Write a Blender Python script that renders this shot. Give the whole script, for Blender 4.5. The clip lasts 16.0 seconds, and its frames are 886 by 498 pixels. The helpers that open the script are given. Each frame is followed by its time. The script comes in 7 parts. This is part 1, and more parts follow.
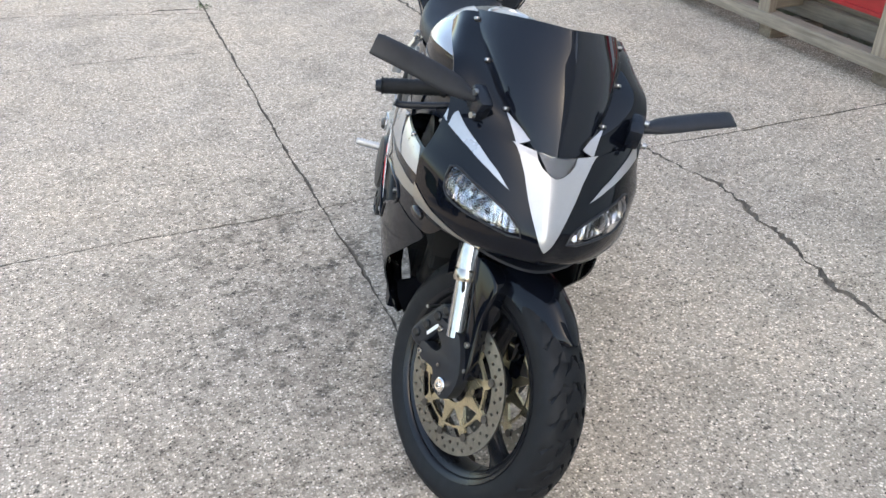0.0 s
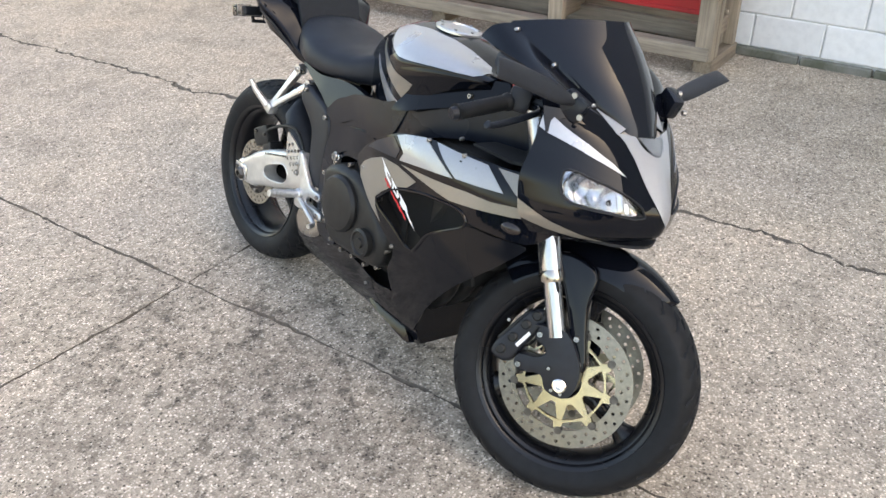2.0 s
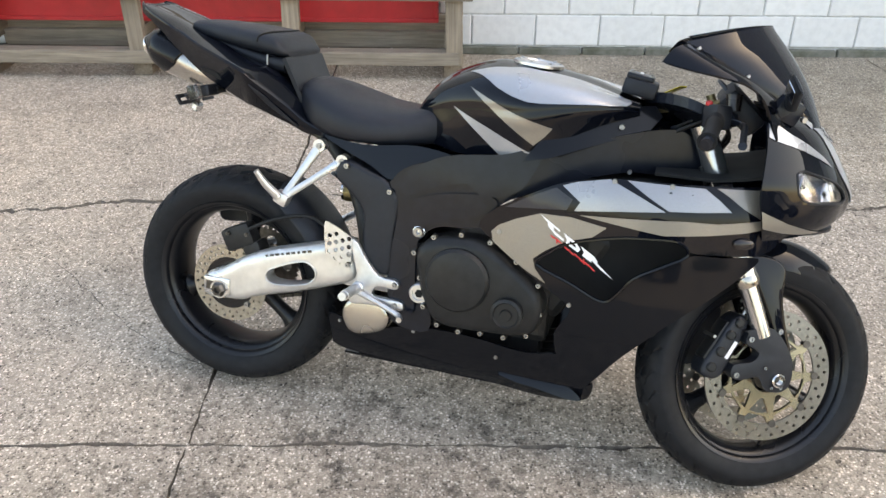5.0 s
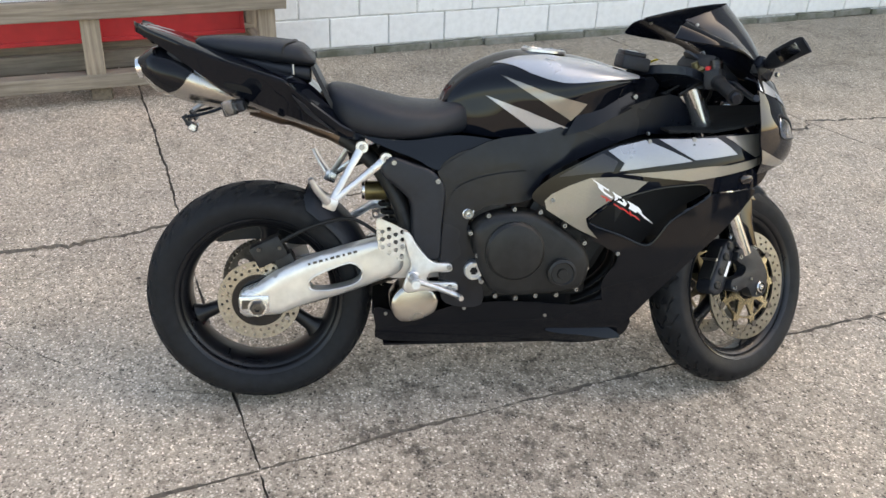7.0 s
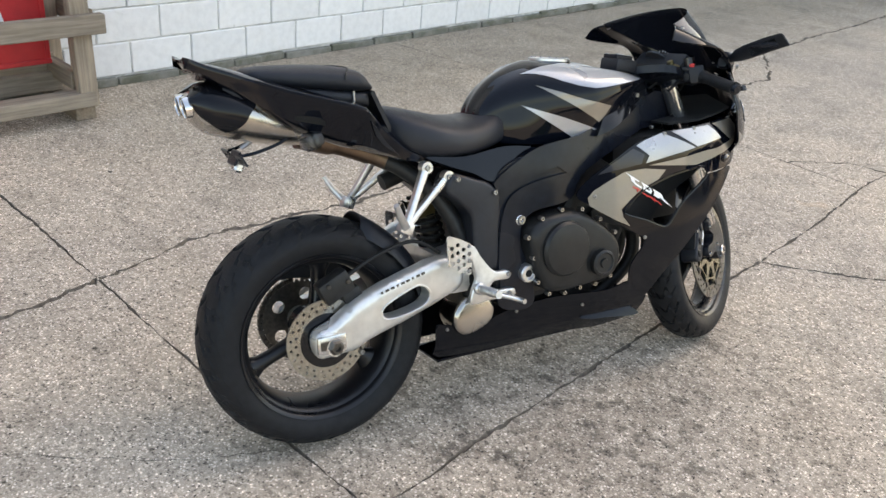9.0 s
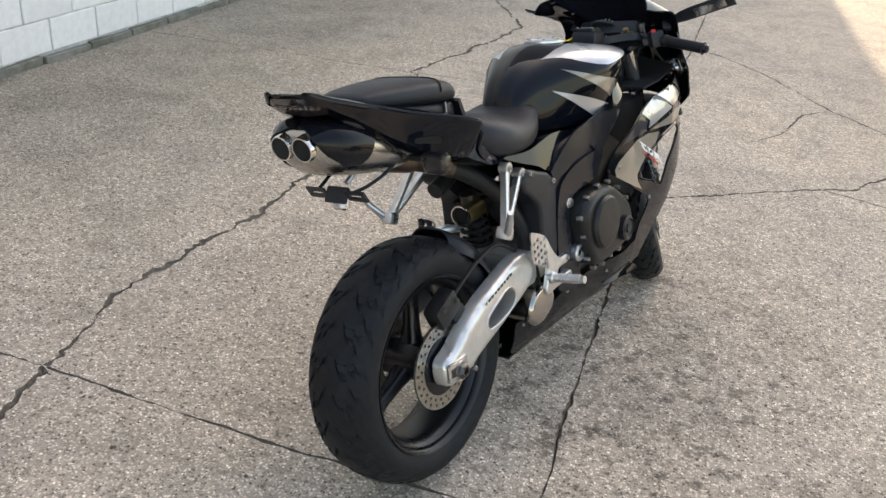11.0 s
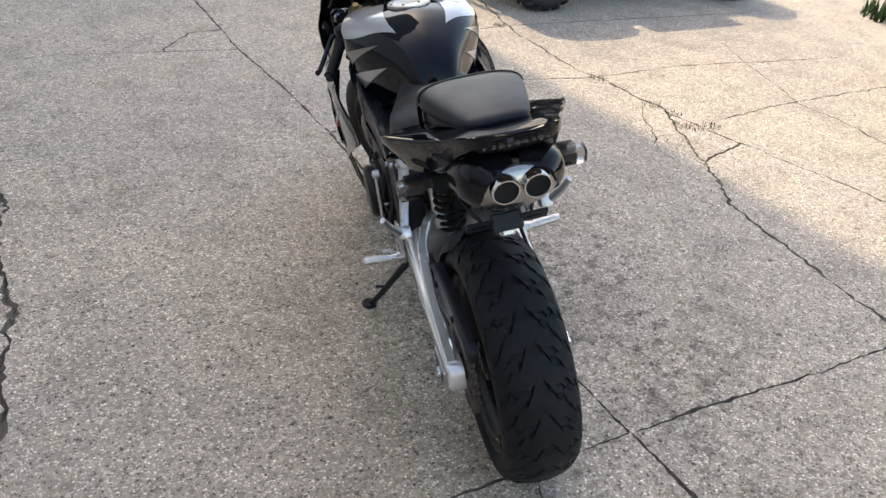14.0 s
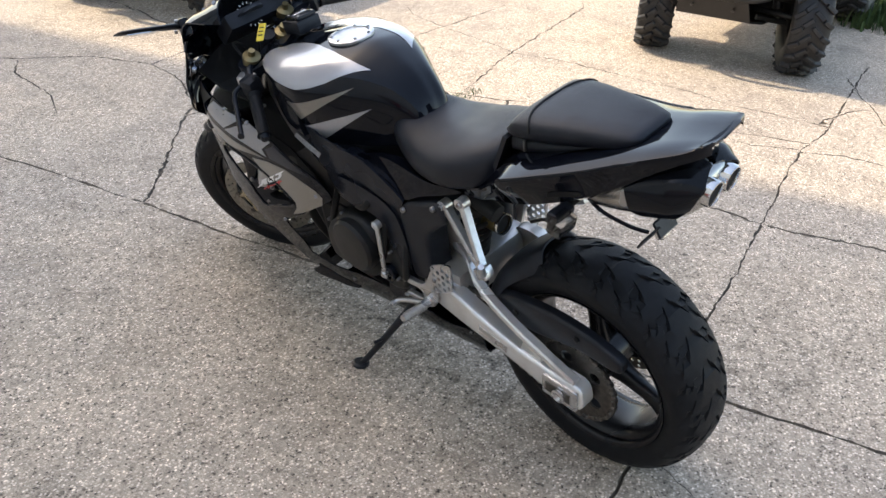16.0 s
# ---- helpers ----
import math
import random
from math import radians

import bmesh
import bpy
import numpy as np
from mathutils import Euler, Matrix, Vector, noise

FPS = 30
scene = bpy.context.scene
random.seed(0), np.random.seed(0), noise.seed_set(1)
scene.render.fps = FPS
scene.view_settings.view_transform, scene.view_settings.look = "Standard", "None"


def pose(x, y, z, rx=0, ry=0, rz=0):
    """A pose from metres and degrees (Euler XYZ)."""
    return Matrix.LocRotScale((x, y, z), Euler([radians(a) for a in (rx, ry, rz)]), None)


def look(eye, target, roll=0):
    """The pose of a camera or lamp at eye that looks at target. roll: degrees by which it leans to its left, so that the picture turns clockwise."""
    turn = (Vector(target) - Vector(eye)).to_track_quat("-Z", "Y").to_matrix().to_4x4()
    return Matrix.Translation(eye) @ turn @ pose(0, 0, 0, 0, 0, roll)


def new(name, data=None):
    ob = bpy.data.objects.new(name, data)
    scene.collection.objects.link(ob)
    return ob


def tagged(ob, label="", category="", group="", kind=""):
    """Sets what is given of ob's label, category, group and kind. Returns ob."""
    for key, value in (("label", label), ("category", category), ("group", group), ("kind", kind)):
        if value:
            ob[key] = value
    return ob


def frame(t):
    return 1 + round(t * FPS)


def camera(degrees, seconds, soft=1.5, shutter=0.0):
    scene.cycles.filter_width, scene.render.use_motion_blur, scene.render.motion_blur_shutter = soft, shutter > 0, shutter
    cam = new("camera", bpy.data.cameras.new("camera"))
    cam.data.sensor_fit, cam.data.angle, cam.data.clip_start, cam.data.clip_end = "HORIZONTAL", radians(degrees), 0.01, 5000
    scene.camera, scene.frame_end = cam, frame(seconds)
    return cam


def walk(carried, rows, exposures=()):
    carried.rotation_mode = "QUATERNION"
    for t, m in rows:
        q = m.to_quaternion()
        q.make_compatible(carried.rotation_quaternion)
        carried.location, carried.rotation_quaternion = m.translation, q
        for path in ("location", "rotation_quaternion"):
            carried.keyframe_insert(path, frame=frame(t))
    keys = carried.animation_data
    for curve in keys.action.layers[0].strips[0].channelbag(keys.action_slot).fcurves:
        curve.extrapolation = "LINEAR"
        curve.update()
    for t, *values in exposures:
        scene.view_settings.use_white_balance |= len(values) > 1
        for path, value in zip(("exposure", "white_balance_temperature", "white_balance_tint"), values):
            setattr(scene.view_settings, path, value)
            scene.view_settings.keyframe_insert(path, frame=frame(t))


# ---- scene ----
cam = camera(55.1, 16.0)
METRES, EYE, TILT, LEAN, TURN = 8.378, 1.575, 0.0, 0.0, -21.7
ROWS = [
    (0.0, 0.0, 0.0, 0.0, 0.01, -31.66, -0.01),
    (0.5, -0.0302, 0.0057, -0.0008, -7.49, -32.43, 0.77),
    (1.0, -0.062, 0.0202, 0.0006, -15.29, -32.22, 1.17),
    (1.5, -0.096, 0.03, 0.0004, -24.43, -31.61, 0.02),
    (2.0, -0.1231, 0.0404, 0.0019, -32.82, -31.14, 0.47),
    (2.5, -0.141, 0.0651, 0.0009, -39.62, -30.84, 1.29),
    (3.0, -0.1588, 0.0859, 0.0004, -45.26, -30.7, 1.31),
    (3.5, -0.1827, 0.1032, 0.0009, -51.33, -30.93, 1.85),
    (4.0, -0.1928, 0.1261, -0.0007, -57.1, -30.47, 2.05),
    (4.5, -0.1976, 0.1578, 0.0004, -61.74, -30.32, 1.05),
    (7.0, -0.2513, 0.2939, 0.0027, -90.68, -29.4, -2.25),
    (7.5, -0.2522, 0.3179, 0.0014, -94.54, -29.37, -2.24),
    (8.0, -0.2413, 0.35, 0.0009, -98.91, -29.25, -2.89),
    (8.5, -0.2365, 0.3809, 0.0005, -106.02, -28.39, -4.09),
    (11.0, -0.1423, 0.5064, -0.0016, -138.97, -28.33, -4.99),
    (11.5, -0.1079, 0.5176, -0.0021, -144.1, -28.89, -5.73),
    (12.0, -0.075, 0.5296, -0.0035, -151.5, -29.29, -6.53),
    (12.5, -0.0433, 0.5405, -0.0022, -160.17, -29.63, -6.52),
    (13.0, -0.0108, 0.5388, -0.0031, -169.7, -29.41, -6.15),
    (13.5, 0.0202, 0.5396, -0.0027, -178.61, -29.31, -6.2),
    (14.0, 0.0512, 0.5402, -0.0026, -186.92, -30.25, -6.06),
    (14.5, 0.08, 0.5262, -0.0043, -193.28, -30.85, -4.45),
    (15.0, 0.1086, 0.5058, -0.0038, -200.48, -30.41, -3.3),
    (15.5, 0.1418, 0.4889, -0.0047, -209.58, -29.6, -2.92),
    (16.0, 0.1607, 0.4729, -0.0056, -218.35, -29.04, -2.31),
]
walk(cam, [(t, pose(0, 0, EYE, TILT, LEAN, TURN) @ pose(METRES * x, METRES * y, METRES * z, 90 + pitch, roll, yaw)) for t, x, y, z, yaw, pitch, roll in ROWS],
     exposures=[(0.0, 2.11, 7650, 7), (1.0, 2.24, 8000, 9), (2.5, 2.16, 8600, 10), (4.5, 2.16, 8800, 10), (7.0, 2.01, 8800, 10), (8.5, 2.07, 8800, 10), (11.0, 1.86, 8900, 10), (12.0, 1.77, 8300, 10), (13.0, 1.77, 8050, 10), (13.5, 1.63, 7950, 10), (14.5, 1.69, 7900, 10), (16.0, 1.88, 8000, 10)])

# ---- light ----
SUN_AZ, SUN_EL = radians(176.85), radians(48)   # azimuth from +y, clockwise seen from above
sun_dir = Vector((math.sin(SUN_AZ) * math.cos(SUN_EL), math.cos(SUN_AZ) * math.cos(SUN_EL), math.sin(SUN_EL)))
world = bpy.data.worlds.new("sky")
scene.world = world
world.use_nodes = True
wn = world.node_tree
sky = wn.nodes.new("ShaderNodeTexSky")
sky.sky_type, sky.sun_disc = "NISHITA", False
sky.sun_elevation, sky.sun_rotation = SUN_EL, SUN_AZ
sky.air_density, sky.dust_density, sky.ozone_density = 1.0, 1.6, 1.0
wn.links.new(sky.outputs[0], wn.nodes["Background"].inputs[0])
wn.nodes["Background"].inputs[1].default_value = 0.15
sun = new("sun", bpy.data.lights.new("sun", "SUN"))
sun.data.energy, sun.data.angle, sun.data.color = 1.2, radians(0.6), (1.0, 0.95, 0.87)
sun.matrix_world = look(Vector((0, 0, 30)) + sun_dir, (0, 0, 30))


# ---- materials ----
class Nodes:
    """Short names for building node materials."""

    def __init__(self, name):
        self.m = bpy.data.materials.new(name)
        self.m.use_nodes = True
        self.t = self.m.node_tree
        self.b = self.t.nodes["Principled BSDF"]
        self.out = self.t.nodes["Material Output"]

    def n(self, kind, **props):
        node = self.t.nodes.new(kind)
        for k, v in props.items():
            if k == "blend_type":
                node.blend_type = v
            elif k == "data_type":
                node.data_type = v
            elif k == "operation":
                node.operation = v
            elif k == "feature":
                node.feature = v
            elif k == "noise_dimensions":
                node.noise_dimensions = v
        return node

    def link(self, a, b):
        self.t.links.new(a, b)

    def coords(self):
        return self.n("ShaderNodeTexCoord").outputs["Object"]

    def where(self):
        return self.n("ShaderNodeNewGeometry").outputs["Position"]

    def noise(self, vec, scale, detail=4, rough=0.55):
        k = self.n("ShaderNodeTexNoise")
        k.inputs["Scale"].default_value, k.inputs["Detail"].default_value, k.inputs["Roughness"].default_value = scale, detail, rough
        self.link(vec, k.inputs["Vector"])
        return k.outputs["Fac"]

    def ramp(self, fac, stops):
        k = self.n("ShaderNodeValToRGB")
        el = k.color_ramp.elements
        while len(el) < len(stops):
            el.new(0.5)
        for e, (p, c) in zip(el, stops):
            e.position = p
            e.color = (*c, 1) if isinstance(c, tuple) else (c, c, c, 1)
        self.link(fac, k.inputs[0])
        return k.outputs[0]

    def mix(self, fac, a, b, how="MIX"):
        k = self.n("ShaderNodeMix", data_type="RGBA", blend_type=how)
        for sock, v in ((k.inputs[0], fac), (k.inputs[6], a), (k.inputs[7], b)):
            if isinstance(v, bpy.types.NodeSocket):
                self.link(v, sock)
            elif isinstance(v, tuple):
                sock.default_value = (*v, 1)
            else:
                sock.default_value = v
        return k.outputs[2]

    def bump(self, height, strength, distance):
        k = self.n("ShaderNodeBump")
        k.inputs["Strength"].default_value, k.inputs["Distance"].default_value = strength, distance
        self.link(height, k.inputs["Height"])
        self.link(k.outputs[0], self.b.inputs["Normal"])
        return k


def set_in(node, name, value):
    node.inputs[name].default_value = value


def plain(name, color, rough=0.5, metal=0.0, vary=0.15, scale=30, bump=0.0, bump_scale=400, rough_vary=0.12, coat=0.0, big=4.0, spec=0.5):
    """A surface of one colour with grain at two scales, uneven gloss and fine relief."""
    s = Nodes(name)
    v = s.coords()
    fine, wide = s.noise(v, scale, 5), s.noise(v, big, 3)
    dark = tuple(c * (1 - vary) for c in color)
    lite = tuple(min(1.0, c * (1 + vary)) for c in color)
    c1 = s.ramp(fine, [(0.3, dark), (0.7, lite)])
    c2 = s.ramp(wide, [(0.3, 1 - vary * 0.7), (0.7, 1.0)])
    s.link(s.mix(1.0, c1, c2, "MULTIPLY"), s.b.inputs["Base Color"])
    r = s.ramp(wide, [(0.3, max(0.02, rough - rough_vary)), (0.7, min(1.0, rough + rough_vary))])
    s.link(r, s.b.inputs["Roughness"])
    set_in(s.b, "Metallic", metal)
    set_in(s.b, "Specular IOR Level", spec)
    if coat:
        set_in(s.b, "Coat Weight", coat)
        set_in(s.b, "Coat Roughness", 0.04)
    if bump:
        s.bump(s.noise(v, bump_scale, 3), bump, 0.002)
    return s.m


def concrete_material():
    s = Nodes("exposed_aggregate_concrete")
    v = s.where()
    stone = s.n("ShaderNodeTexVoronoi")
    set_in(stone, "Scale", 140.0)
    warp = s.n("ShaderNodeVectorMath", operation="ADD")
    wob = s.n("ShaderNodeTexNoise")
    set_in(wob, "Scale", 60.0)
    sc = s.n("ShaderNodeVectorMath", operation="SCALE")
    set_in(sc, "Scale", 0.012)
    s.link(v, wob.inputs["Vector"])
    s.link(wob.outputs["Color"], sc.inputs[0])
    s.link(v, warp.inputs[0])
    s.link(sc.outputs[0], warp.inputs[1])
    s.link(warp.outputs[0], stone.inputs["Vector"])
    sep = s.n("ShaderNodeSeparateColor")
    s.link(stone.outputs["Color"], sep.inputs[0])
    pebble = s.ramp(sep.outputs[0], [(0.0, (0.045, 0.04, 0.036)), (0.17, (0.23, 0.20, 0.175)), (0.5, (0.40, 0.36, 0.31)), (0.8, (0.54, 0.50, 0.44)), (1.0, (0.78, 0.75, 0.69))])
    edge = s.ramp(stone.outputs["Distance"], [(0.35, 1.0), (0.62, 0.0)])
    paste = s.ramp(s.noise(v, 260, 3), [(0.3, (0.20, 0.18, 0.155)), (0.7, (0.42, 0.385, 0.33))])
    col = s.mix(edge, paste, pebble)
    coarse = s.n("ShaderNodeTexVoronoi")
    set_in(coarse, "Scale", 62.0)
    s.link(warp.outputs[0], coarse.inputs["Vector"])
    sep2 = s.n("ShaderNodeSeparateColor")
    s.link(coarse.outputs["Color"], sep2.inputs[0])
    big_stone = s.ramp(sep2.outputs[1], [(0.0, 0.26), (0.11, 0.82), (0.90, 1.0), (1.0, 1.22)])
    col = s.mix(s.ramp(coarse.outputs["Distance"], [(0.2, 1.0), (0.5, 0.0)]), col, s.mix(1.0, col, big_stone, "MULTIPLY"))
    grit = s.ramp(s.noise(v, 34, 6, 0.75), [(0.36, 0.62), (0.5, 1.0), (0.70, 1.12)])
    col = s.mix(0.8, col, grit, "MULTIPLY")
    wide = s.ramp(s.noise(v, 0.55, 5, 0.6), [(0.3, (0.82, 0.82, 0.83)), (0.52, (1.0, 0.985, 0.95)), (0.75, (1.16, 1.10, 1.02))])
    mottle = s.ramp(s.noise(v, 3.4, 6, 0.7), [(0.34, 0.72), (0.5, 1.0), (0.66, 1.09)])
    col = s.mix(0.75, col, mottle, "MULTIPLY")
    speck = s.ramp(s.noise(v, 48, 3, 0.6), [(0.27, 0.30), (0.33, 1.0)])
    col = s.mix(0.8, col, speck, "MULTIPLY")
    col = s.mix(0.9, col, wide, "MULTIPLY")
    # oil drips in blotches, gathered on the slab beside the joint
    blot = s.ramp(s.noise(v, 5.2, 5, 0.62), [(0.54, 1.0), (0.64, 0.66), (0.74, 0.50)])
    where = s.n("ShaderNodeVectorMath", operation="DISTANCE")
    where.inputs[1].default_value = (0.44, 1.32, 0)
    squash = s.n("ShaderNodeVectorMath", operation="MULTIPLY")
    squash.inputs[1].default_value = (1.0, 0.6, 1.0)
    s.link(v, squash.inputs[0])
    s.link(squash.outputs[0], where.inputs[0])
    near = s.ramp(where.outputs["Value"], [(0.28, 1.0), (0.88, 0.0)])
    col = s.mix(near, col, s.mix(1.0, col, blot, "MULTIPLY"))
    spill = s.ramp(s.noise(v, 13, 4, 0.6), [(0.55, 1.0), (0.60, 0.62), (0.70, 0.40)])
    col = s.mix(s.ramp(where.outputs["Value"], [(0.30, 0.95), (0.80, 0.0)]), col, s.mix(1.0, col, spill, "MULTIPLY"))
    drops = s.ramp(s.noise(v, 30, 5, 0.7), [(0.53, 1.0), (0.60, 0.40), (0.72, 0.28)])
    gather = s.ramp(s.noise(v, 2.3, 3, 0.6), [(0.38, 0.0), (0.52, 1.0)])
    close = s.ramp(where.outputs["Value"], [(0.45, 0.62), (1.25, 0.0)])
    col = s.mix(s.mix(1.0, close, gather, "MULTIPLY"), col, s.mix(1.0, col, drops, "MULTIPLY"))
    # concrete smoothly darker and greyer towards the same centre
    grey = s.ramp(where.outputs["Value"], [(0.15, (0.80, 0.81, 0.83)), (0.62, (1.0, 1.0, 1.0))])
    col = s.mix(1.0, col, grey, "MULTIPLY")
    # the slab past the wide crack is older and grimed, more so towards its far end
    axes = s.n("ShaderNodeSeparateXYZ")
    ragged = s.n("ShaderNodeMix", data_type="VECTOR")
    set_in(ragged, "Factor", 0.5)
    fray = s.n("ShaderNodeTexNoise")
    set_in(fray, "Scale", 1.6)
    set_in(fray, "Detail", 5.0)
    s.link(v, fray.inputs["Vector"])
    s.link(v, ragged.inputs[4])
    s.link(fray.outputs["Color"], ragged.inputs[5])
    s.link(ragged.outputs[1], axes.inputs[0])
    shift = s.n("ShaderNodeMath", operation="MULTIPLY_ADD")
    shift.inputs[1].default_value, shift.inputs[2].default_value = -1.0, 1.8
    s.link(axes.outputs[1], shift.inputs[0])
    far_end = s.ramp(shift.outputs[0], [(0.25, 0.0), (1.0, 1.0)])
    over = s.n("ShaderNodeMath", operation="MULTIPLY_ADD")
    over.inputs[1].default_value, over.inputs[2].default_value = 1.0, -1.0
    s.link(axes.outputs[0], over.inputs[0])
    past = s.ramp(over.outputs[0], [(0.22, 0.0), (0.85, 1.0)])
    grime = s.mix(s.noise(v, 2.6, 6, 0.7), (0.50, 0.51, 0.50), (0.84, 0.845, 0.83))
    col = s.mix(s.mix(1.0, past, far_end, "MULTIPLY"), col, s.mix(1.0, col, grime, "MULTIPLY"))
    rust = s.ramp(s.noise(v, 1.9, 3, 0.5), [(0.70, 0.0), (0.78, 0.35)])
    col = s.mix(rust, col, (0.42, 0.27, 0.13))
    pits = s.ramp(s.noise(v, 21, 3, 0.55), [(0.27, 0.28), (0.31, 1.0)])
    col = s.mix(1.0, col, pits, "MULTIPLY")
    col = s.mix(1.0, col, (1.36, 1.265, 1.205), "MULTIPLY")
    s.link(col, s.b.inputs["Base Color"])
    set_in(s.b, "Roughness", 0.88)
    set_in(s.b, "Specular IOR Level", 0.3)
    h = s.mix(0.5, stone.outputs["Distance"], s.noise(v, 300, 4))
    s.bump(h, 0.5, 0.0028)
    return s.m


def wood_material(name, light, dark, along="Y"):
    s = Nodes(name)
    v = s.coords()
    mp = s.n("ShaderNodeMapping")
    mp.inputs["Scale"].default_value = {"X": (1.2, 22, 22), "Y": (22, 1.2, 22), "Z": (22, 22, 1.2)}[along]
    s.link(v, mp.inputs[0])
    grain = s.noise(mp.outputs[0], 3.0, 6, 0.6)
    rnd = s.n("ShaderNodeObjectInfo").outputs["Random"]
    col = s.ramp(grain, [(0.3, dark), (0.7, light)])
    col = s.mix(1.0, col, s.ramp(rnd, [(0.0, 0.75), (1.0, 1.1)]), "MULTIPLY")
    col = s.mix(0.5, col, s.ramp(s.noise(v, 4, 4), [(0.35, 0.55), (0.65, 1.0)]), "MULTIPLY")
    s.link(col, s.b.inputs["Base Color"])
    set_in(s.b, "Roughness", 0.8)
    s.bump(grain, 0.4, 0.004)
    return s.m


def block_material(name, color, dirt, amount):
    """Painted concrete block: thick paint, pores, grime in patches."""
    s = Nodes(name)
    v = s.where()
    rnd = s.n("ShaderNodeObjectInfo").outputs["Random"]
    grime = s.ramp(s.noise(v, 3.2, 6, 0.68), [(amount, dirt), (amount + 0.2, color)])
    col = s.mix(0.5, grime, s.ramp(s.noise(v, 24, 5), [(0.3, 0.82), (0.6, 1.0)]), "MULTIPLY")
    chips = s.ramp(s.noise(v, 13, 3, 0.6), [(0.72, 0.0), (0.76, 0.8)])
    col = s.mix(chips, col, dirt)
    col = s.mix(1.0, col, s.ramp(rnd, [(0.0, 0.93), (1.0, 1.0)]), "MULTIPLY")
    s.link(col, s.b.inputs["Base Color"])
    set_in(s.b, "Roughness", 0.75)
    s.bump(s.noise(v, 70, 5, 0.7), 0.35, 0.004)
    return s.m


M_CONC = concrete_material()
M_CRACK = plain("crack_dirt", (0.15, 0.125, 0.10), 0.95, vary=0.4, scale=60)
M_BLOCK = block_material("white_painted_block", (0.80, 0.80, 0.79), (0.45, 0.45, 0.41), 0.17)
M_MORTAR = plain("painted_mortar", (0.64, 0.64, 0.62), 0.9, vary=0.3, scale=25)
M_BASE = block_material("grey_footing_block", (0.24, 0.235, 0.21), (0.10, 0.105, 0.075), 0.42)
M_WOOD = wood_material("weathered_timber", (0.40, 0.335, 0.26), (0.21, 0.17, 0.13), "Y")
M_WOODZ = wood_material("weathered_timber_upright", (0.42, 0.345, 0.26), (0.23, 0.18, 0.135), "Z")
M_WOODX = wood_material("weathered_timber_cross", (0.30, 0.24, 0.18), (0.15, 0.115, 0.085), "X")
M_RED = plain("red_painted_board", (0.46, 0.018, 0.022), 0.5, vary=0.12, scale=14, bump=0.15, bump_scale=60)
M_WHITE = plain("white_sign_paint", (0.72, 0.72, 0.72), 0.5, vary=0.06)
M_GRASS = plain("grass_blades", (0.055, 0.10, 0.025), 0.8, vary=0.5, scale=60)
# plain grey of the unseen block added to cast the yard's shade
M_SHADE_BLOCK = plain("shade_block_grey", (0.36, 0.36, 0.36), 0.9, vary=0.12, scale=3, bump=0.2, bump_scale=20)


# ---- building helpers ----
def part(name, bm, material, parent=None, label="", smooth=False, matrix=None):
    """Links a bmesh as one mesh object under a thing or part."""
    if matrix is not None:
        bm.transform(matrix)
    bmesh.ops.recalc_face_normals(bm, faces=bm.faces[:])
    me = bpy.data.meshes.new(name)
    bm.to_mesh(me)
    bm.free()
    me.materials.append(material)
    if smooth:
        me.shade_smooth()
        me.set_sharp_from_angle(angle=radians(38 if smooth is True else smooth))
    ob = new(name, me)
    if parent is not None:
        ob.parent = parent
    if label:
        ob["label"] = label
    return ob


def add_box(bm, size, m=None, bevel=0.0, seg=1):
    r = bmesh.ops.create_cube(bm, size=1.0)
    vs = r["verts"]
    bmesh.ops.scale(bm, vec=size, verts=vs)
    if bevel:
        es = list({e for v in vs for e in v.link_edges})
        vs = bmesh.ops.bevel(bm, geom=es, offset=bevel, segments=seg, affect="EDGES", profile=0.6)["verts"]
    if m is not None:
        bmesh.ops.transform(bm, matrix=m, verts=vs)
    return vs


def box(size, m=None, bevel=0.0, seg=1):
    bm = bmesh.new()
    add_box(bm, size, m, bevel, seg)
    return bm


def inside(p, poly):
    x, y = p
    hit = False
    j = len(poly) - 1
    for i in range(len(poly)):
        a, b = poly[i], poly[j]
        if (a[1] > y) != (b[1] > y) and x < (b[0] - a[0]) * (y - a[1]) / (b[1] - a[1]) + a[0]:
            hit = not hit
        j = i
    return hit


def jagged(points, step, wobble, seed):
    """A polyline cut into steps and shaken sideways by smooth noise."""
    out = []
    for (x0, y0), (x1, y1) in zip(points, points[1:]):
        d = math.hypot(x1 - x0, y1 - y0)
        k = max(1, int(d / step))
        for i in range(k):
            f = i / k
            x, y = x0 + (x1 - x0) * f, y0 + (y1 - y0) * f
            a = noise.noise(Vector((x * 5, y * 5, seed))) + 0.6 * noise.noise(Vector((x * 17, y * 17, seed + 3))) + 0.6 * noise.noise(Vector((x * 48, y * 48, seed + 5)))
            nx, ny = -(y1 - y0) / d, (x1 - x0) / d
            out.append((x + nx * a * wobble, y + ny * a * wobble))
    out.append(points[-1])
    return out


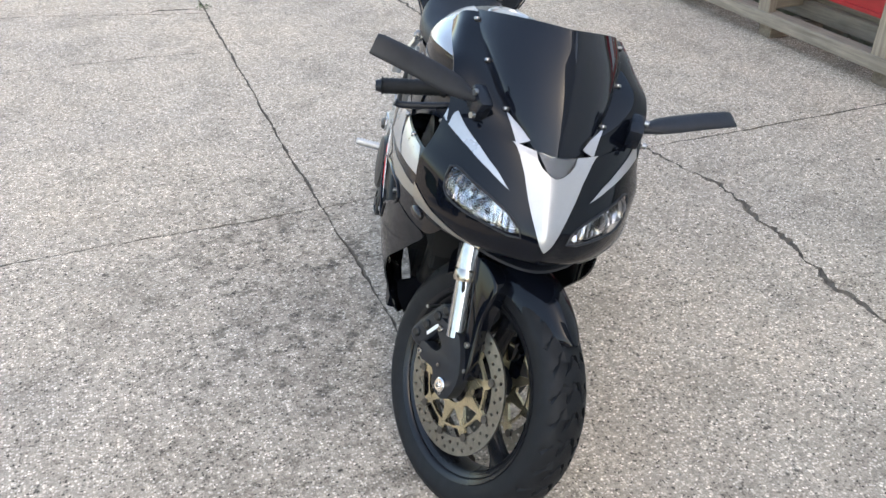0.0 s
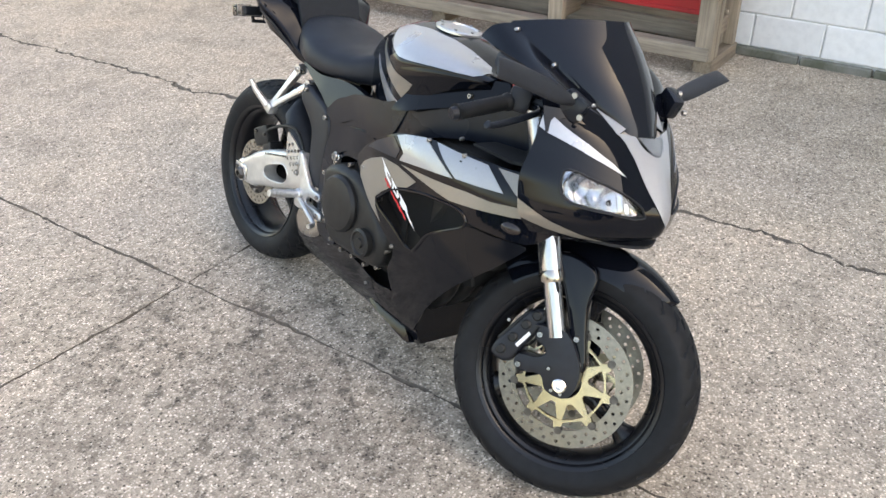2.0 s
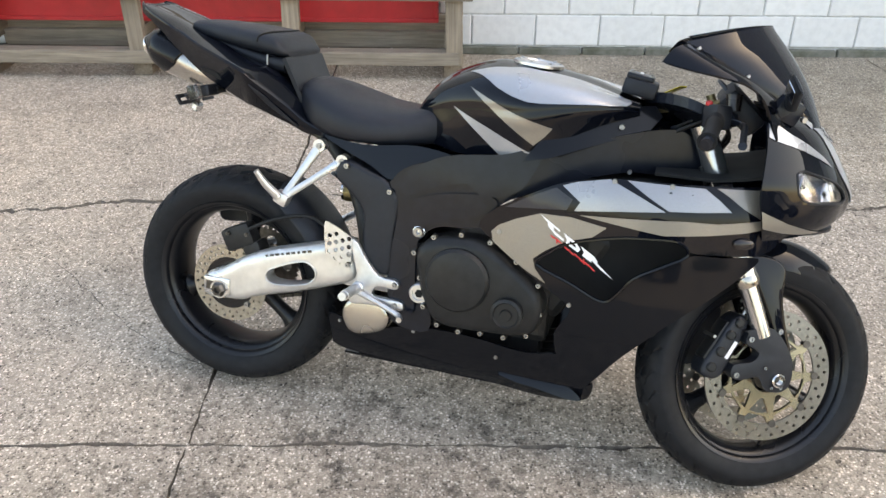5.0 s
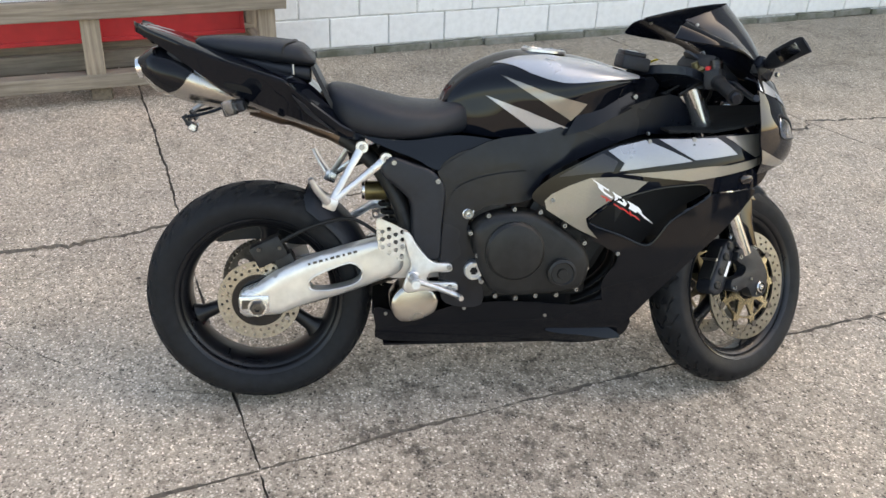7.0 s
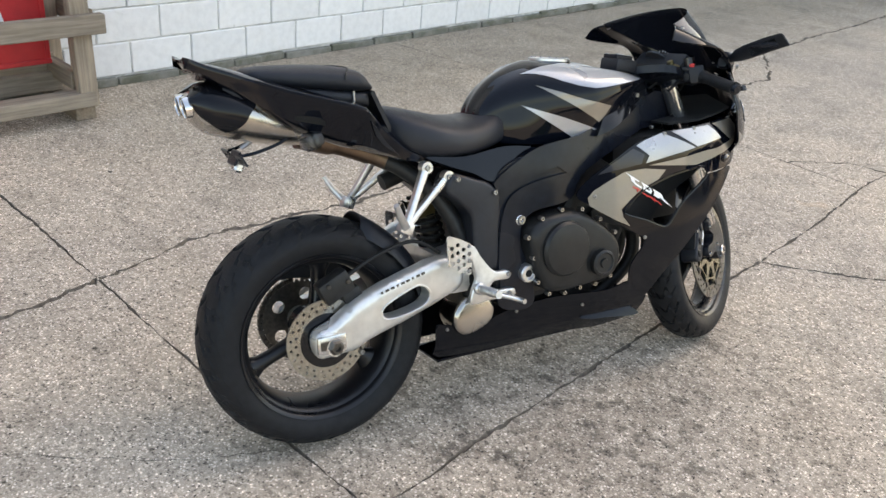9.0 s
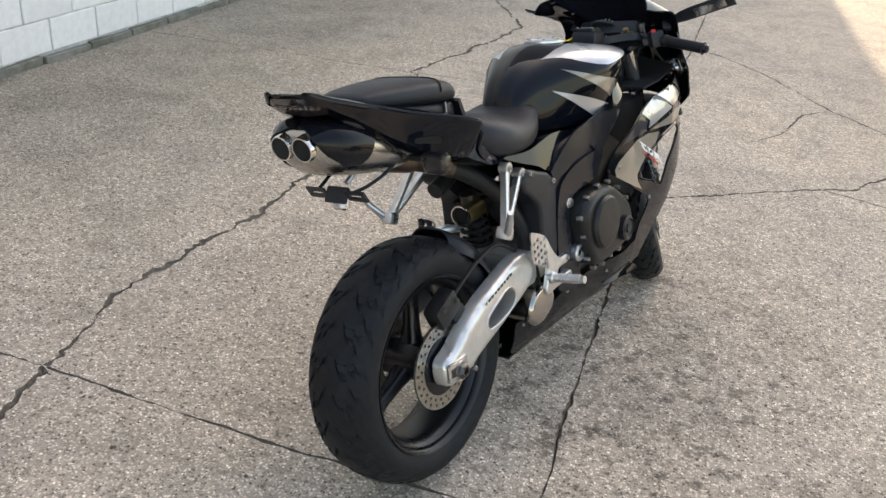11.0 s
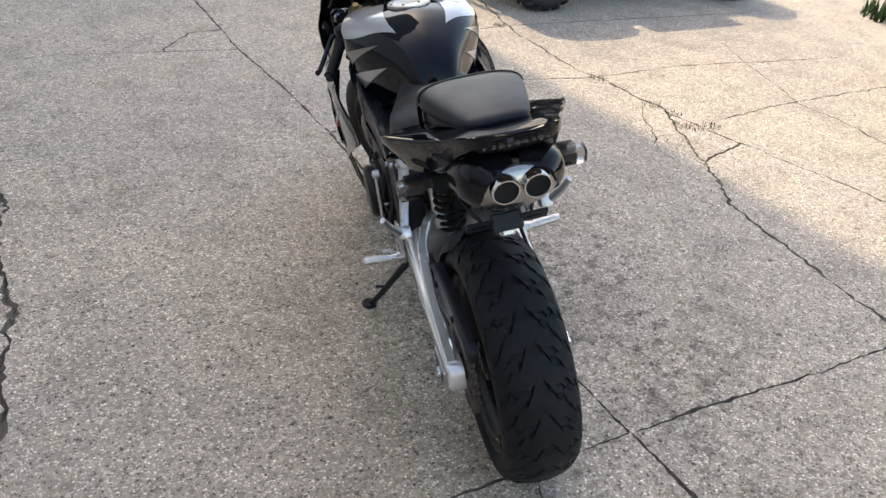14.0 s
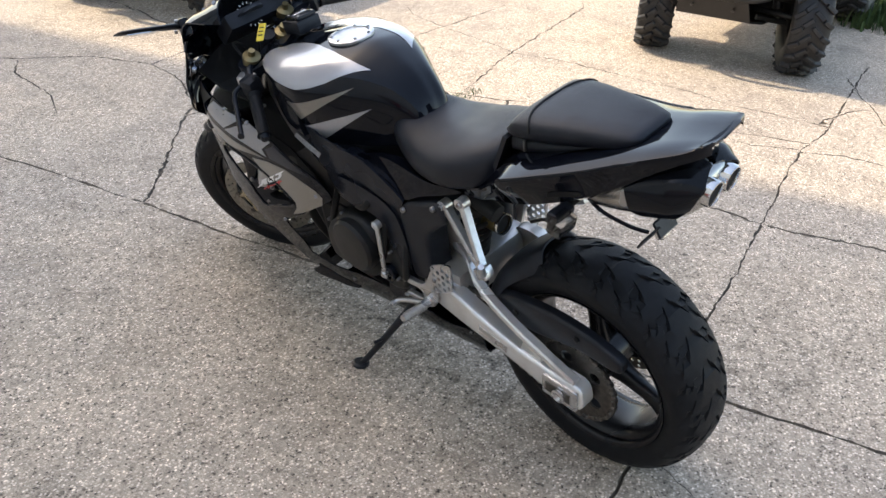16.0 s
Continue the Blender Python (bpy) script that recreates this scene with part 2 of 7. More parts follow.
# ---- ground with its joints and cracks ----
# joints and cracks: half width, sideways wobble, course
CRACKS = [
    (0.0050, 0.008, [(0.57, 9), (0.57, 5.3), (0.58, 4.1), (0.58, 3.3), (0.595, 2.7), (0.61, 2.2), (0.61, 1.5), (0.62, 0.9), (0.61, 0.67), (0.62, 0.02), (0.66, -0.53), (0.65, -0.89), (0.64, -1.54), (0.6, -6)]),
    (0.0042, 0.012, [(-3.2, 2.8), (-1.8, 2.75), (-1.5, 2.69), (-0.58, 2.69), (-0.05, 2.70), (0.28, 2.69), (0.6, 2.69)]),
    (0.0046, 0.006, [(0.6, 2.69), (0.9, 2.7), (1.4, 2.705), (2.0, 2.695), (2.5, 2.69), (3.33, 2.7), (3.84, 2.7)]),
    (0.0105, 0.030, [(1.7, 7), (1.8, 4.36), (1.78, 4.03), (1.89, 3.49), (1.93, 3.3), (1.95, 2.89), (1.98, 2.7), (2.03, 2.5), (2.05, 2.25), (2.01, 1.9), (1.97, 1.6), (1.97, 1.25), (1.93, 0.95), (1.93, 0.41), (2.04, 0.05), (2.06, -0.41), (2.14, -0.5), (2.05, -0.95), (1.92, -1.6), (1.85, -2.02), (2.28, -2.83), (2.3, -6)]),
    (0.0028, 0.006, [(3.84, -0.32), (2.96, -0.41), (2.15, -0.48), (1.55, -0.6), (0.66, -0.53)]),
    (0.0055, 0.016, [(0.61, 0.67), (0.4, 0.51), (0.2, 0.37), (-0.15, 0.1), (-0.3, 0.03), (-0.53, -0.29), (-0.64, -0.62), (-0.55, -0.99), (-0.28, -1.26), (0.13, -1.9), (0.53, -2.27)]),
    (0.0045, 0.014, [(-0.15, 0.1), (-0.65, 0.21), (-1.14, 0.27), (-1.5, 0.24), (-1.83, 0.21), (-3.2, 0.3)]),
    (0.0040, 0.012, [(-0.64, -0.62), (-1.2, -0.72), (-1.8, -0.73), (-3.4, -0.75)]),
    (0.0070, 0.022, [(-1.57, -2.13), (-1.18, -0.76), (-1.13, -0.19), (-1.12, 0.16), (-1.15, 0.28), (-1.21, 0.79), (-1.03, 1.14), (-0.91, 1.42), (-0.72, 1.75), (-0.66, 2.1), (-0.6, 2.5), (-0.58, 2.69), (-0.59, 2.9), (-0.62, 3.13), (-0.65, 5)]),
    (0.0050, 0.018, [(-1.21, 0.9), (-1.27, 1.25), (-1.32, 1.39), (-1.42, 1.73), (-1.48, 2.08), (-1.6, 2.72)]),
    (0.0045, 0.018, [(-1.42, 0.97), (-1.75, 0.93), (-2.12, 0.88), (-3.5, 0.8)]),
    (0.0050, 0.014, [(0.65, -0.89), (0.84, -0.85), (1.04, -0.59)]),
    (0.0035, 0.010, [(-0.9, 4.66), (0.13, 4.65), (0.5, 4.6)]),
    (0.0040, 0.010, [(-0.9, 5.8), (-0.12, 5.57), (0.57, 5.35)]),
    (0.0012, 0.012, [(1.39, 3.3), (1.22, 3.14), (1.04, 2.94), (0.96, 2.82), (0.9, 2.71)]),
    (0.0090, 0.012, [(0.30, 5.52), (0.42, 5.49), (0.50, 5.46), (0.56, 5.42)]),
    (0.0030, 0.012, [(0.50, 6.05), (0.62, 6.0), (0.80, 6.3)]),
    (0.0045, 0.014, [(-1.01, 0.85), (-0.95, 0.98), (-0.87, 1.11)]),
    (0.0030, 0.016, [(-2.52, -0.08), (-2.31, 0.40), (-2.19, 0.73), (-2.11, 0.88)]),
    (0.0040, 0.020, [(-2.10, 0.90), (-2.13, 1.15), (-2.10, 1.42), (-2.06, 1.70), (-2.01, 2.05), (-1.93, 2.26), (-1.92, 2.45), (-1.90, 2.70)]),
    (0.0035, 0.016, [(-2.85, 2.72), (-2.51, 2.84), (-2.35, 2.90), (-2.13, 2.99), (-1.8, 3.1)]),
    (0.0035, 0.012, [(-1.97, 2.72), (-2.18, 2.80), (-2.30, 2.89)]),
    (0.0040, 0.014, [(-1.44, 2.31), (-1.41, 2.48), (-1.48, 2.66)]),
    (0.0050, 0.020, [(-1.45, 2.71), (-1.53, 2.88), (-1.52, 3.05), (-1.6, 3.4)]),
    (0.0042, 0.014, [(0.02, -0.62), (-0.05, -0.86), (-0.11, -1.06), (-0.27, -1.27)]),
    (0.0060, 0.016, [(-0.90, 1.40), (-0.99, 1.36), (-1.17, 1.30), (-1.26, 1.27)]),
]


def build_ground():
    from mathutils.geometry import delaunay_2d_cdt
    verts, edges, depth = [], [], []

    def put(x, y, z):
        verts.append(Vector((x, y)))
        depth.append((x, y, z))
        return len(verts) - 1

    for k, (half, wob, course) in enumerate(CRACKS):
        line = jagged(course, 0.02, wob, k * 7.3)
        rows = []
        for i, (x, y) in enumerate(line):
            a, b = line[max(0, i - 1)], line[min(len(line) - 1, i + 1)]
            d = math.hypot(b[0] - a[0], b[1] - a[1]) or 1
            nx, ny = -(b[1] - a[1]) / d, (b[0] - a[0]) / d
            w = half * (0.9 + 0.9 * noise.noise(Vector((x * 9, y * 9, k + 0.5))) + 1.2 * noise.noise(Vector((x * 40, y * 40, k))))
            w = max(0.0005, w)
            rows.append((put(x + nx * w, y + ny * w, 0), put(x, y, -0.014), put(x - nx * w, y - ny * w, 0)))
        for r0, r1 in zip(rows, rows[1:]):
            edges += [(r0[j], r1[j]) for j in range(3)]
    for i in range(-14, 8):
        for j in range(-18, 20):
            put(i * 0.5 + 0.21, j * 0.5 + 0.17, 0)
    for r in (12, 25, 60, 150, 400, 900):
        for a in range(24):
            put(r * math.cos(a * math.pi / 12), r * math.sin(a * math.pi / 12), 0)
    out_v, _, faces, orig, _, _ = delaunay_2d_cdt(verts, edges, [], 0, 1e-5)
    zs = []
    for i, v in enumerate(out_v):
        src = orig[i]
        zs.append(min((depth[s][2] for s in src), default=0.0))
    me = bpy.data.meshes.new("ground")
    me.from_pydata([(v.x, v.y, z) for v, z in zip(out_v, zs)], [], faces)
    me.materials.append(M_CONC)
    me.materials.append(M_CRACK)
    low = [z < -0.001 for z in zs]
    me.polygons.foreach_set("material_index", [1 if any(low[i] for i in f) else 0 for f in faces])
    me.update()
    return tagged(new("ground", me), "cracked exposed-aggregate concrete yard with oil-stained slabs", "ground", kind="structure")


build_ground()


# ---- the white block wall ----
WALL_X, BASE_H, COURSE, BLOCK = 3.88, 0.045, 0.18, 0.368


def build_wall():
    wall = part("wall_east", box((0.16, 30, 3.6), pose(WALL_X + 0.014 + 0.08, 1.0, 1.8)), M_MORTAR)
    tagged(wall, "white-painted concrete block wall with a dark weathered footing", "wall", kind="structure")

    def block_mesh(length, height, mat, name, proud):
        bm = box((0.02 + proud, length, height), pose(0, 0, 0), 0.005)
        bmesh.ops.recalc_face_normals(bm, faces=bm.faces[:])
        me = bpy.data.meshes.new(name)
        bm.to_mesh(me)
        bm.free()
        me.materials.append(mat)
        return me

    full = block_mesh(BLOCK - 0.007, COURSE - 0.007, M_BLOCK, "block", 0.0)
    foot = block_mesh(BLOCK - 0.01, BASE_H, M_BASE, "footing_block", 0.014)
    rng = random.Random(4)
    for row in range(5):
        for k in range(-17, 16):
            y = 0.292 + (k + 0.5 * (row % 2)) * BLOCK
            ob = new("block", full)
            ob.parent = wall
            ob.location = (WALL_X + 0.012 + rng.uniform(-0.0015, 0.0015), y, BASE_H + COURSE * (row + 0.5))
            ob.rotation_euler = (rng.uniform(-0.004, 0.004), 0, rng.uniform(-0.004, 0.004))
    for k in range(-17, 16):
        ob = new("footing_block", foot)
        ob.parent = wall
        ob.location = (WALL_X - 0.004 + rng.uniform(-0.008, 0.006), 0.02 + k * BLOCK, BASE_H / 2 - 0.004 + rng.uniform(-0.008, 0.008))
        ob.rotation_euler = (rng.uniform(-0.02, 0.02), 0, rng.uniform(-0.015, 0.015))
    bm = bmesh.new()
    for row in range(5, 18):
        for k in range(-36, 36):
            add_box(bm, (0.02, BLOCK - 0.007, COURSE - 0.007), pose(WALL_X + 0.012, 0.292 + (k + 0.5 * (row % 2)) * BLOCK, BASE_H + COURSE * (row + 0.5)))
    upper = part("upper_blocks", bm, M_BLOCK, wall)
    upper["kind"] = "stuff"


build_wall()

# an unseen tall block added to the south, off to one side, whose corner throws the edge of the shade
tall = part("neighbouring_building", box((16, 3, 22), pose(7.875, -11.0, 11)), M_SHADE_BLOCK)
tagged(tall, "unseen tall plain block added to shade the yard", "building", kind="structure")


# ---- timber crates against the wall ----
def timber(name, size, at, mat, parent, tilt=0.0, bevel=0.004):
    return part(name, box(size, pose(*at, tilt, 0, 0), bevel), mat, parent)


def build_crate(y0, y1, red):
    crate = new("timber_crate")
    crate.location = (3.55, (y0 + y1) / 2, 0)
    cx, cy = 3.55, (y0 + y1) / 2
    n = 4

    def t(name, size, at, mat, tilt=0.0):
        return timber(name, size, (at[0] - cx, at[1] - cy, at[2]), mat, crate, tilt)

    length = y1 - y0
    xs, xb = 3.43, 3.80
    t("bottom_rail", (0.09, length - 0.02, 0.07), (xs, cy, 0.115), M_WOOD)
    t("bottom_rail", (0.05, length - 0.1, 0.09), (xb - 0.10, cy, 0.135), M_WOOD)
    t("back_rail", (0.04, length - 0.1, 0.10), (xb - 0.05, cy, 0.215), M_WOOD)
    for k in range(n):
        y = y0 + 0.05 + (length - 0.1) * k / (n - 1)
        w = 0.09
        t("post", (0.05, w, 1.16), (xs - 0.01, y, 0.66), M_WOODZ, tilt=(1.2 if k == 1 else -0.8))
        t("skid", (0.38, 0.1, 0.078), (xb - 0.17, y, 0.04), M_WOODX)
        t("cross_piece", (0.30, 0.05, 0.09), (xb - 0.19, y + 0.02, 0.195), M_WOODX)
        if k in (0, n - 1):
            t("post", (0.05, 0.07, 1.16), (xs + 0.055, y + (0.015 if k else -0.015), 0.66), M_WOODZ)
            t("back_post", (0.05, 0.09, 1.16), (xb - 0.03, y, 0.66), M_WOODZ)
    t("top_rail", (0.045, length + 0.10, 0.09), (xs - 0.06, cy, 0.475), M_WOOD)
    t("end_rail", (0.34, 0.04, 0.09), (xb - 0.18, y0 - 0.02, 0.475), M_WOODX)
    t("head_rail", (0.045, length, 0.09), (xs - 0.06, cy, 1.18), M_WOOD)
    tagged(crate, "open weathered timber crate frame standing on skids at the wall", "crate", group="crates along the wall")
    if red:
        panel = new("red_board")
        panel.location = (3.60, cy, 0)
        part("board", box((0.05, length - 0.22, 0.80), pose(0, 0.02, 0.66), 0.004), M_RED, panel)
        part("edge_strip", box((0.012, length - 0.22, 0.022), pose(-0.031, 0.02, 0.272), 0.003), M_RED, panel)
        part("edge_strip", box((0.012, 0.022, 0.76), pose(-0.031, -length / 2 + 0.145, 0.67), 0.003), M_RED, panel)
        for k, (a, b) in enumerate(((-1.0, -0.55), (-0.35, 0.35), (0.55, 1.05))):
            bm = bmesh.new()
            vs = [bm.verts.new((-0.0275, y, z)) for y, z in ((a, 0.43), (b, 0.43), (b + 0.1, 0.9), (a + 0.1, 0.9))]
            f = bm.faces.new(vs)
            ex = bmesh.ops.extrude_face_region(bm, geom=[f])
            bmesh.ops.translate(bm, vec=(-0.003, 0, 0), verts=[g for g in ex["geom"] if isinstance(g, bmesh.types.BMVert)])
            part("white_bar", bm, M_WHITE, panel, "plain white painted bar")
        tagged(panel, "red painted board with white bars, held in the timber crate", "board")


build_crate(2.0, 4.62, True)
build_crate(4.85, 7.4, False)


# ---- surfaces of the motorcycle ----
def paint(name, color, metal=0.0, rough=0.22, flake=0.0):
    s = Nodes(name)
    v = s.coords()
    c = s.ramp(s.noise(v, 900, 2), [(0.3, tuple(x * (1 - flake) for x in color)), (0.7, tuple(min(1, x * (1 + flake)) for x in color))])
    s.link(c, s.b.inputs["Base Color"])
    set_in(s.b, "Metallic", metal)
    dust = s.ramp(s.noise(v, 7, 5, 0.6), [(0.35, rough * 0.8), (0.75, rough * 1.5)])
    s.link(dust, s.b.inputs["Roughness"])
    set_in(s.b, "Coat Weight", 1.0)
    set_in(s.b, "Coat Roughness", 0.02)
    set_in(s.b, "Coat IOR", 1.5 if metal > 0.3 else 1.33)
    set_in(s.b, "Specular IOR Level", 0.5 if metal > 0.3 else 0.0)
    s.bump(s.noise(v, 14, 2), 0.02, 0.01)
    return s.m


def glass(name, color, rough=0.02, ior=1.45):
    s = Nodes(name)
    set_in(s.b, "Base Color", (*color, 1))
    set_in(s.b, "Transmission Weight", 1.0)
    set_in(s.b, "Roughness", rough)
    set_in(s.b, "IOR", ior)
    return s.m


M_BLACK = paint("gloss_black_paint", (0.0032, 0.0042, 0.0072), 0.0, 0.30)
M_SATIN = paint("satin_black_paint", (0.0058, 0.0066, 0.0088), 0.0, 0.4)
set_in(M_SATIN.node_tree.nodes["Principled BSDF"], "Coat Weight", 0.85)
set_in(M_SATIN.node_tree.nodes["Principled BSDF"], "Coat Roughness", 0.08)
M_SILVER = paint("silver_paint", (0.37, 0.375, 0.395), 0.5, 0.33, 0.15)
M_TAUPE = paint("grey_brown_metallic_paint", (0.235, 0.215, 0.185), 0.55, 0.34, 0.15)
M_GREY = paint("dark_grey_stripe_paint", (0.035, 0.036, 0.042), 0.2, 0.3, 0.1)
M_PLASTIC = plain("black_textured_plastic", (0.0105, 0.0125, 0.0175), 0.45, spec=0.35, vary=0.2, scale=60, bump=0.15, bump_scale=700)
M_FRAME = plain("satin_black_frame", (0.0085, 0.0108, 0.0165), 0.26, spec=0.26, vary=0.2, scale=40, bump=0.05, bump_scale=500)
M_ENGINE = plain("dark_engine_enamel", (0.0165, 0.0170, 0.0175), 0.42, 0.1, spec=0.3, vary=0.25, scale=50, bump=0.12, bump_scale=300)
M_RUBBER = plain("tyre_rubber", (0.0095, 0.0105, 0.0125), 0.55, spec=0.2, vary=0.25, scale=45, bump=0.2, bump_scale=500)
# tyre rubber in a darker colour, painting shade into the groove floors
M_GROOVE = plain("groove_shaded_rubber", (0.006, 0.006, 0.006), 0.8)
M_RIM = plain("black_wheel_enamel", (0.007, 0.0075, 0.0095), 0.3, 0.0, spec=0.35, vary=0.2, scale=20)
M_GOLD = plain("gold_anodised", (0.48, 0.42, 0.29), 0.3, 0.9, vary=0.1, scale=40)
M_DISC = plain("brushed_brake_steel", (0.25, 0.235, 0.205), 0.36, 0.9, vary=0.15, scale=120, bump=0.1, bump_scale=300)
M_DISCR = plain("rear_brake_steel", (0.38, 0.35, 0.30), 0.36, 0.85, vary=0.2, scale=120)
M_ALU = plain("brushed_aluminium", (0.68, 0.67, 0.645), 0.38, 0.72, vary=0.12, scale=25, bump=0.06, bump_scale=200)
# the swingarm's aluminium again, brightened to paint light onto the left side
M_ALU_BRIGHT = plain("brightened_aluminium", (0.84, 0.84, 0.83), 0.24, 0.6, vary=0.08, scale=30, bump=0.03, bump_scale=200)
M_CAST = plain("cast_aluminium", (0.62, 0.62, 0.62), 0.32, 0.9, vary=0.1, scale=60, bump=0.1, bump_scale=500)
M_CHROME = plain("polished_steel", (0.72, 0.70, 0.67), 0.10, 1.0, vary=0.06, scale=20)
M_FORK = plain("polished_fork_tube", (0.46, 0.46, 0.47), 0.2, 0.9, vary=0.08, scale=30)
M_STEEL = plain("stainless_silencer", (0.44, 0.42, 0.39), 0.22, 1.0, vary=0.15, scale=12)
M_HEAT = plain("heat_browned_steel", (0.17, 0.12, 0.09), 0.33, 0.9, vary=0.25, scale=18)
# near-black: soot in exhaust bores, shade painted into recesses and hollow interiors
M_HOLE = plain("soot_and_shade_black", (0.004, 0.004, 0.004), 0.9)
M_SEAT = plain("black_seat_vinyl", (0.0105, 0.0125, 0.018), 0.48, spec=0.35, vary=0.15, scale=30, bump=0.25, bump_scale=900)
M_BOLT = plain("zinc_bolt", (0.34, 0.34, 0.34), 0.35, 1.0, vary=0.1)
M_CABLE = plain("black_cable", (0.008, 0.008, 0.008), 0.5, spec=0.3)
M_RED_DECAL = plain("red_decal", (0.55, 0.02, 0.02), 0.4, vary=0.05)
M_WHITE_DECAL = plain("white_decal", (0.8, 0.8, 0.8), 0.4, vary=0.04)
M_LABEL = plain("grey_label", (0.42, 0.42, 0.43), 0.4, vary=0.5, scale=160)
M_STUB = plain("gold_tinted_steel", (0.20, 0.155, 0.07), 0.35, 0.8, vary=0.2)
M_BRASS = plain("yellow_brass", (0.25, 0.20, 0.10), 0.35, 0.8, vary=0.15)
M_CHAIN = plain("oily_chain_steel", (0.12, 0.11, 0.10), 0.45, 0.9, vary=0.3, scale=80)
M_YELLOW = plain("yellow_tag", (0.75, 0.55, 0.03), 0.5, vary=0.08)
M_MIRROR = plain("mirror_glass", (0.75, 0.75, 0.76), 0.03, 1.0, vary=0.02)
M_SCREEN = glass("smoked_screen", (0.010, 0.012, 0.018), ior=1.36)
M_SCREEN.node_tree.nodes["Principled BSDF"].inputs["Transmission Weight"].default_value = 0.22
M_LENS = glass("clear_lens", (0.97, 0.97, 0.98))
M_SMOKELENS = plain("smoked_lens", (0.02, 0.016, 0.016), 0.2, spec=0.35, vary=0.1, coat=0.25)
M_AMBERLENS = glass("clear_indicator_lens", (0.75, 0.72, 0.70), 0.2)
M_DIAL = plain("dial_face", (0.02, 0.024, 0.03), 0.3, vary=0.2, scale=90)
M_REFLECT = plain("headlight_reflector", (0.36, 0.37, 0.40), 0.13, 1.0, vary=0.25, scale=60, bump=0.5, bump_scale=60)


# ---- mesh helpers for shaped parts ----
def curve(pts, n=6, closed=True):
    """Rounded course through points (Catmull-Rom)."""
    out, m = [], len(pts)
    last = m if closed else m - 1
    for i in range(last):
        p0 = pts[(i - 1) % m] if closed or i else pts[0]
        p1, p2 = pts[i % m], pts[(i + 1) % m]
        p3 = pts[(i + 2) % m] if closed or i + 2 < m else pts[-1]
        for k in range(n):
            t = k / n
            out.append(tuple(0.5 * (2 * b + (c - a) * t + (2 * a - 5 * b + 4 * c - d) * t * t + (3 * b - a - 3 * c + d) * t ** 3) for a, b, c, d in zip(p0, p1, p2, p3)))
    if not closed:
        out.append(tuple(pts[-1]))
    return out


def lerp_table(table, x):
    """Smooth reading between rows of (x, value, ...), without overshoot."""
    if x <= table[0][0]:
        return table[0][1:]
    if x >= table[-1][0]:
        return table[-1][1:]
    i = max(k for k in range(len(table) - 1) if table[k][0] <= x)
    a, b = table[i], table[i + 1]
    h = b[0] - a[0]
    f = (x - a[0]) / h
    out = []
    for c in range(1, len(a)):
        d = (b[c] - a[c]) / h
        d0 = (a[c] - table[i - 1][c]) / (a[0] - table[i - 1][0]) if i else d
        d1 = (table[i + 2][c] - b[c]) / (table[i + 2][0] - b[0]) if i + 2 < len(table) else d
        m0 = 2 * d0 * d / (d0 + d) if d0 * d > 0 else 0.0
        m1 = 2 * d1 * d / (d1 + d) if d1 * d > 0 else 0.0
        out.append((1 + 2 * f) * (1 - f) ** 2 * a[c] + f * (1 - f) ** 2 * h * m0 + f * f * (3 - 2 * f) * b[c] + f * f * (f - 1) * h * m1)
    return tuple(out)


def triangulated(outer, holes, step, extra=()):
    from mathutils.geometry import delaunay_2d_cdt
    verts, edges = [], []
    for ring in [outer, *holes]:
        ids = []
        for a, b in zip(ring, list(ring[1:]) + [ring[0]]):
            k = max(1, int(math.hypot(b[0] - a[0], b[1] - a[1]) / step)) if step else 1
            for i in range(k):
                verts.append(Vector((a[0] + (b[0] - a[0]) * i / k, a[1] + (b[1] - a[1]) * i / k)))
                ids.append(len(verts) - 1)
        edges += list(zip(ids, ids[1:] + ids[:1]))
    if step:
        us, vs = [p[0] for p in outer], [p[1] for p in outer]
        edge_pts = np.array([(v.x, v.y) for v in verts])
        nu, nv = int((max(us) - min(us)) / step), int((max(vs) - min(vs)) / step)
        for i in range(1, nu + 1):
            for j in range(1, nv + 1):
                p = (min(us) + i * step, min(vs) + (j + 0.5 * (i % 2)) * step)
                if inside(p, outer) and not any(inside(p, h) for h in holes) and np.min(np.hypot(edge_pts[:, 0] - p[0], edge_pts[:, 1] - p[1])) > step * 0.5:
                    verts.append(Vector(p))
    verts += [Vector(p) for p in extra]
    ov, _, faces, _, _, _ = delaunay_2d_cdt(verts, edges, [], 0, 1e-6)
    keep = []
    for f in faces:
        c = (sum(ov[i].x for i in f) / len(f), sum(ov[i].y for i in f) / len(f))
        if inside(c, outer) and not any(inside(c, h) for h in holes):
            keep.append(tuple(f))
    return [(v.x, v.y) for v in ov], keep


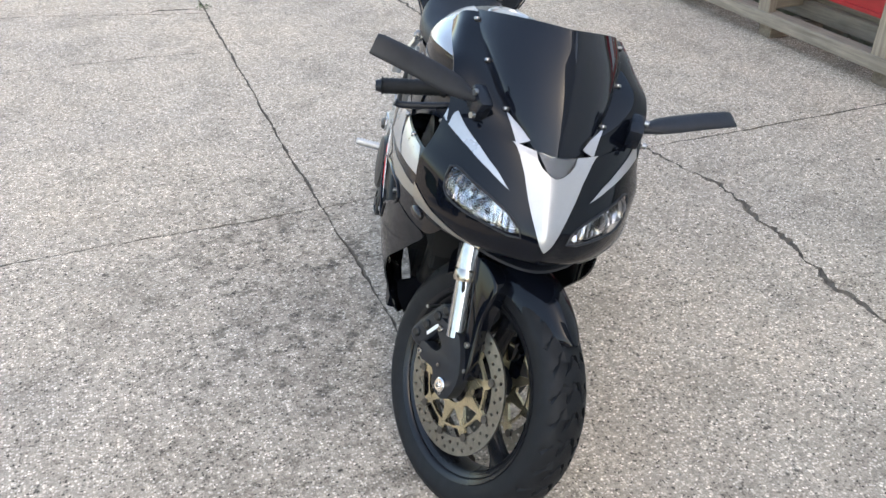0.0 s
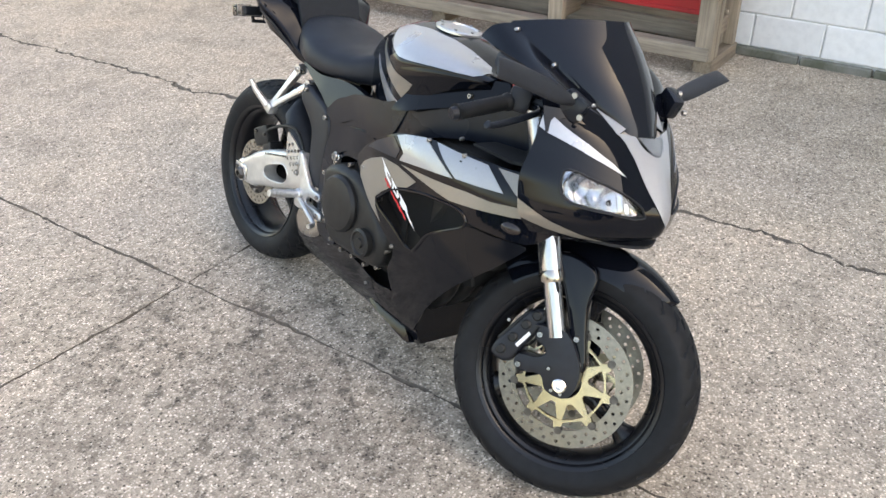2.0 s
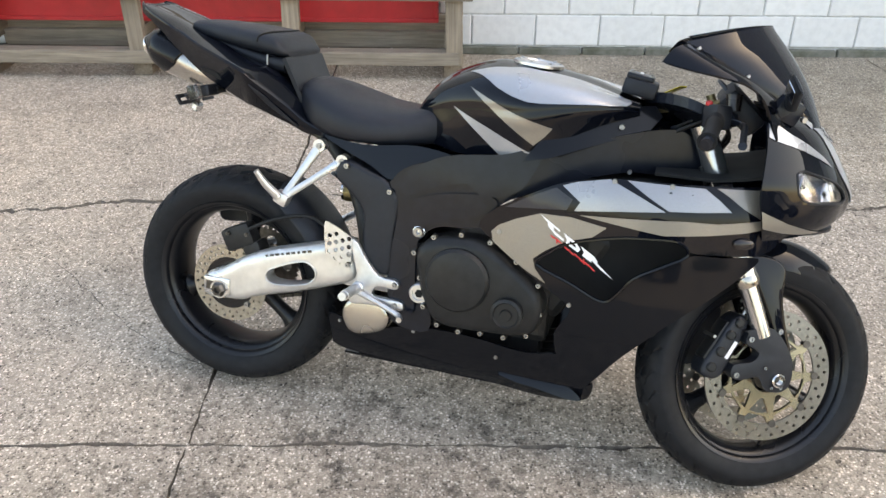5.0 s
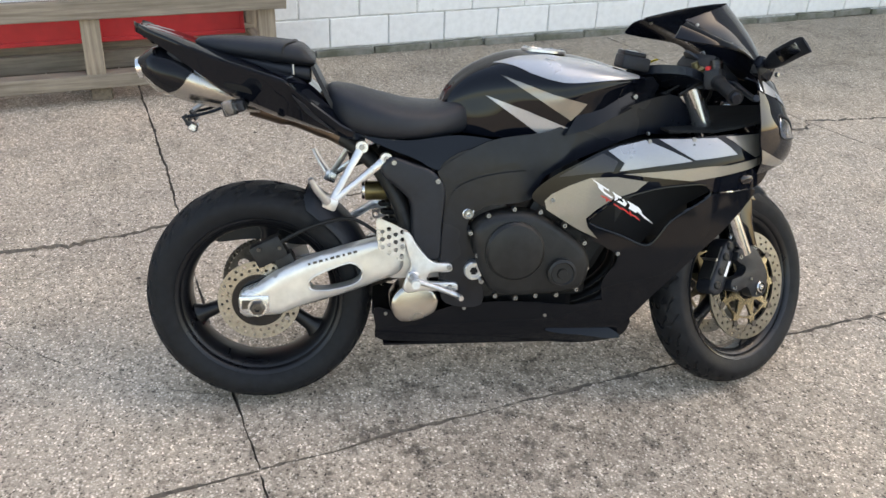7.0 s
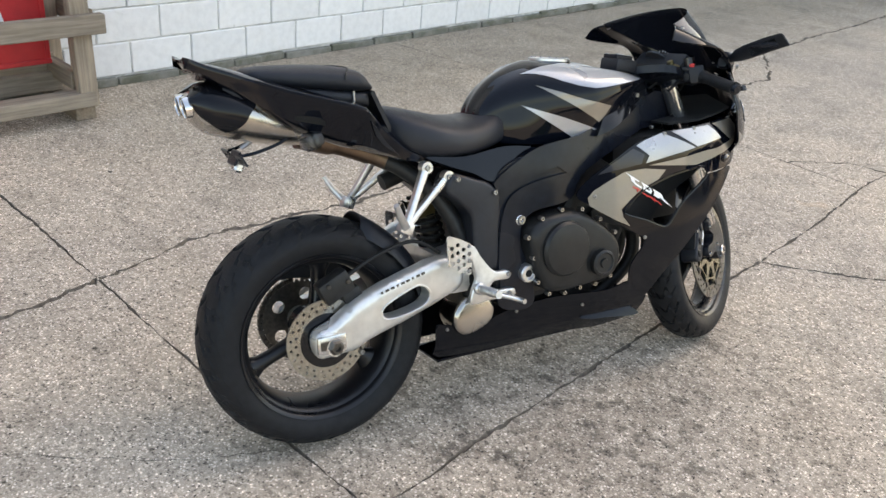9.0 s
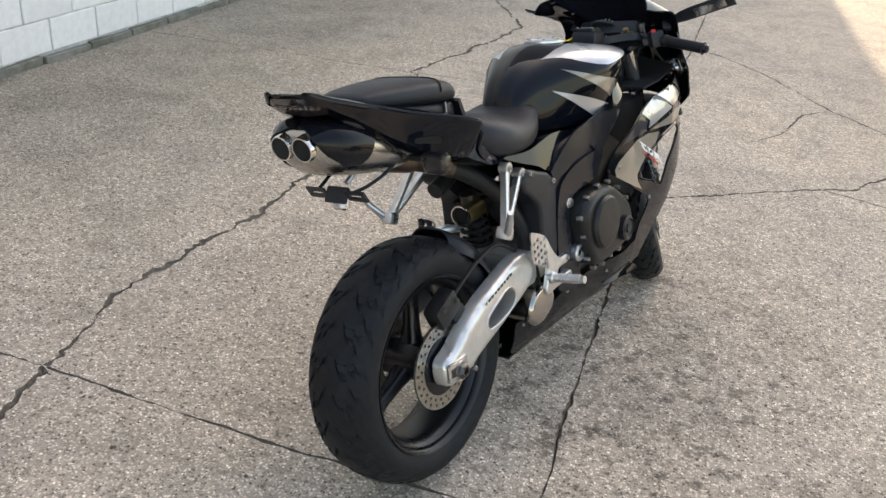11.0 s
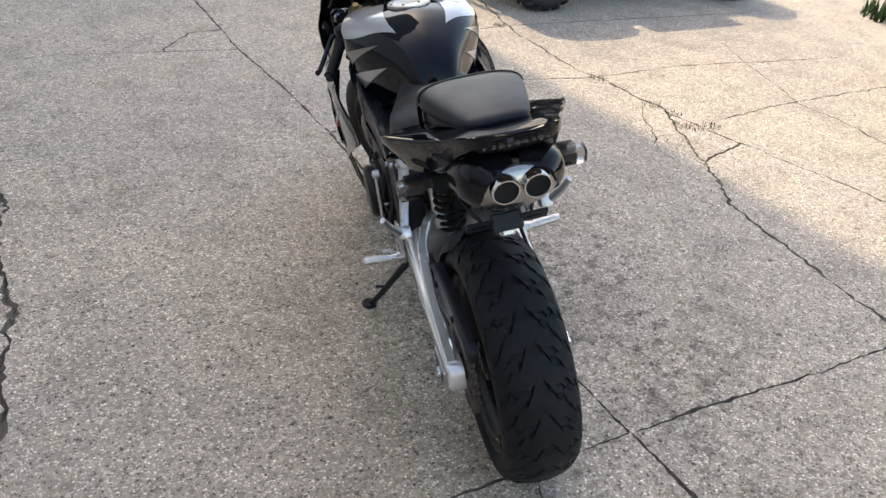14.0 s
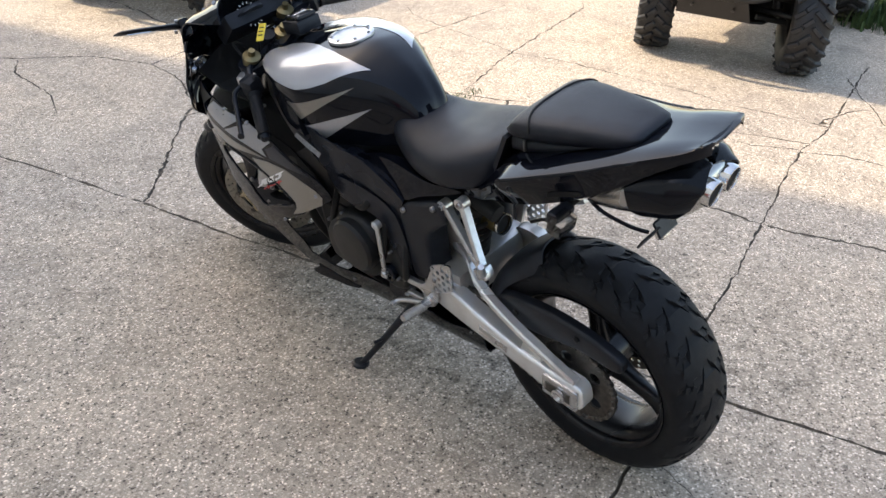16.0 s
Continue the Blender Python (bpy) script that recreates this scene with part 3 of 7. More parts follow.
def sheet(outer, P, step, thick, holes=(), lift=0.0, core=None):
    """A panel of some thickness that follows the surface P(u, v) within an outline; its face looks away from core."""
    pts, tris = triangulated(outer, list(holes), step)
    used = sorted({i for f in tris for i in f})
    back = {i: k for k, i in enumerate(used)}
    bm = bmesh.new()
    top, low = [], []
    for i in used:
        u, v = pts[i]
        p = Vector(P(u, v))
        n = (Vector(P(u + 1e-3, v)) - p).cross(Vector(P(u, v + 1e-3)) - p)
        n = n.normalized() if n.length > 1e-12 else Vector((0, 1, 0))
        if n.dot(p - Vector(core or (p.x, 0, p.z))) < 0:
            n = -n
        top.append(bm.verts.new(p + n * lift))
        low.append(bm.verts.new(p + n * (lift - thick)))
    count = {}
    for f in tris:
        a, b, c = (back[i] for i in f[:3])
        bm.faces.new((top[a], top[b], top[c]))
        bm.faces.new((low[c], low[b], low[a]))
        for e in ((a, b), (b, c), (c, a)):
            count[tuple(sorted(e))] = count.get(tuple(sorted(e)), 0) + 1
    for (a, b), k in count.items():
        if k == 1:
            bm.faces.new((top[a], top[b], low[b], low[a]))
    return bm


def plate(outer, y0, y1, holes=()):
    """A flat plate in the side plane (x, z) from y0 to y1."""
    y0, y1 = min(y0, y1), max(y0, y1)
    return sheet(outer, lambda u, v: (u, y1, v), 0, y1 - y0, holes, core=(0, -20, 0))


def soft_plate(outer, y_in, y_out, holes=(), round_by=0.012, step=0.02):
    """A plate whose outer face is cushioned towards its rim."""
    if not holes:
        bm = bmesh.new()
        f = bm.faces.new([bm.verts.new((x, y_in, z)) for x, z in outer])
        got = bmesh.ops.extrude_face_region(bm, geom=[f])["geom"]
        top = [g for g in got if isinstance(g, bmesh.types.BMFace)][0]
        bmesh.ops.translate(bm, vec=(0, y_out - y_in, 0), verts=top.verts[:])
        bmesh.ops.bevel(bm, geom=top.edges[:], offset=round_by, segments=4, affect="EDGES", profile=0.5, clamp_overlap=True)
        return bm
    a = np.array(outer)
    d = np.roll(a, -1, axis=0) - a
    sign = -1 if y_out > y_in else 1

    def to_rim(u, v):
        t = np.clip(((u - a[:, 0]) * d[:, 0] + (v - a[:, 1]) * d[:, 1]) / ((d ** 2).sum(axis=1) + 1e-12), 0, 1)
        return float(np.min(np.hypot(a[:, 0] + t * d[:, 0] - u, a[:, 1] + t * d[:, 1] - v)))

    rings = []
    for depth in (0.25, 0.7, 1.3):
        for i in range(len(outer)):
            e = outer[(i + 1) % len(outer)][0] - outer[i - 1][0], outer[(i + 1) % len(outer)][1] - outer[i - 1][1]
            k = math.hypot(*e) or 1
            for q in (1, -1):
                p = (outer[i][0] - q * e[1] / k * round_by * depth, outer[i][1] + q * e[0] / k * round_by * depth)
                if inside(p, outer) and not any(inside(p, h) for h in holes) and to_rim(*p) > round_by * depth * 0.8:
                    rings.append(p)
    pts, tris = triangulated(outer, list(holes), step, rings)
    used = sorted({i for f in tris for i in f})
    back = {i: k for k, i in enumerate(used)}
    bm = bmesh.new()
    top, low = [], []
    for i in used:
        u, v = pts[i]
        f = min(1.0, to_rim(u, v) / (round_by * 1.3))
        top.append(bm.verts.new((u, y_out + sign * round_by * (1 - math.sqrt(max(0.0, 1 - (1 - f) ** 2))), v)))
        low.append(bm.verts.new((u, y_in, v)))
    count = {}
    for f in tris:
        i, j, k = (back[n] for n in f[:3])
        bm.faces.new((top[i], top[j], top[k]))
        bm.faces.new((low[k], low[j], low[i]))
        for e in ((i, j), (j, k), (k, i)):
            count[tuple(sorted(e))] = count.get(tuple(sorted(e)), 0) + 1
    for (i, j), n in count.items():
        if n == 1:
            bm.faces.new((top[i], top[j], low[j], low[i]))
    return bm


def circle(cx, cz, r, n=24, phase=0.0):
    return [(cx + r * math.cos(phase + 2 * math.pi * k / n), cz + r * math.sin(phase + 2 * math.pi * k / n)) for k in range(n)]


def tube(path, radius, n=12, bm=None, caps=True):
    """A pipe along a course; radius a number or one for each point."""
    bm = bm or bmesh.new()
    path = [Vector(p) for p in path]
    rad = radius if isinstance(radius, (list, tuple)) else [radius] * len(path)
    rings, side = [], None
    for i, p in enumerate(path):
        d = (path[min(i + 1, len(path) - 1)] - path[max(i - 1, 0)]).normalized()
        if side is None:
            side = d.orthogonal().normalized()
        side = (side - d * side.dot(d)).normalized()
        up = d.cross(side)
        rings.append([bm.verts.new(p + (side * math.cos(a) + up * math.sin(a)) * rad[i]) for a in [2 * math.pi * k / n for k in range(n)]])
    for r0, r1 in zip(rings, rings[1:]):
        for k in range(n):
            bm.faces.new((r0[k], r0[(k + 1) % n], r1[(k + 1) % n], r1[k]))
    if caps:
        bm.faces.new(rings[0][::-1])
        bm.faces.new(rings[-1])
    return bm


def lathe(profile, n=64, closed=True):
    """A turned body about the y axis from a profile of (radius, y)."""
    bm = bmesh.new()
    rings = [[bm.verts.new((r * math.cos(a), y, r * math.sin(a))) for a in [2 * math.pi * k / n for k in range(n)]] for r, y in profile]
    pairs = list(zip(rings, rings[1:]))
    if closed:
        pairs.append((rings[-1], rings[0]))
    for r0, r1 in pairs:
        for k in range(n):
            bm.faces.new((r0[k], r0[(k + 1) % n], r1[(k + 1) % n], r1[k]))
    return bm


def solid(profile, n=24):
    """A turned body with closed ends."""
    bm = lathe(profile, n, closed=False)
    bm.verts.ensure_lookup_table()
    k = len(profile)
    bm.faces.new([bm.verts[i] for i in range(n)])
    bm.faces.new([bm.verts[(k - 1) * n + i] for i in range(n)])
    return bm


def loft(sections, caps=True):
    bm = bmesh.new()
    rings = [[bm.verts.new(p) for p in s] for s in sections]
    n = len(rings[0])
    for r0, r1 in zip(rings, rings[1:]):
        for k in range(n):
            bm.faces.new((r0[k], r0[(k + 1) % n], r1[(k + 1) % n], r1[k]))
    if caps:
        bm.faces.new(rings[0][::-1])
        bm.faces.new(rings[-1])
    return bm


def rounded_section(x, w, z_top, z_low, power=2.6, n=28, low_w=1.0):
    """A superellipse in the plane across the bike, narrower below if wanted."""
    out = []
    zc, h = (z_top + z_low) / 2, (z_top - z_low) / 2
    for k in range(n):
        a = 2 * math.pi * k / n
        c, s = math.cos(a), math.sin(a)
        y = w * math.copysign(abs(c) ** (2 / power), c)
        z = h * math.copysign(abs(s) ** (2 / power), s)
        if z < 0:
            y *= 1 + (low_w - 1) * (-z / h)
        out.append((x, y, zc + z))
    return out


def joined(*bms):
    out = bmesh.new()
    for b in bms:
        me = bpy.data.meshes.new("tmp")
        b.to_mesh(me)
        b.free()
        out.from_mesh(me)
        bpy.data.meshes.remove(me)
    return out


def bolt_at(parent, at, r=0.007, depth=0.006, name="bolt", mat=None, matrix=None):
    r *= 0.78
    s = 1 if at[1] >= 0 else -1
    bm = solid([(r, -0.004 * s), (r, depth * s * 0.7), (r * 0.85, depth * s), (r * 0.45, depth * s), (r * 0.42, depth * s * 0.45)], 10)
    bm.transform(Matrix.Translation(at))
    return part(name, bm, mat or M_BOLT, parent, smooth=True, matrix=matrix)


# ---- the motorcycle: local x ahead, y to its left, z up, leaning on its stand ----
bike = new("motorcycle")
bike.matrix_world = Matrix.Translation((0.9035, 2.625, 0.0025)) @ Matrix.Rotation(radians(-105.6), 4, "Z") @ Matrix.Rotation(radians(-13.45), 4, "X")
tagged(bike, "glossy black and silver faired sport motorcycle leaning on its side stand", "motorcycle")

# steering: rake, and turned to its left
RAKE = radians(23.7)
head = Vector((1.083, 0, 0.82))
axis = Vector((-math.sin(RAKE), 0, math.cos(RAKE)))
STEER = Matrix.Translation(head) @ Matrix.Rotation(radians(27.2), 4, axis) @ Matrix.Translation(-head)
FA = Vector((1.366, 0, 0.291))       # front axle before steering
RA = Vector((0.0195, 0, 0.2925))
WHEELSET = STEER @ Matrix.Translation((-0.022, 0, -0.023))
FORKSET = WHEELSET @ Matrix.Scale(0.9, 4, (0, 1, 0))


def leg_x(z):
    return FA.x - 0.0 - (z - FA.z) * math.tan(RAKE)


def tyre(r, half, sectors, grooves, bead=0.209):
    """A tyre with its grooves cut in: (q, s) runs round and across one sector."""
    flat = (r - bead) * 0.42
    right = [(0.22, r - flat * 0.10, half * 0.40), (0.42, r - flat * 0.36, half * 0.72), (0.62, r - flat * 0.86, half * 0.95), (0.80, bead + 0.036, half * 1.0), (0.92, bead + 0.014, half * 0.93), (1.0, bead, half * 0.80)]
    prof = curve([(-q, rr, -y) for q, rr, y in right[::-1]] + [(0.0, r, 0.0)] + right, 6, False)

    def prof_at(s):
        for a, b in zip(prof, prof[1:]):
            if s <= b[0] + 1e-9:
                f = (s - a[0]) / (b[0] - a[0] + 1e-12)
                return a[1] + (b[1] - a[1]) * f, a[2] + (b[2] - a[2]) * f
        return prof[-1][1], prof[-1][2]

    from mathutils.geometry import delaunay_2d_cdt
    verts, edges, drop = [], [], []
    rows = 22
    for i in range(rows + 1):
        s = -1 + 2 * i / rows
        for q in (0.0, 0.25, 0.5, 0.75, 1.0):
            if 0 < q < 1 and any(inside((q, s), [(a, b) for a, b in g]) for g in grooves):
                continue
            verts.append(Vector((q, s)))
            drop.append(0.0)
    for g in grooves:
        cx, cy = sum(p[0] for p in g) / len(g), sum(p[1] for p in g) / len(g)
        for shrink, d in ((1.0, 0.0), (0.86, 0.005)):
            ids = []
            for a, b in zip(g, g[1:] + g[:1]):
                for k in range(2):
                    q, s = a[0] + (b[0] - a[0]) * k / 2, a[1] + (b[1] - a[1]) * k / 2
                    verts.append(Vector((cx + (q - cx) * (shrink if shrink == 1 else 0.6), cy + (s - cy) * (shrink if shrink == 1 else 0.92))))
                    drop.append(d)
                    ids.append(len(verts) - 1)
            edges += list(zip(ids, ids[1:] + ids[:1]))
    ov, _, faces, orig, _, _ = delaunay_2d_cdt(verts, edges, [], 0, 1e-6)
    dz = [max((drop[o] for o in orig[i]), default=0.0) for i in range(len(ov))]
    me_v, me_f, dark = [], [], []
    for k in range(sectors):
        base = len(me_v)
        for v, d in zip(ov, dz):
            a = 2 * math.pi * (k + v.x) / sectors + 0.16 * abs(v.y) ** 1.5
            rr, y = prof_at(v.y)
            me_v.append(((rr - d) * math.cos(a), y, (rr - d) * math.sin(a)))
        for f in faces:
            me_f.append(tuple(base + i for i in f))
            dark.append(1 if all(dz[i] > 0 for i in f) else 0)
    bm = bmesh.new()
    vs = [bm.verts.new(v) for v in me_v]
    for f, d in zip(me_f, dark):
        try:
            bm.faces.new([vs[i] for i in f]).material_index = d
        except ValueError:
            pass
    bmesh.ops.remove_doubles(bm, verts=bm.verts[:], dist=2e-4)
    return bm


def slit(q0, s0, q1, s1, w):
    """A groove pointed at its ends, between two places of a tread sector."""
    d = Vector((q1 - q0, (s1 - s0)))
    n = Vector((-d.y, d.x)).normalized() * w
    m = Vector((q0, s0)) + d * 0.35
    m2 = Vector((q0, s0)) + d * 0.75
    return [(q0, s0), (m.x + n.x, m.y + n.y), (m2.x + n.x * 0.8, m2.y + n.y * 0.8), (q1, s1), (m2.x - n.x * 0.8, m2.y - n.y * 0.8), (m.x - n.x, m.y - n.y)]


REAR_GROOVES = []
for sg in (1, -1):
    off = 0.0 if sg > 0 else 0.015
    for q in (0.01, 0.50):
        REAR_GROOVES += [slit(q + off, 0.05 * sg, q + 0.40 + off, 0.23 * sg, 0.0165)]
    REAR_GROOVES += [slit(0.24 + off, 0.28 * sg, 0.70 + off, 0.52 * sg, 0.0155), slit(0.74 + off, 0.30 * sg, 0.97 + off, 0.42 * sg, 0.012), slit(0.02 + off, 0.38 * sg, 0.20 + off, 0.50 * sg, 0.012), slit(0.10 + off, 0.28 * sg, 0.24 + off, 0.36 * sg, 0.006), slit(0.60 + off, 0.28 * sg, 0.74 + off, 0.37 * sg, 0.006), slit(0.48 + off, 0.52 * sg, 0.80 + off, 0.70 * sg, 0.006), slit(0.02 + off, 0.55 * sg, 0.34 + off, 0.72 * sg, 0.006)]
FRONT_GROOVES = []
for sg in (1, -1):
    FRONT_GROOVES += [slit(0.04, 0.04 * sg, 0.55, 0.22 * sg, 0.032), slit(0.45, 0.24 * sg, 0.95, 0.48 * sg, 0.032), slit(0.60, 0.04 * sg, 0.95, 0.14 * sg, 0.018), slit(0.08, 0.30 * sg, 0.40, 0.52 * sg, 0.012)]


def wheel(name, at, r, half, grooves, sectors, parent, matrix, spokes, phase, groove_turn=1):
    w = part(name, lathe([(0.210, -half * 0.80), (0.2155, -half * 0.82 - 0.002), (0.2145, -half * 0.87 - 0.002), (0.208, -half * 0.86), (0.203, -half * 0.80), (0.201, -half * 0.70), (0.191, -half * 0.62), (0.184, -half * 0.40), (0.181, 0),
                          (0.184, half * 0.40), (0.191, half * 0.62), (0.201, half * 0.70), (0.203, half * 0.80), (0.208, half * 0.86), (0.2145, half * 0.87 + 0.002), (0.2155, half * 0.82 + 0.002), (0.210, half * 0.80), (0.196, 0)], 96), M_RIM, parent, "black cast wheel rim", smooth=True, matrix=matrix @ Matrix.Translation(at))
    t = part("tyre", tyre(r, half, sectors, grooves), M_RUBBER, w, "black road tyre with angled grooves", smooth=30, matrix=matrix @ Matrix.Translation(at) @ Matrix.Scale(groove_turn, 4, (1, 0, 0)))
    t.data.materials.append(M_GROOVE)
    part("hub", solid([(0.03, -half * 0.75), (0.048, -half * 0.7), (0.05, 0), (0.048, half * 0.7), (0.03, half * 0.75)], 28), M_RIM, w, smooth=True, matrix=matrix @ Matrix.Translation(at))
    for k in range(spokes):
        a = phase + 2 * math.pi * k / spokes
        secs = []
        for rr, wd, th in ((0.04, 0.024, 0.032), (0.08, 0.019, 0.024), (0.13, 0.018, 0.019), (0.160, 0.021, 0.020), (0.176, 0.030, 0.022), (0.188, 0.046, 0.024)):
            secs.append([(rr, th * math.sin(b), wd * math.cos(b)) for b in [2 * math.pi * j / 12 for j in range(12)]])
        part("spoke", loft(secs), M_RIM, w, smooth=True, matrix=matrix @ Matrix.Translation(at) @ Matrix.Rotation(a, 4, "Y"))
    valve = tube([(0.188, -half * 0.2, 0), (0.17, -half * 0.42, 0), (0.155, -half * 0.6, 0)], 0.004, 8)
    part("valve", valve, M_RUBBER, w, matrix=matrix @ Matrix.Translation(at) @ Matrix.Rotation(phase + 0.9, 4, "Y"))
    return w


front_wheel = wheel("front_wheel", FA, 0.2855, 0.0575, FRONT_GROOVES, 16, bike, WHEELSET, 3, 0.5, -1)
rear_wheel = wheel("rear_wheel", RA, 0.296, 0.0875, REAR_GROOVES, 12, bike, Matrix.Identity(4), 3, -1.414, 1)


def brake_disc(name, at, y, r, inner, holes, mat, parent, matrix, carrier=True):
    rings = [circle(0, 0, inner, 48)]
    for k in range(holes):
        a = 2 * math.pi * k / holes
        for j in range(2):
            rr = inner + (r - inner) * (0.33 + 0.38 * j)
            aa = a + j * 0.09
            rings.append(circle(rr * math.cos(aa), rr * math.sin(aa), 0.0042, 7))
    m = matrix @ Matrix.Translation(Vector(at) + Vector((0, y, 0)))
    d = part(name, plate(circle(0, 0, r, 72), -0.0025, 0.0025, rings), mat, parent, "drilled steel brake disc", matrix=m)
    if carrier:
        outer = []
        for k in range(9):
            for f, rr in ((0.0, inner - 0.004), (0.10, inner - 0.004), (0.17, inner - 0.018), (0.83, inner - 0.018), (0.90, inner - 0.004)):
                a = 2 * math.pi * (k + f) / 9
                outer.append((rr * math.cos(a), rr * math.sin(a)))
        gaps = [circle(0, 0, 0.040, 24)]
        for k in range(9):
            a0, a1 = 2 * math.pi * (k + 0.14) / 9, 2 * math.pi * (k + 0.96) / 9
            am = (a0 + a1) / 2
            rr0, rr1 = 0.054, inner - 0.024
            gaps.append([(rr0 * math.cos(am - 0.09), rr0 * math.sin(am - 0.09)), (rr1 * math.cos(a0), rr1 * math.sin(a0)), (rr1 * math.cos(am), rr1 * math.sin(am)), (rr1 * math.cos(a1), rr1 * math.sin(a1)), (rr0 * math.cos(am + 0.09), rr0 * math.sin(am + 0.09))])
        part("disc_carrier", plate(outer, -0.004, 0.004, gaps), M_GOLD, d, "gold anodised disc carrier", matrix=m)
        for k in range(9):
            a = 2 * math.pi * (k + 0.05) / 9
            s = 1 if y > 0 else -1
            part("disc_button", solid([(0.009, -0.006), (0.009, 0.006), (0.004, 0.007)], 10), M_CHAIN, d, smooth=True,
                 matrix=m @ Matrix.Translation(((inner + 0.001) * math.cos(a), 0, (inner + 0.001) * math.sin(a))))
    return d


brake_disc("brake_disc", FA, -0.066, 0.153, 0.114, 30, M_DISC, front_wheel, WHEELSET)
brake_disc("brake_disc", FA, 0.066, 0.153, 0.114, 30, M_DISC, front_wheel, WHEELSET)
brake_disc("brake_disc", RA, -0.088, 0.105, 0.070, 24, M_DISCR, rear_wheel, Matrix.Identity(4), False)
part("disc_carrier", plate(circle(0, 0, 0.070, 36), -0.004, 0.004, [circle(0, 0, 0.03, 20)]), M_RIM, rear_wheel, matrix=Matrix.Translation(RA + Vector((0, -0.088, 0))))
teeth = []
for k in range(42):
    for f, rr in ((0.0, 0.100), (0.3, 0.106), (0.5, 0.106), (0.8, 0.100)):
        a = 2 * math.pi * (k + f) / 42
        teeth.append((rr * math.cos(a), rr * math.sin(a)))
part("sprocket", plate(teeth, -0.003, 0.003, [circle(0, 0, 0.035, 20)] + [circle(0.068 * math.cos(a), 0.068 * math.sin(a), 0.017, 14) for a in [k * 1.2566 for k in range(5)]]), M_CHAIN, rear_wheel, "dark steel chain sprocket", matrix=Matrix.Translation(RA + Vector((0, 0.105, 0))))

# chain: two runs and a wrap, of links
links = []
chain_pts = [Vector((RA.x + 0.108 * math.cos(a), 0.105, RA.z + 0.108 * math.sin(a))) for a in [radians(95 + k * 6.2) for k in range(28)]]
chain_pts += [Vector((RA.x + 0.53 * k / 40, 0.105, 0.1855 + 0.14 * k / 40)) for k in range(1, 40)]
chain_pts += [Vector((0.55 - 0.53 * k / 40, 0.105, 0.400 + 0.0005 * k / 40)) for k in range(0, 40)]
bm = bmesh.new()
for i, (a, b) in enumerate(zip(chain_pts, chain_pts[1:])):
    d = b - a
    if d.length > 0.04:
        continue
    m = Matrix.Translation((a + b) / 2) @ Matrix.Rotation(-math.atan2(d.z, d.x), 4, "Y")
    add_box(bm, (d.length * 1.15, 0.016 if i % 2 else 0.011, 0.0125), m, 0.003)
part("chain", bm, M_CHAIN, bike, "oily drive chain")

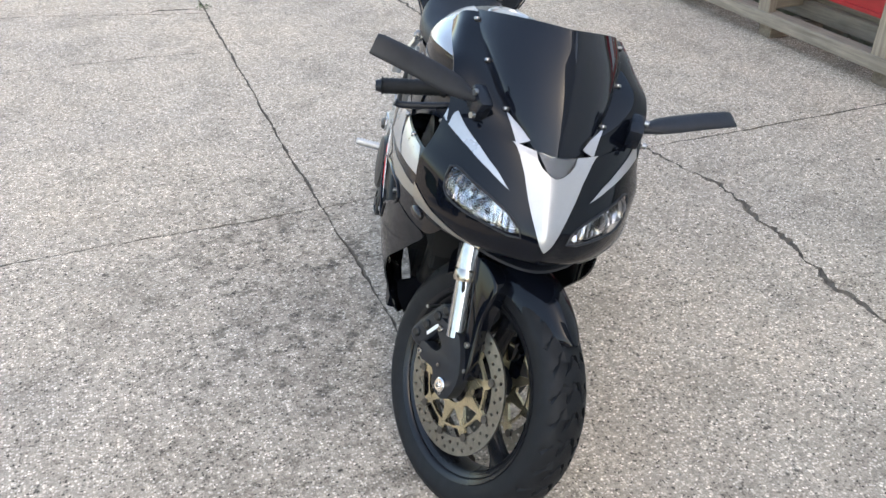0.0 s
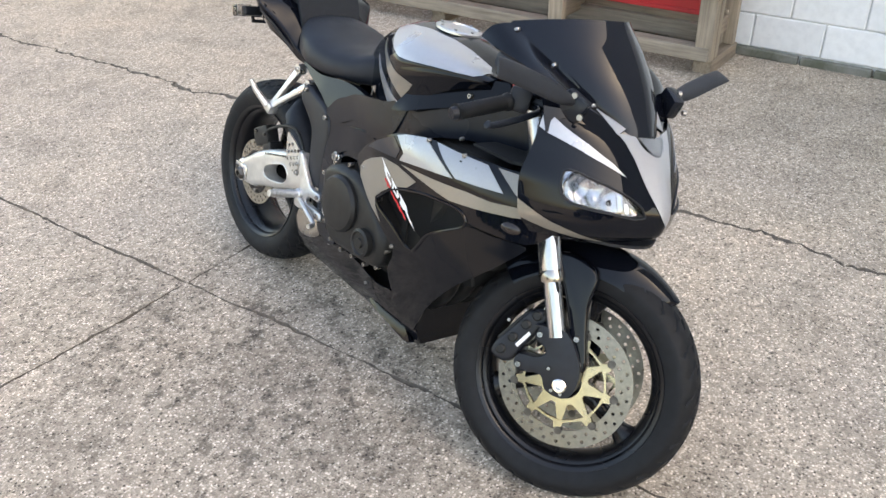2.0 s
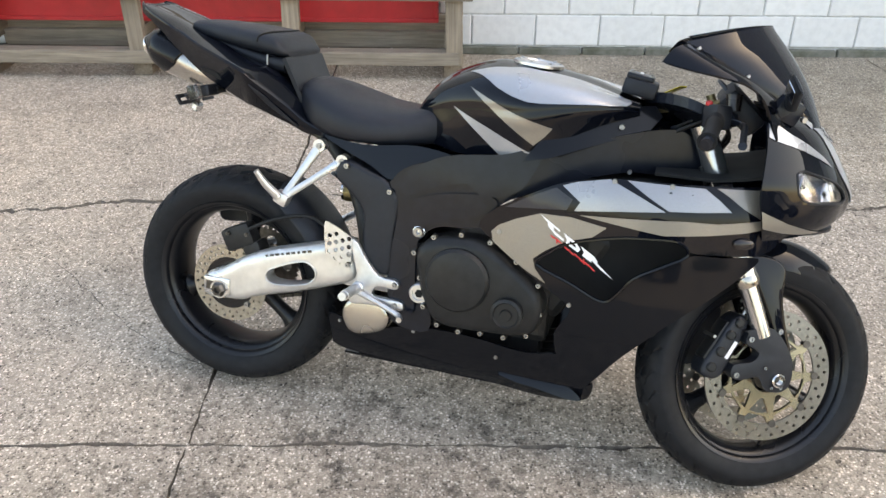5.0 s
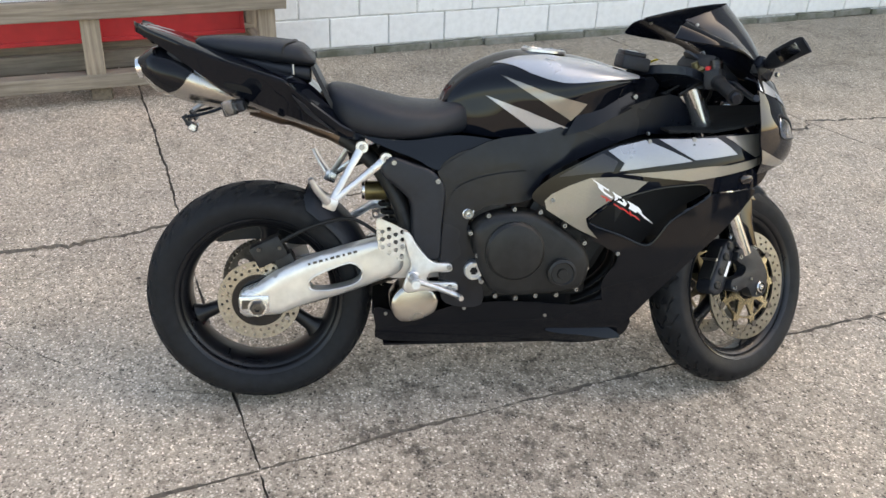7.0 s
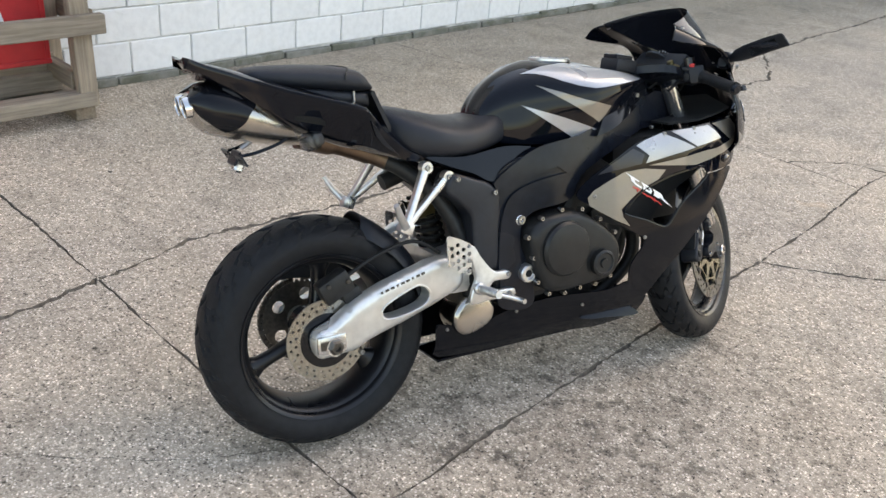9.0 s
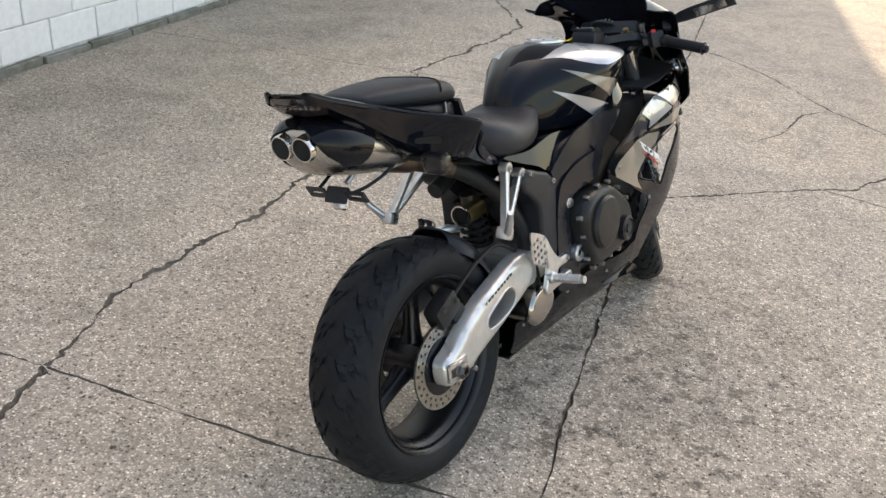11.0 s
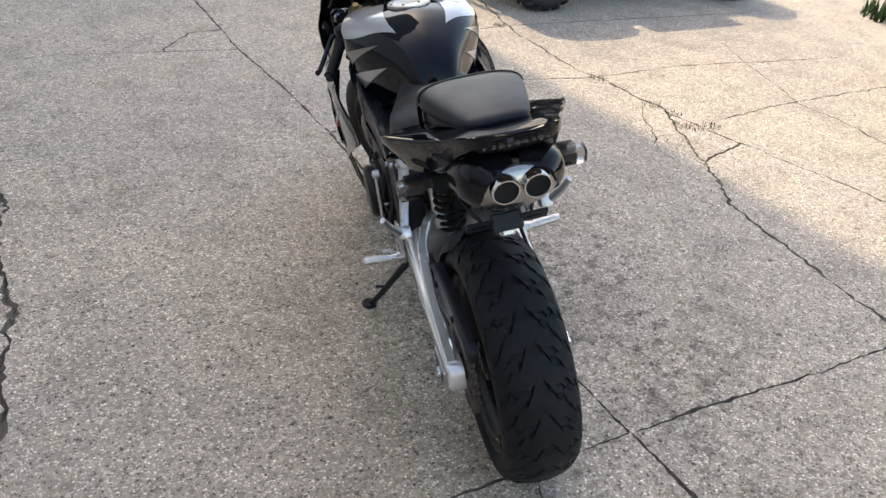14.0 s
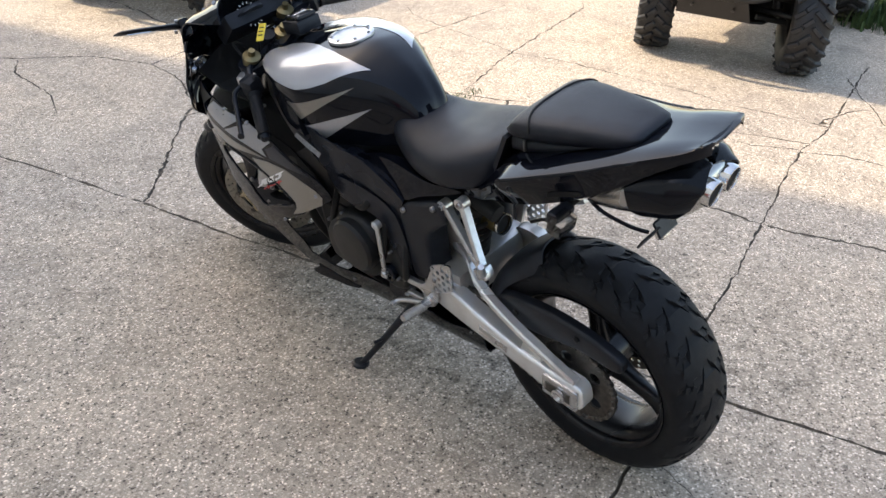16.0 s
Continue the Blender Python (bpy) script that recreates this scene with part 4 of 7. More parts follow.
# ---- fork, calipers, mudguard: all turn with the steering ----
for sg in (-1, 1):
    def on_leg(z, dx=0.0, dy=0.0):
        return Vector((leg_x(z) + dx, sg * (0.106 + dy), z))
    leg = part("fork_leg", tube([on_leg(0.50), on_leg(0.545), on_leg(0.84)], 0.0265, 20), M_FORK, bike, "polished upside-down fork leg", smooth=True, matrix=FORKSET)
    part("fork_seal", tube([on_leg(0.50), on_leg(0.507), on_leg(0.518), on_leg(0.524)], [0.0265, 0.0285, 0.0285, 0.0265], 20), M_STEEL, leg, smooth=True, matrix=FORKSET)
    part("fork_slider", tube([on_leg(0.388), on_leg(0.502)], 0.0205, 18), M_FORK, leg, smooth=True, matrix=FORKSET)
    foot = curve([(leg_x(0.40) - 0.027, 0.402), (leg_x(0.40) + 0.027, 0.406), (FA.x + 0.028, 0.345), (FA.x + 0.033, 0.288), (FA.x + 0.012, 0.264), (FA.x - 0.028, 0.268), (FA.x - 0.048, 0.296), (FA.x - 0.090, 0.288), (FA.x - 0.112, 0.296), (FA.x - 0.108, 0.322), (FA.x - 0.066, 0.330), (FA.x - 0.052, 0.352), (FA.x - 0.085, 0.372), (FA.x - 0.082, 0.396), (leg_x(0.40) - 0.045, 0.398)], 3)
    part("fork_foot", soft_plate(foot, sg * 0.086, sg * 0.120, round_by=0.009, step=0.012), M_PLASTIC, leg, "black cast fork foot", smooth=True, matrix=FORKSET)
    part("axle_nut", solid([(0.016, sg * 0.10), (0.016, sg * 0.128), (0.013, sg * 0.131), (0.0085, sg * 0.131), (0.008, sg * 0.122)], 20), M_CHROME, leg, smooth=True, matrix=FORKSET @ Matrix.Translation(FA))
    for bx, bz in ((-0.034, 0.318), (0.008, 0.274), (-0.014, 0.274)):
        bolt_at(leg, (FA.x + bx, sg * 0.120, bz), 0.006, 0.006, matrix=FORKSET)
    # four-piston caliper
    cx, cz = FA.x - 0.124, 0.352
    body = curve([(cx - 0.050, cz - 0.058), (cx - 0.020, cz - 0.068), (cx + 0.004, cz - 0.052), (cx + 0.020, cz - 0.012), (cx + 0.042, cz + 0.034), (cx + 0.050, cz + 0.066), (cx + 0.028, cz + 0.080), (cx + 0.002, cz + 0.060), (cx - 0.024, cz + 0.012), (cx - 0.048, cz - 0.030)], 3)
    cal = part("brake_caliper", soft_plate(body, sg * 0.046, sg * 0.104, round_by=0.010, step=0.012), M_PLASTIC, bike, "black four-piston brake caliper", smooth=True, matrix=FORKSET)
    for k, (bx, bz) in enumerate(((-0.030, -0.040), (-0.012, -0.004), (0.008, 0.034), (0.026, 0.062))):
        part("piston_cap", solid([(0.0115, sg * 0.098), (0.0115, sg * 0.107), (0.008, sg * 0.110), (0.004, sg * 0.110)], 18), M_ENGINE, cal, smooth=True, matrix=FORKSET @ Matrix.Translation((cx + bx, 0, cz + bz)))
    part("caliper_bridge", box((0.022, 0.05, 0.10), Matrix.Translation((cx - 0.016, sg * 0.072, cz + 0.016)) @ Matrix.Rotation(radians(30), 4, "Y"), 0.006, 2), M_ENGINE, cal, smooth=True, matrix=FORKSET)
    part("pad_pin", tube([(cx - 0.032, sg * 0.108, cz + 0.030), (cx - 0.032, sg * 0.055, cz + 0.030)], 0.004, 8), M_BOLT, cal, matrix=FORKSET)
    part("bleed_nipple", tube([(cx + 0.036, sg * 0.095, cz + 0.080), (cx + 0.042, sg * 0.097, cz + 0.098)], 0.0045, 8), M_BOLT, cal, matrix=FORKSET)
    for bx, bz in ((0.022, -0.052), (0.048, 0.030)):
        bolt_at(cal, (cx + bx, sg * 0.119, cz + bz), 0.0095, 0.007, matrix=FORKSET)
    part("maker_mark", box((0.008, 0.002, 0.044), Matrix.Translation((cx + 0.012, sg * 0.1045, cz + 0.000)) @ Matrix.Rotation(radians(28), 4, "Y")), M_WHITE_DECAL, cal, "small pale bar marking", matrix=FORKSET)
    hose = curve([(cx + 0.04, sg * 0.10, cz + 0.07), (cx + 0.05, sg * 0.118, cz + 0.14), (leg_x(0.6) - 0.03, sg * 0.115, 0.60), (leg_x(0.75) - 0.03, sg * 0.10, 0.75)], 5, False)
    part("brake_hose", tube(hose, 0.005, 8), M_CABLE, cal, smooth=True, matrix=FORKSET)


# front mudguard: hugs the tyre, pointed ahead
def guard(a, s):
    half = lerp_table([(55.5, 0.022), (57, 0.038), (61, 0.050), (72, 0.060), (84, 0.068), (100, 0.070), (140, 0.066), (160, 0.06)], a)[0]
    r = 0.297 + 0.014 * (1 - s * s) - 0.05 * abs(s) ** 4
    r += lerp_table([(55.5, -0.012), (64, -0.008), (76, -0.002), (84, 0.0), (160, 0.0)], a)[0]
    return (FA.x + r * math.cos(radians(a)), half * s, FA.z + r * math.sin(radians(a)))


bm = bmesh.new()
rows = [[bm.verts.new(guard(55.5 + 82.5 * i / 44, -1 + 2 * j / 14)) for j in range(15)] for i in range(45)]
inner = [[bm.verts.new(Vector(guard(55.5 + 82.5 * i / 44, -1 + 2 * j / 14)) * 1.0 - 0.004 * (Vector(guard(55.5 + 82.5 * i / 44, 0)) - FA).normalized()) for j in range(15)] for i in range(45)]
for i in range(44):
    for j in range(14):
        bm.faces.new((rows[i][j], rows[i + 1][j], rows[i + 1][j + 1], rows[i][j + 1]))
        bm.faces.new((inner[i][j + 1], inner[i + 1][j + 1], inner[i + 1][j], inner[i][j]))
    for j in (0, 14):
        bm.faces.new((rows[i][j], rows[i + 1][j], inner[i + 1][j], inner[i][j]))
for i in (0, 44):
    for j in range(14):
        bm.faces.new((rows[i][j], rows[i][j + 1], inner[i][j + 1], inner[i][j]))
mud = part("front_mudguard", bm, M_BLACK, bike, "gloss black front mudguard", smooth=True, matrix=FORKSET)
for sg in (-1, 1):
    stay = curve([(leg_x(0.55) + 0.0, 0.545), (leg_x(0.57) + 0.045, 0.570), (FA.x - 0.005, 0.548), (FA.x + 0.002, 0.47), (FA.x + 0.017, 0.41), (FA.x + 0.038, 0.345), (FA.x + 0.030, 0.328), (FA.x + 0.006, 0.332), (FA.x - 0.018, 0.40), (leg_x(0.5) + 0.022, 0.50)], 4)
    part("mudguard_stay", soft_plate(stay, sg * 0.068, sg * 0.104, round_by=0.008, step=0.014), M_BLACK, mud, smooth=True, matrix=FORKSET)
    bolt_at(mud, (FA.x + 0.000, sg * 0.104, 0.399), 0.009, 0.007, matrix=FORKSET)
    bolt_at(mud, (FA.x + 0.021, sg * 0.104, 0.347), 0.009, 0.007, matrix=FORKSET)

# yokes and bars
yoke = curve([(1.02, -0.05), (1.05, -0.13), (1.10, -0.145), (1.135, -0.10), (1.13, 0), (1.135, 0.10), (1.10, 0.145), (1.05, 0.13), (1.02, 0.05)], 4)
bm = bmesh.new()
bot, top_ = [], []
for x, y in yoke:
    z = 0.852 - (x - 1.083) * 0.44
    bot.append(bm.verts.new((x, y, z - 0.022)))
    top_.append(bm.verts.new((x, y, z)))
bm.faces.new(top_)
bm.faces.new(bot[::-1])
for i in range(len(bot)):
    j = (i + 1) % len(bot)
    bm.faces.new((bot[i], bot[j], top_[j], top_[i]))
part("top_yoke", bm, M_FRAME, bike, "black top fork yoke", matrix=STEER)
for sg in (-1, 1):
    part("fork_cap", tube([(leg_x(0.84), sg * 0.106, 0.84), (leg_x(0.862), sg * 0.106, 0.862), (leg_x(0.866), sg * 0.106, 0.866), (leg_x(0.88), sg * 0.106, 0.88)], [0.024, 0.024, 0.010, 0.009], 18), M_BRASS, bike, "brass-coloured fork cap", smooth=True, matrix=STEER)
part("steering_nut", tube([(1.07, 0, 0.845), (1.064, 0, 0.868), (1.063, 0, 0.87), (1.058, 0, 0.884)], [0.026, 0.026, 0.013, 0.012], 20), M_BRASS, bike, "gold steering stem nut", smooth=True, matrix=STEER)
part("ignition_switch", tube([(1.145, 0, 0.80), (1.125, 0, 0.855)], 0.022, 18), M_PLASTIC, bike, smooth=True, matrix=STEER)
part("key_tag", box((0.062, 0.020, 0.003), Matrix.Translation((1.072, 0.066, 0.886)) @ Vector((0.047, -0.056, 0.03)).to_track_quat("X", "Z").to_matrix().to_4x4(), 0.001), M_YELLOW, bike, "yellow plastic key tag")
for k in range(3):
    part("tag_bar", box((0.003, 0.012, 0.001), Matrix.Translation((1.072 + 0.008 * (k - 1), 0.066 - 0.0095 * (k - 1), 0.8885 + 0.005 * (k - 1))) @ Vector((0.047, -0.056, 0.03)).to_track_quat("X", "Z").to_matrix().to_4x4()), M_CABLE, bike, "dark bar on the tag")
for sg in (-1, 1):
    a, b = Vector((1.112, sg * 0.148, 0.846)), Vector((1.010, sg * 0.312, 0.772))
    bar = part("handlebar", tube([Vector((1.116, sg * 0.110, 0.836)), a, b], 0.011, 14), M_FRAME, bike, "black clip-on handlebar", smooth=True, matrix=STEER)
    g0, g1 = a.lerp(b, 0.38), a.lerp(b, 1.0)
    pts = [g0.lerp(g1, k / 26) for k in range(27)]
    part("grip", tube(pts, [0.0190 if k in (0, 1, 26) else (0.0150 if k % 2 else 0.0164) for k in range(27)], 16), M_RUBBER, bar, "ribbed black rubber grip", smooth=60, matrix=STEER)
    part("bar_end", tube([g1, g1 + (g1 - g0).normalized() * 0.012], [0.014, 0.011], 14), M_FRAME, bar, smooth=True, matrix=STEER)
    part("clamp", tube([Vector((leg_x(0.835), sg * 0.106, 0.812)), Vector((leg_x(0.835), sg * 0.106, 0.846))], 0.034, 18), M_FRAME, bar, smooth=True, matrix=STEER)
    sw = a.lerp(b, 0.24)
    part("switch_pod", box((0.045, 0.042, 0.05), Matrix.Translation(sw) @ Matrix.Rotation(sg * -0.3, 4, "Z"), 0.009, 2), M_PLASTIC, bar, smooth=True, matrix=STEER)
    part("switch_knob", box((0.012, 0.014, 0.012), Matrix.Translation(sw + Vector((-0.018, sg * -0.004, 0.026))), 0.003), M_RED_DECAL if sg < 0 else M_PLASTIC, bar, matrix=STEER)
    lev = curve([(sw.x + 0.025, sw.y - sg * 0.02, sw.z - 0.004), (sw.x + 0.050, sw.y + sg * 0.015, sw.z - 0.012), (sw.x + 0.030, sw.y + sg * 0.06, sw.z - 0.034), (sw.x + 0.000, sw.y + sg * 0.115, sw.z - 0.058), (sw.x - 0.008, sw.y + sg * 0.13, sw.z - 0.058)], 5, False)
    part("lever", tube(lev, [0.007] * (len(lev) - 3) + [0.007, 0.009, 0.007], 10), M_FRAME, bar, "black brake or clutch lever", smooth=True, matrix=STEER)
    part("lever_perch", box((0.05, 0.03, 0.028), Matrix.Translation(sw + Vector((0.03, -sg * 0.03, -0.002))), 0.006, 2), M_CAST if sg > 0 else M_FRAME, bar, matrix=STEER)
# brake fluid reservoir and steering damper box
part("fluid_reservoir", tube([(1.14, -0.150, 0.846), (1.14, -0.150, 0.880)], [0.016, 0.017], 16), M_SMOKELENS, bike, "smoked brake fluid reservoir", smooth=True, matrix=STEER)
damper = part("steering_damper", box((0.075, 0.075, 0.036), pose(1.0, -0.018, 0.893, 0, 10, 0), 0.008, 2), M_PLASTIC, bike, "black steering damper unit", smooth=True)
part("damper_lid", box((0.06, 0.06, 0.012), pose(0.998, -0.018, 0.916, 0, 10, 0), 0.004, 2), M_FRAME, damper, smooth=True)
part("marking_bar", box((0.008, 0.04, 0.001), pose(0.999, -0.018, 0.9235, 0, 10, 0)), M_WHITE_DECAL, damper, "small pale marking bar")
for i in (-1, 1):
    for j in (-1, 1):
        part("lid_screw", solid([(0.004, 0.0), (0.004, 0.004), (0.002, 0.004)], 8), M_BOLT, damper, matrix=Matrix.Translation((0.998 + i * 0.022, -0.018 + j * 0.022, 0.92 - i * 0.004)) @ Matrix.Rotation(radians(90), 4, "X"))
for k, (ya, yb) in enumerate(((-0.13, 0.02), (0.12, -0.03), (-0.05, 0.06))):
    part("cable", tube(curve([(1.09, ya, 0.82), (1.16, ya * 0.9, 0.85), (1.20, (ya + yb) / 2, 0.80), (1.12, yb, 0.70)], 6, False), 0.004, 8), M_CABLE, bike, smooth=True)

# ---- tank ----
# along x: half width, top, foot, width at the foot
TANK = [(0.492, 0.040, 0.790, 0.745, 1.0), (0.504, 0.054, 0.822, 0.735, 1.0), (0.535, 0.071, 0.860, 0.725, 1.04), (0.570, 0.088, 0.886, 0.720, 1.08), (0.610, 0.110, 0.905, 0.716, 1.06), (0.650, 0.132, 0.919, 0.714, 1.02), (0.690, 0.153, 0.926, 0.713, 0.98),
        (0.740, 0.175, 0.926, 0.716, 0.97), (0.790, 0.187, 0.919, 0.735, 0.98), (0.840, 0.186, 0.912, 0.765, 0.98), (0.900, 0.174, 0.899, 0.800, 0.98), (0.960, 0.148, 0.881, 0.828, 1.0), (1.010, 0.106, 0.866, 0.840, 1.0)]


def tank_ring(x, v):
    """Half section of the tank: v from 0 on the crown to 1 at the foot, on the left."""
    w, top, low, foot = lerp_table(TANK, x)
    h = top - low
    pts = [(0, top), (0.38 * w, top - 0.009), (0.70 * w, top - 0.115 * h), (0.91 * w, top - 0.235 * h), (0.99 * w, top - 0.36 * h), (0.995 * w, top - 0.45 * h), (0.5 * w * (1.75 + 0.25 * foot), top - 0.57 * h), (w * (foot * 0.75 + 0.22), top - 0.75 * h), (w * foot * 0.92, low)]
    k = min(len(pts) - 2, int(v * (len(pts) - 1)))
    f = v * (len(pts) - 1) - k
    p0, p1, p2, p3 = pts[max(0, k - 1)], pts[k], pts[k + 1], pts[min(len(pts) - 1, k + 2)]
    if k == 0:
        p0 = (-p2[0], p2[1])
    return tuple(0.5 * (2 * b + (c - a) * f + (2 * a - 5 * b + 4 * c - d) * f * f + (3 * b - a - 3 * c + d) * f ** 3) for a, b, c, d in zip(p0, p1, p2, p3))


secs = []
for i in range(45):
    x = 0.492 + 0.518 * (i / 44) ** 1.25
    half = [tank_ring(x, j / 20) for j in range(21)]
    secs.append([(x, y, z) for y, z in half] + [(x, -y, z) for y, z in half[:0:-1]])
tank = part("fuel_tank", loft(secs), M_BLACK, bike, "gloss black fuel tank with silver flashes", smooth=50)


def tank_at(sg):
    def P(x, v):
        y, z = tank_ring(x, min(1, max(0, v)))
        return (x, sg * y, z)
    return P


def tank_v(x, z):
    """Where on the half section a height lies."""
    lo, hi = 0.12, 1.0
    for _ in range(18):
        mid = (lo + hi) / 2
        if tank_ring(x, mid)[1] > z:
            lo = mid
        else:
            hi = mid
    return lo


for sg in (1, -1):
    thick = 0.001
    spots = [("silver_flash", [(0.636, 0.868), (0.700, 0.846), (0.752, 0.827), (0.838, 0.804), (0.822, 0.784), (0.800, 0.763)], M_TAUPE), ("silver_flash", [(0.598, 0.819), (0.70, 0.783), (0.794, 0.745), (0.778, 0.733), (0.735, 0.722)], M_SILVER)]
    for nm, poly, mt in spots:
        fine = [(a[0] + (b[0] - a[0]) * k / 10, a[1] + (b[1] - a[1]) * k / 10) for a, b in zip(poly, poly[1:] + poly[:1]) for k in range(10)]
        uv = [(x, tank_v(x, z)) for x, z in fine]
        bm = sheet(uv, tank_at(sg), 0.02, abs(thick), lift=0.0014, core=(0.75, 0, 0.80))
        part(nm, bm, mt, tank, "pointed pale paint flash", smooth=True)
    crown = [(0.622, 0.19), (0.66, 0.185), (0.70, 0.165), (0.76, 0.13), (0.82, 0.105), (0.88, 0.10), (0.955, 0.11), (0.985, 0.2), (0.99, 0.35), (0.982, 0.48), (0.95, 0.535), (0.91, 0.535), (0.88, 0.53), (0.83, 0.515), (0.78, 0.485), (0.74, 0.44), (0.70, 0.375), (0.665, 0.29)]
    part("silver_panel", sheet(crown, tank_at(sg), 0.02, 0.001, lift=0.0014, core=(0.75, 0, 0.80)), M_SILVER, tank, "silver painted tank crown panel", smooth=True)
cap = part("filler_cap", solid([(0.058, 0.0), (0.058, 0.006), (0.053, 0.009), (0.046, 0.009), (0.044, 0.006), (0.02, 0.006)], 32), M_CAST, tank, "round polished filler cap set flush", smooth=True, matrix=Matrix.Translation((0.765, 0, 0.9185)) @ Matrix.Rotation(radians(5), 4, "Y") @ Matrix.Rotation(radians(90), 4, "X"))
for k in range(7):
    a = 2 * math.pi * k / 7
    part("cap_bolt", solid([(0.004, 0.008), (0.004, 0.012), (0.002, 0.012)], 8), M_BOLT, tank, matrix=Matrix.Translation((0.765, 0, 0.9185)) @ Matrix.Rotation(radians(5), 4, "Y") @ Matrix.Rotation(radians(90), 4, "X") @ Matrix.Translation((0.049 * math.cos(a), 0, 0.049 * math.sin(a))))

# ---- seats and tail ----
seat_rows = [(0.205, 0.075, 0.832, 0.770), (0.225, 0.105, 0.842, 0.745), (0.27, 0.135, 0.836, 0.722), (0.34, 0.150, 0.818, 0.710), (0.42, 0.140, 0.800, 0.706), (0.48, 0.120, 0.796, 0.708), (0.54, 0.092, 0.806, 0.715), (0.575, 0.07, 0.80, 0.725)]
secs = []
for i in range(26):
    x = 0.205 + 0.37 * i / 25
    w, t, l = lerp_table(seat_rows, x)
    ring = rounded_section(x, w, t, l, 3.0, 32, 1.02)
    secs.append([(px, py, pz - 0.010 * (abs(py) / 0.15) ** 2) for px, py, pz in ring])
part("rider_seat", loft(secs), M_SEAT, bike, "black vinyl rider seat", smooth=60)
pad_rows = [(-0.105, 0.043, 0.947, 0.936), (-0.095, 0.059, 0.953, 0.926), (-0.05, 0.076, 0.956, 0.911), (0.04, 0.097, 0.953, 0.897), (0.11, 0.108, 0.947, 0.889), (0.15, 0.108, 0.938, 0.885), (0.167, 0.100, 0.922, 0.885), (0.175, 0.090, 0.905, 0.888)]
secs = []
for i in range(30):
    x = -0.105 + 0.285 * i / 29
    w, t, l = lerp_table(pad_rows, x)
    secs.append(rounded_section(x, w, t, l, 3.2, 32))
pad = part("pillion_seat", loft(secs), M_SEAT, bike, "black pillion pad with a stitched front band", smooth=60)
seam = []
for k in range(25):
    a = math.pi * k / 24
    w, t, l = lerp_table(pad_rows, 0.135 - 0.03 * abs(math.cos(a)) ** 2)
    c, s = math.cos(a), math.sin(a)
    seam.append((0.135 - 0.03 * abs(c) ** 2, (w + 0.001) * math.copysign(abs(c) ** (2 / 3.2), c), (t + l) / 2 + (t - l) / 2 * abs(s) ** (2 / 3.2) + 0.001))
part("stitched_seam", tube(seam, 0.0022, 6), M_CABLE, pad, smooth=True)
part("pad_base", loft([rounded_section(x, w, t, l, 4, 28) for x, w, t, l in ((-0.09, 0.05, 0.938, 0.910), (-0.04, 0.068, 0.921, 0.89), (0.05, 0.086, 0.906, 0.87), (0.13, 0.096, 0.894, 0.855), (0.168, 0.092, 0.891, 0.845))]), M_PLASTIC, pad, "black pad base", smooth=50)
for sg in (-1, 1):
    part("pad_stud", tube([(0.128, sg * 0.098, 0.868), (0.128, sg * 0.098, 0.892)], 0.0032, 8), M_BOLT, pad)
# tail body: a flat deck under the pad, a raised ridge down each flank that flares towards the rider, flanks drawn in below
# along x: half width at the ridge, deck height, ridge height, half width and height of the lower edge
TAIL = [(-0.243, 0.050, 0.985, 0.983, 0.044, 0.979), (-0.236, 0.066, 0.984, 0.981, 0.058, 0.972), (-0.205, 0.085, 0.976, 0.967, 0.074, 0.944), (-0.155, 0.102, 0.961, 0.948, 0.088, 0.910), (-0.113, 0.114, 0.946, 0.931, 0.098, 0.876), (-0.04, 0.143, 0.920, 0.904, 0.112, 0.826),
        (0.037, 0.174, 0.896, 0.881, 0.120, 0.787), (0.090, 0.193, 0.878, 0.865, 0.122, 0.765), (0.118, 0.197, 0.870, 0.854, 0.123, 0.756), (0.135, 0.186, 0.864, 0.838, 0.123, 0.751), (0.165, 0.160, 0.846, 0.810, 0.123, 0.741), (0.20, 0.140, 0.812, 0.780, 0.121, 0.730), (0.25, 0.128, 0.758, 0.742, 0.118, 0.712), (0.298, 0.118, 0.728, 0.722, 0.112, 0.704)]


def tail_half(x):
    w, top, ridge, wl, low = lerp_table(TAIL, x)
    return [(0, top - 0.004), (0.35 * w, top - 0.003), (0.62 * w, top - 0.001), (0.80 * w, top - 0.30 * (top - ridge)), (0.93 * w, ridge + 0.006), (0.985 * w, ridge + 0.004), (w, ridge - 0.001), (0.985 * w, ridge - 0.008),
            (0.95 * w + 0.02 * wl, ridge - 0.018), (0.60 * w + 0.40 * wl, ridge + (low - ridge) * 0.50), (0.30 * w + 0.72 * wl, ridge + (low - ridge) * 0.82), (0.96 * wl, low + 0.004), (0.80 * wl, low), (0.4 * wl, low + 0.002), (0, low + 0.003)]


def tail_side(sg):
    """The flank from the ridge (v = 0) to the lower edge (v = 1)."""
    def P(x, v):
        w, top, ridge, wl, low = lerp_table(TAIL, x)
        f = min(1.0, max(0.0, v))
        return (x, sg * ((0.97 * w) * (1 - f) + wl * f + 0.004), (ridge - 0.014) * (1 - f) + low * f)
    return P


secs = []
for i in range(73):
    x = -0.243 + 0.541 * (i / 72)
    half = tail_half(x)
    secs.append([(x, y, z) for y, z in half] + [(x, -y, z) for y, z in half[-2:0:-1]])
tail = part("tail_cowl", loft(secs), M_BLACK, bike, "gloss black pointed tail cowl", smooth=32)
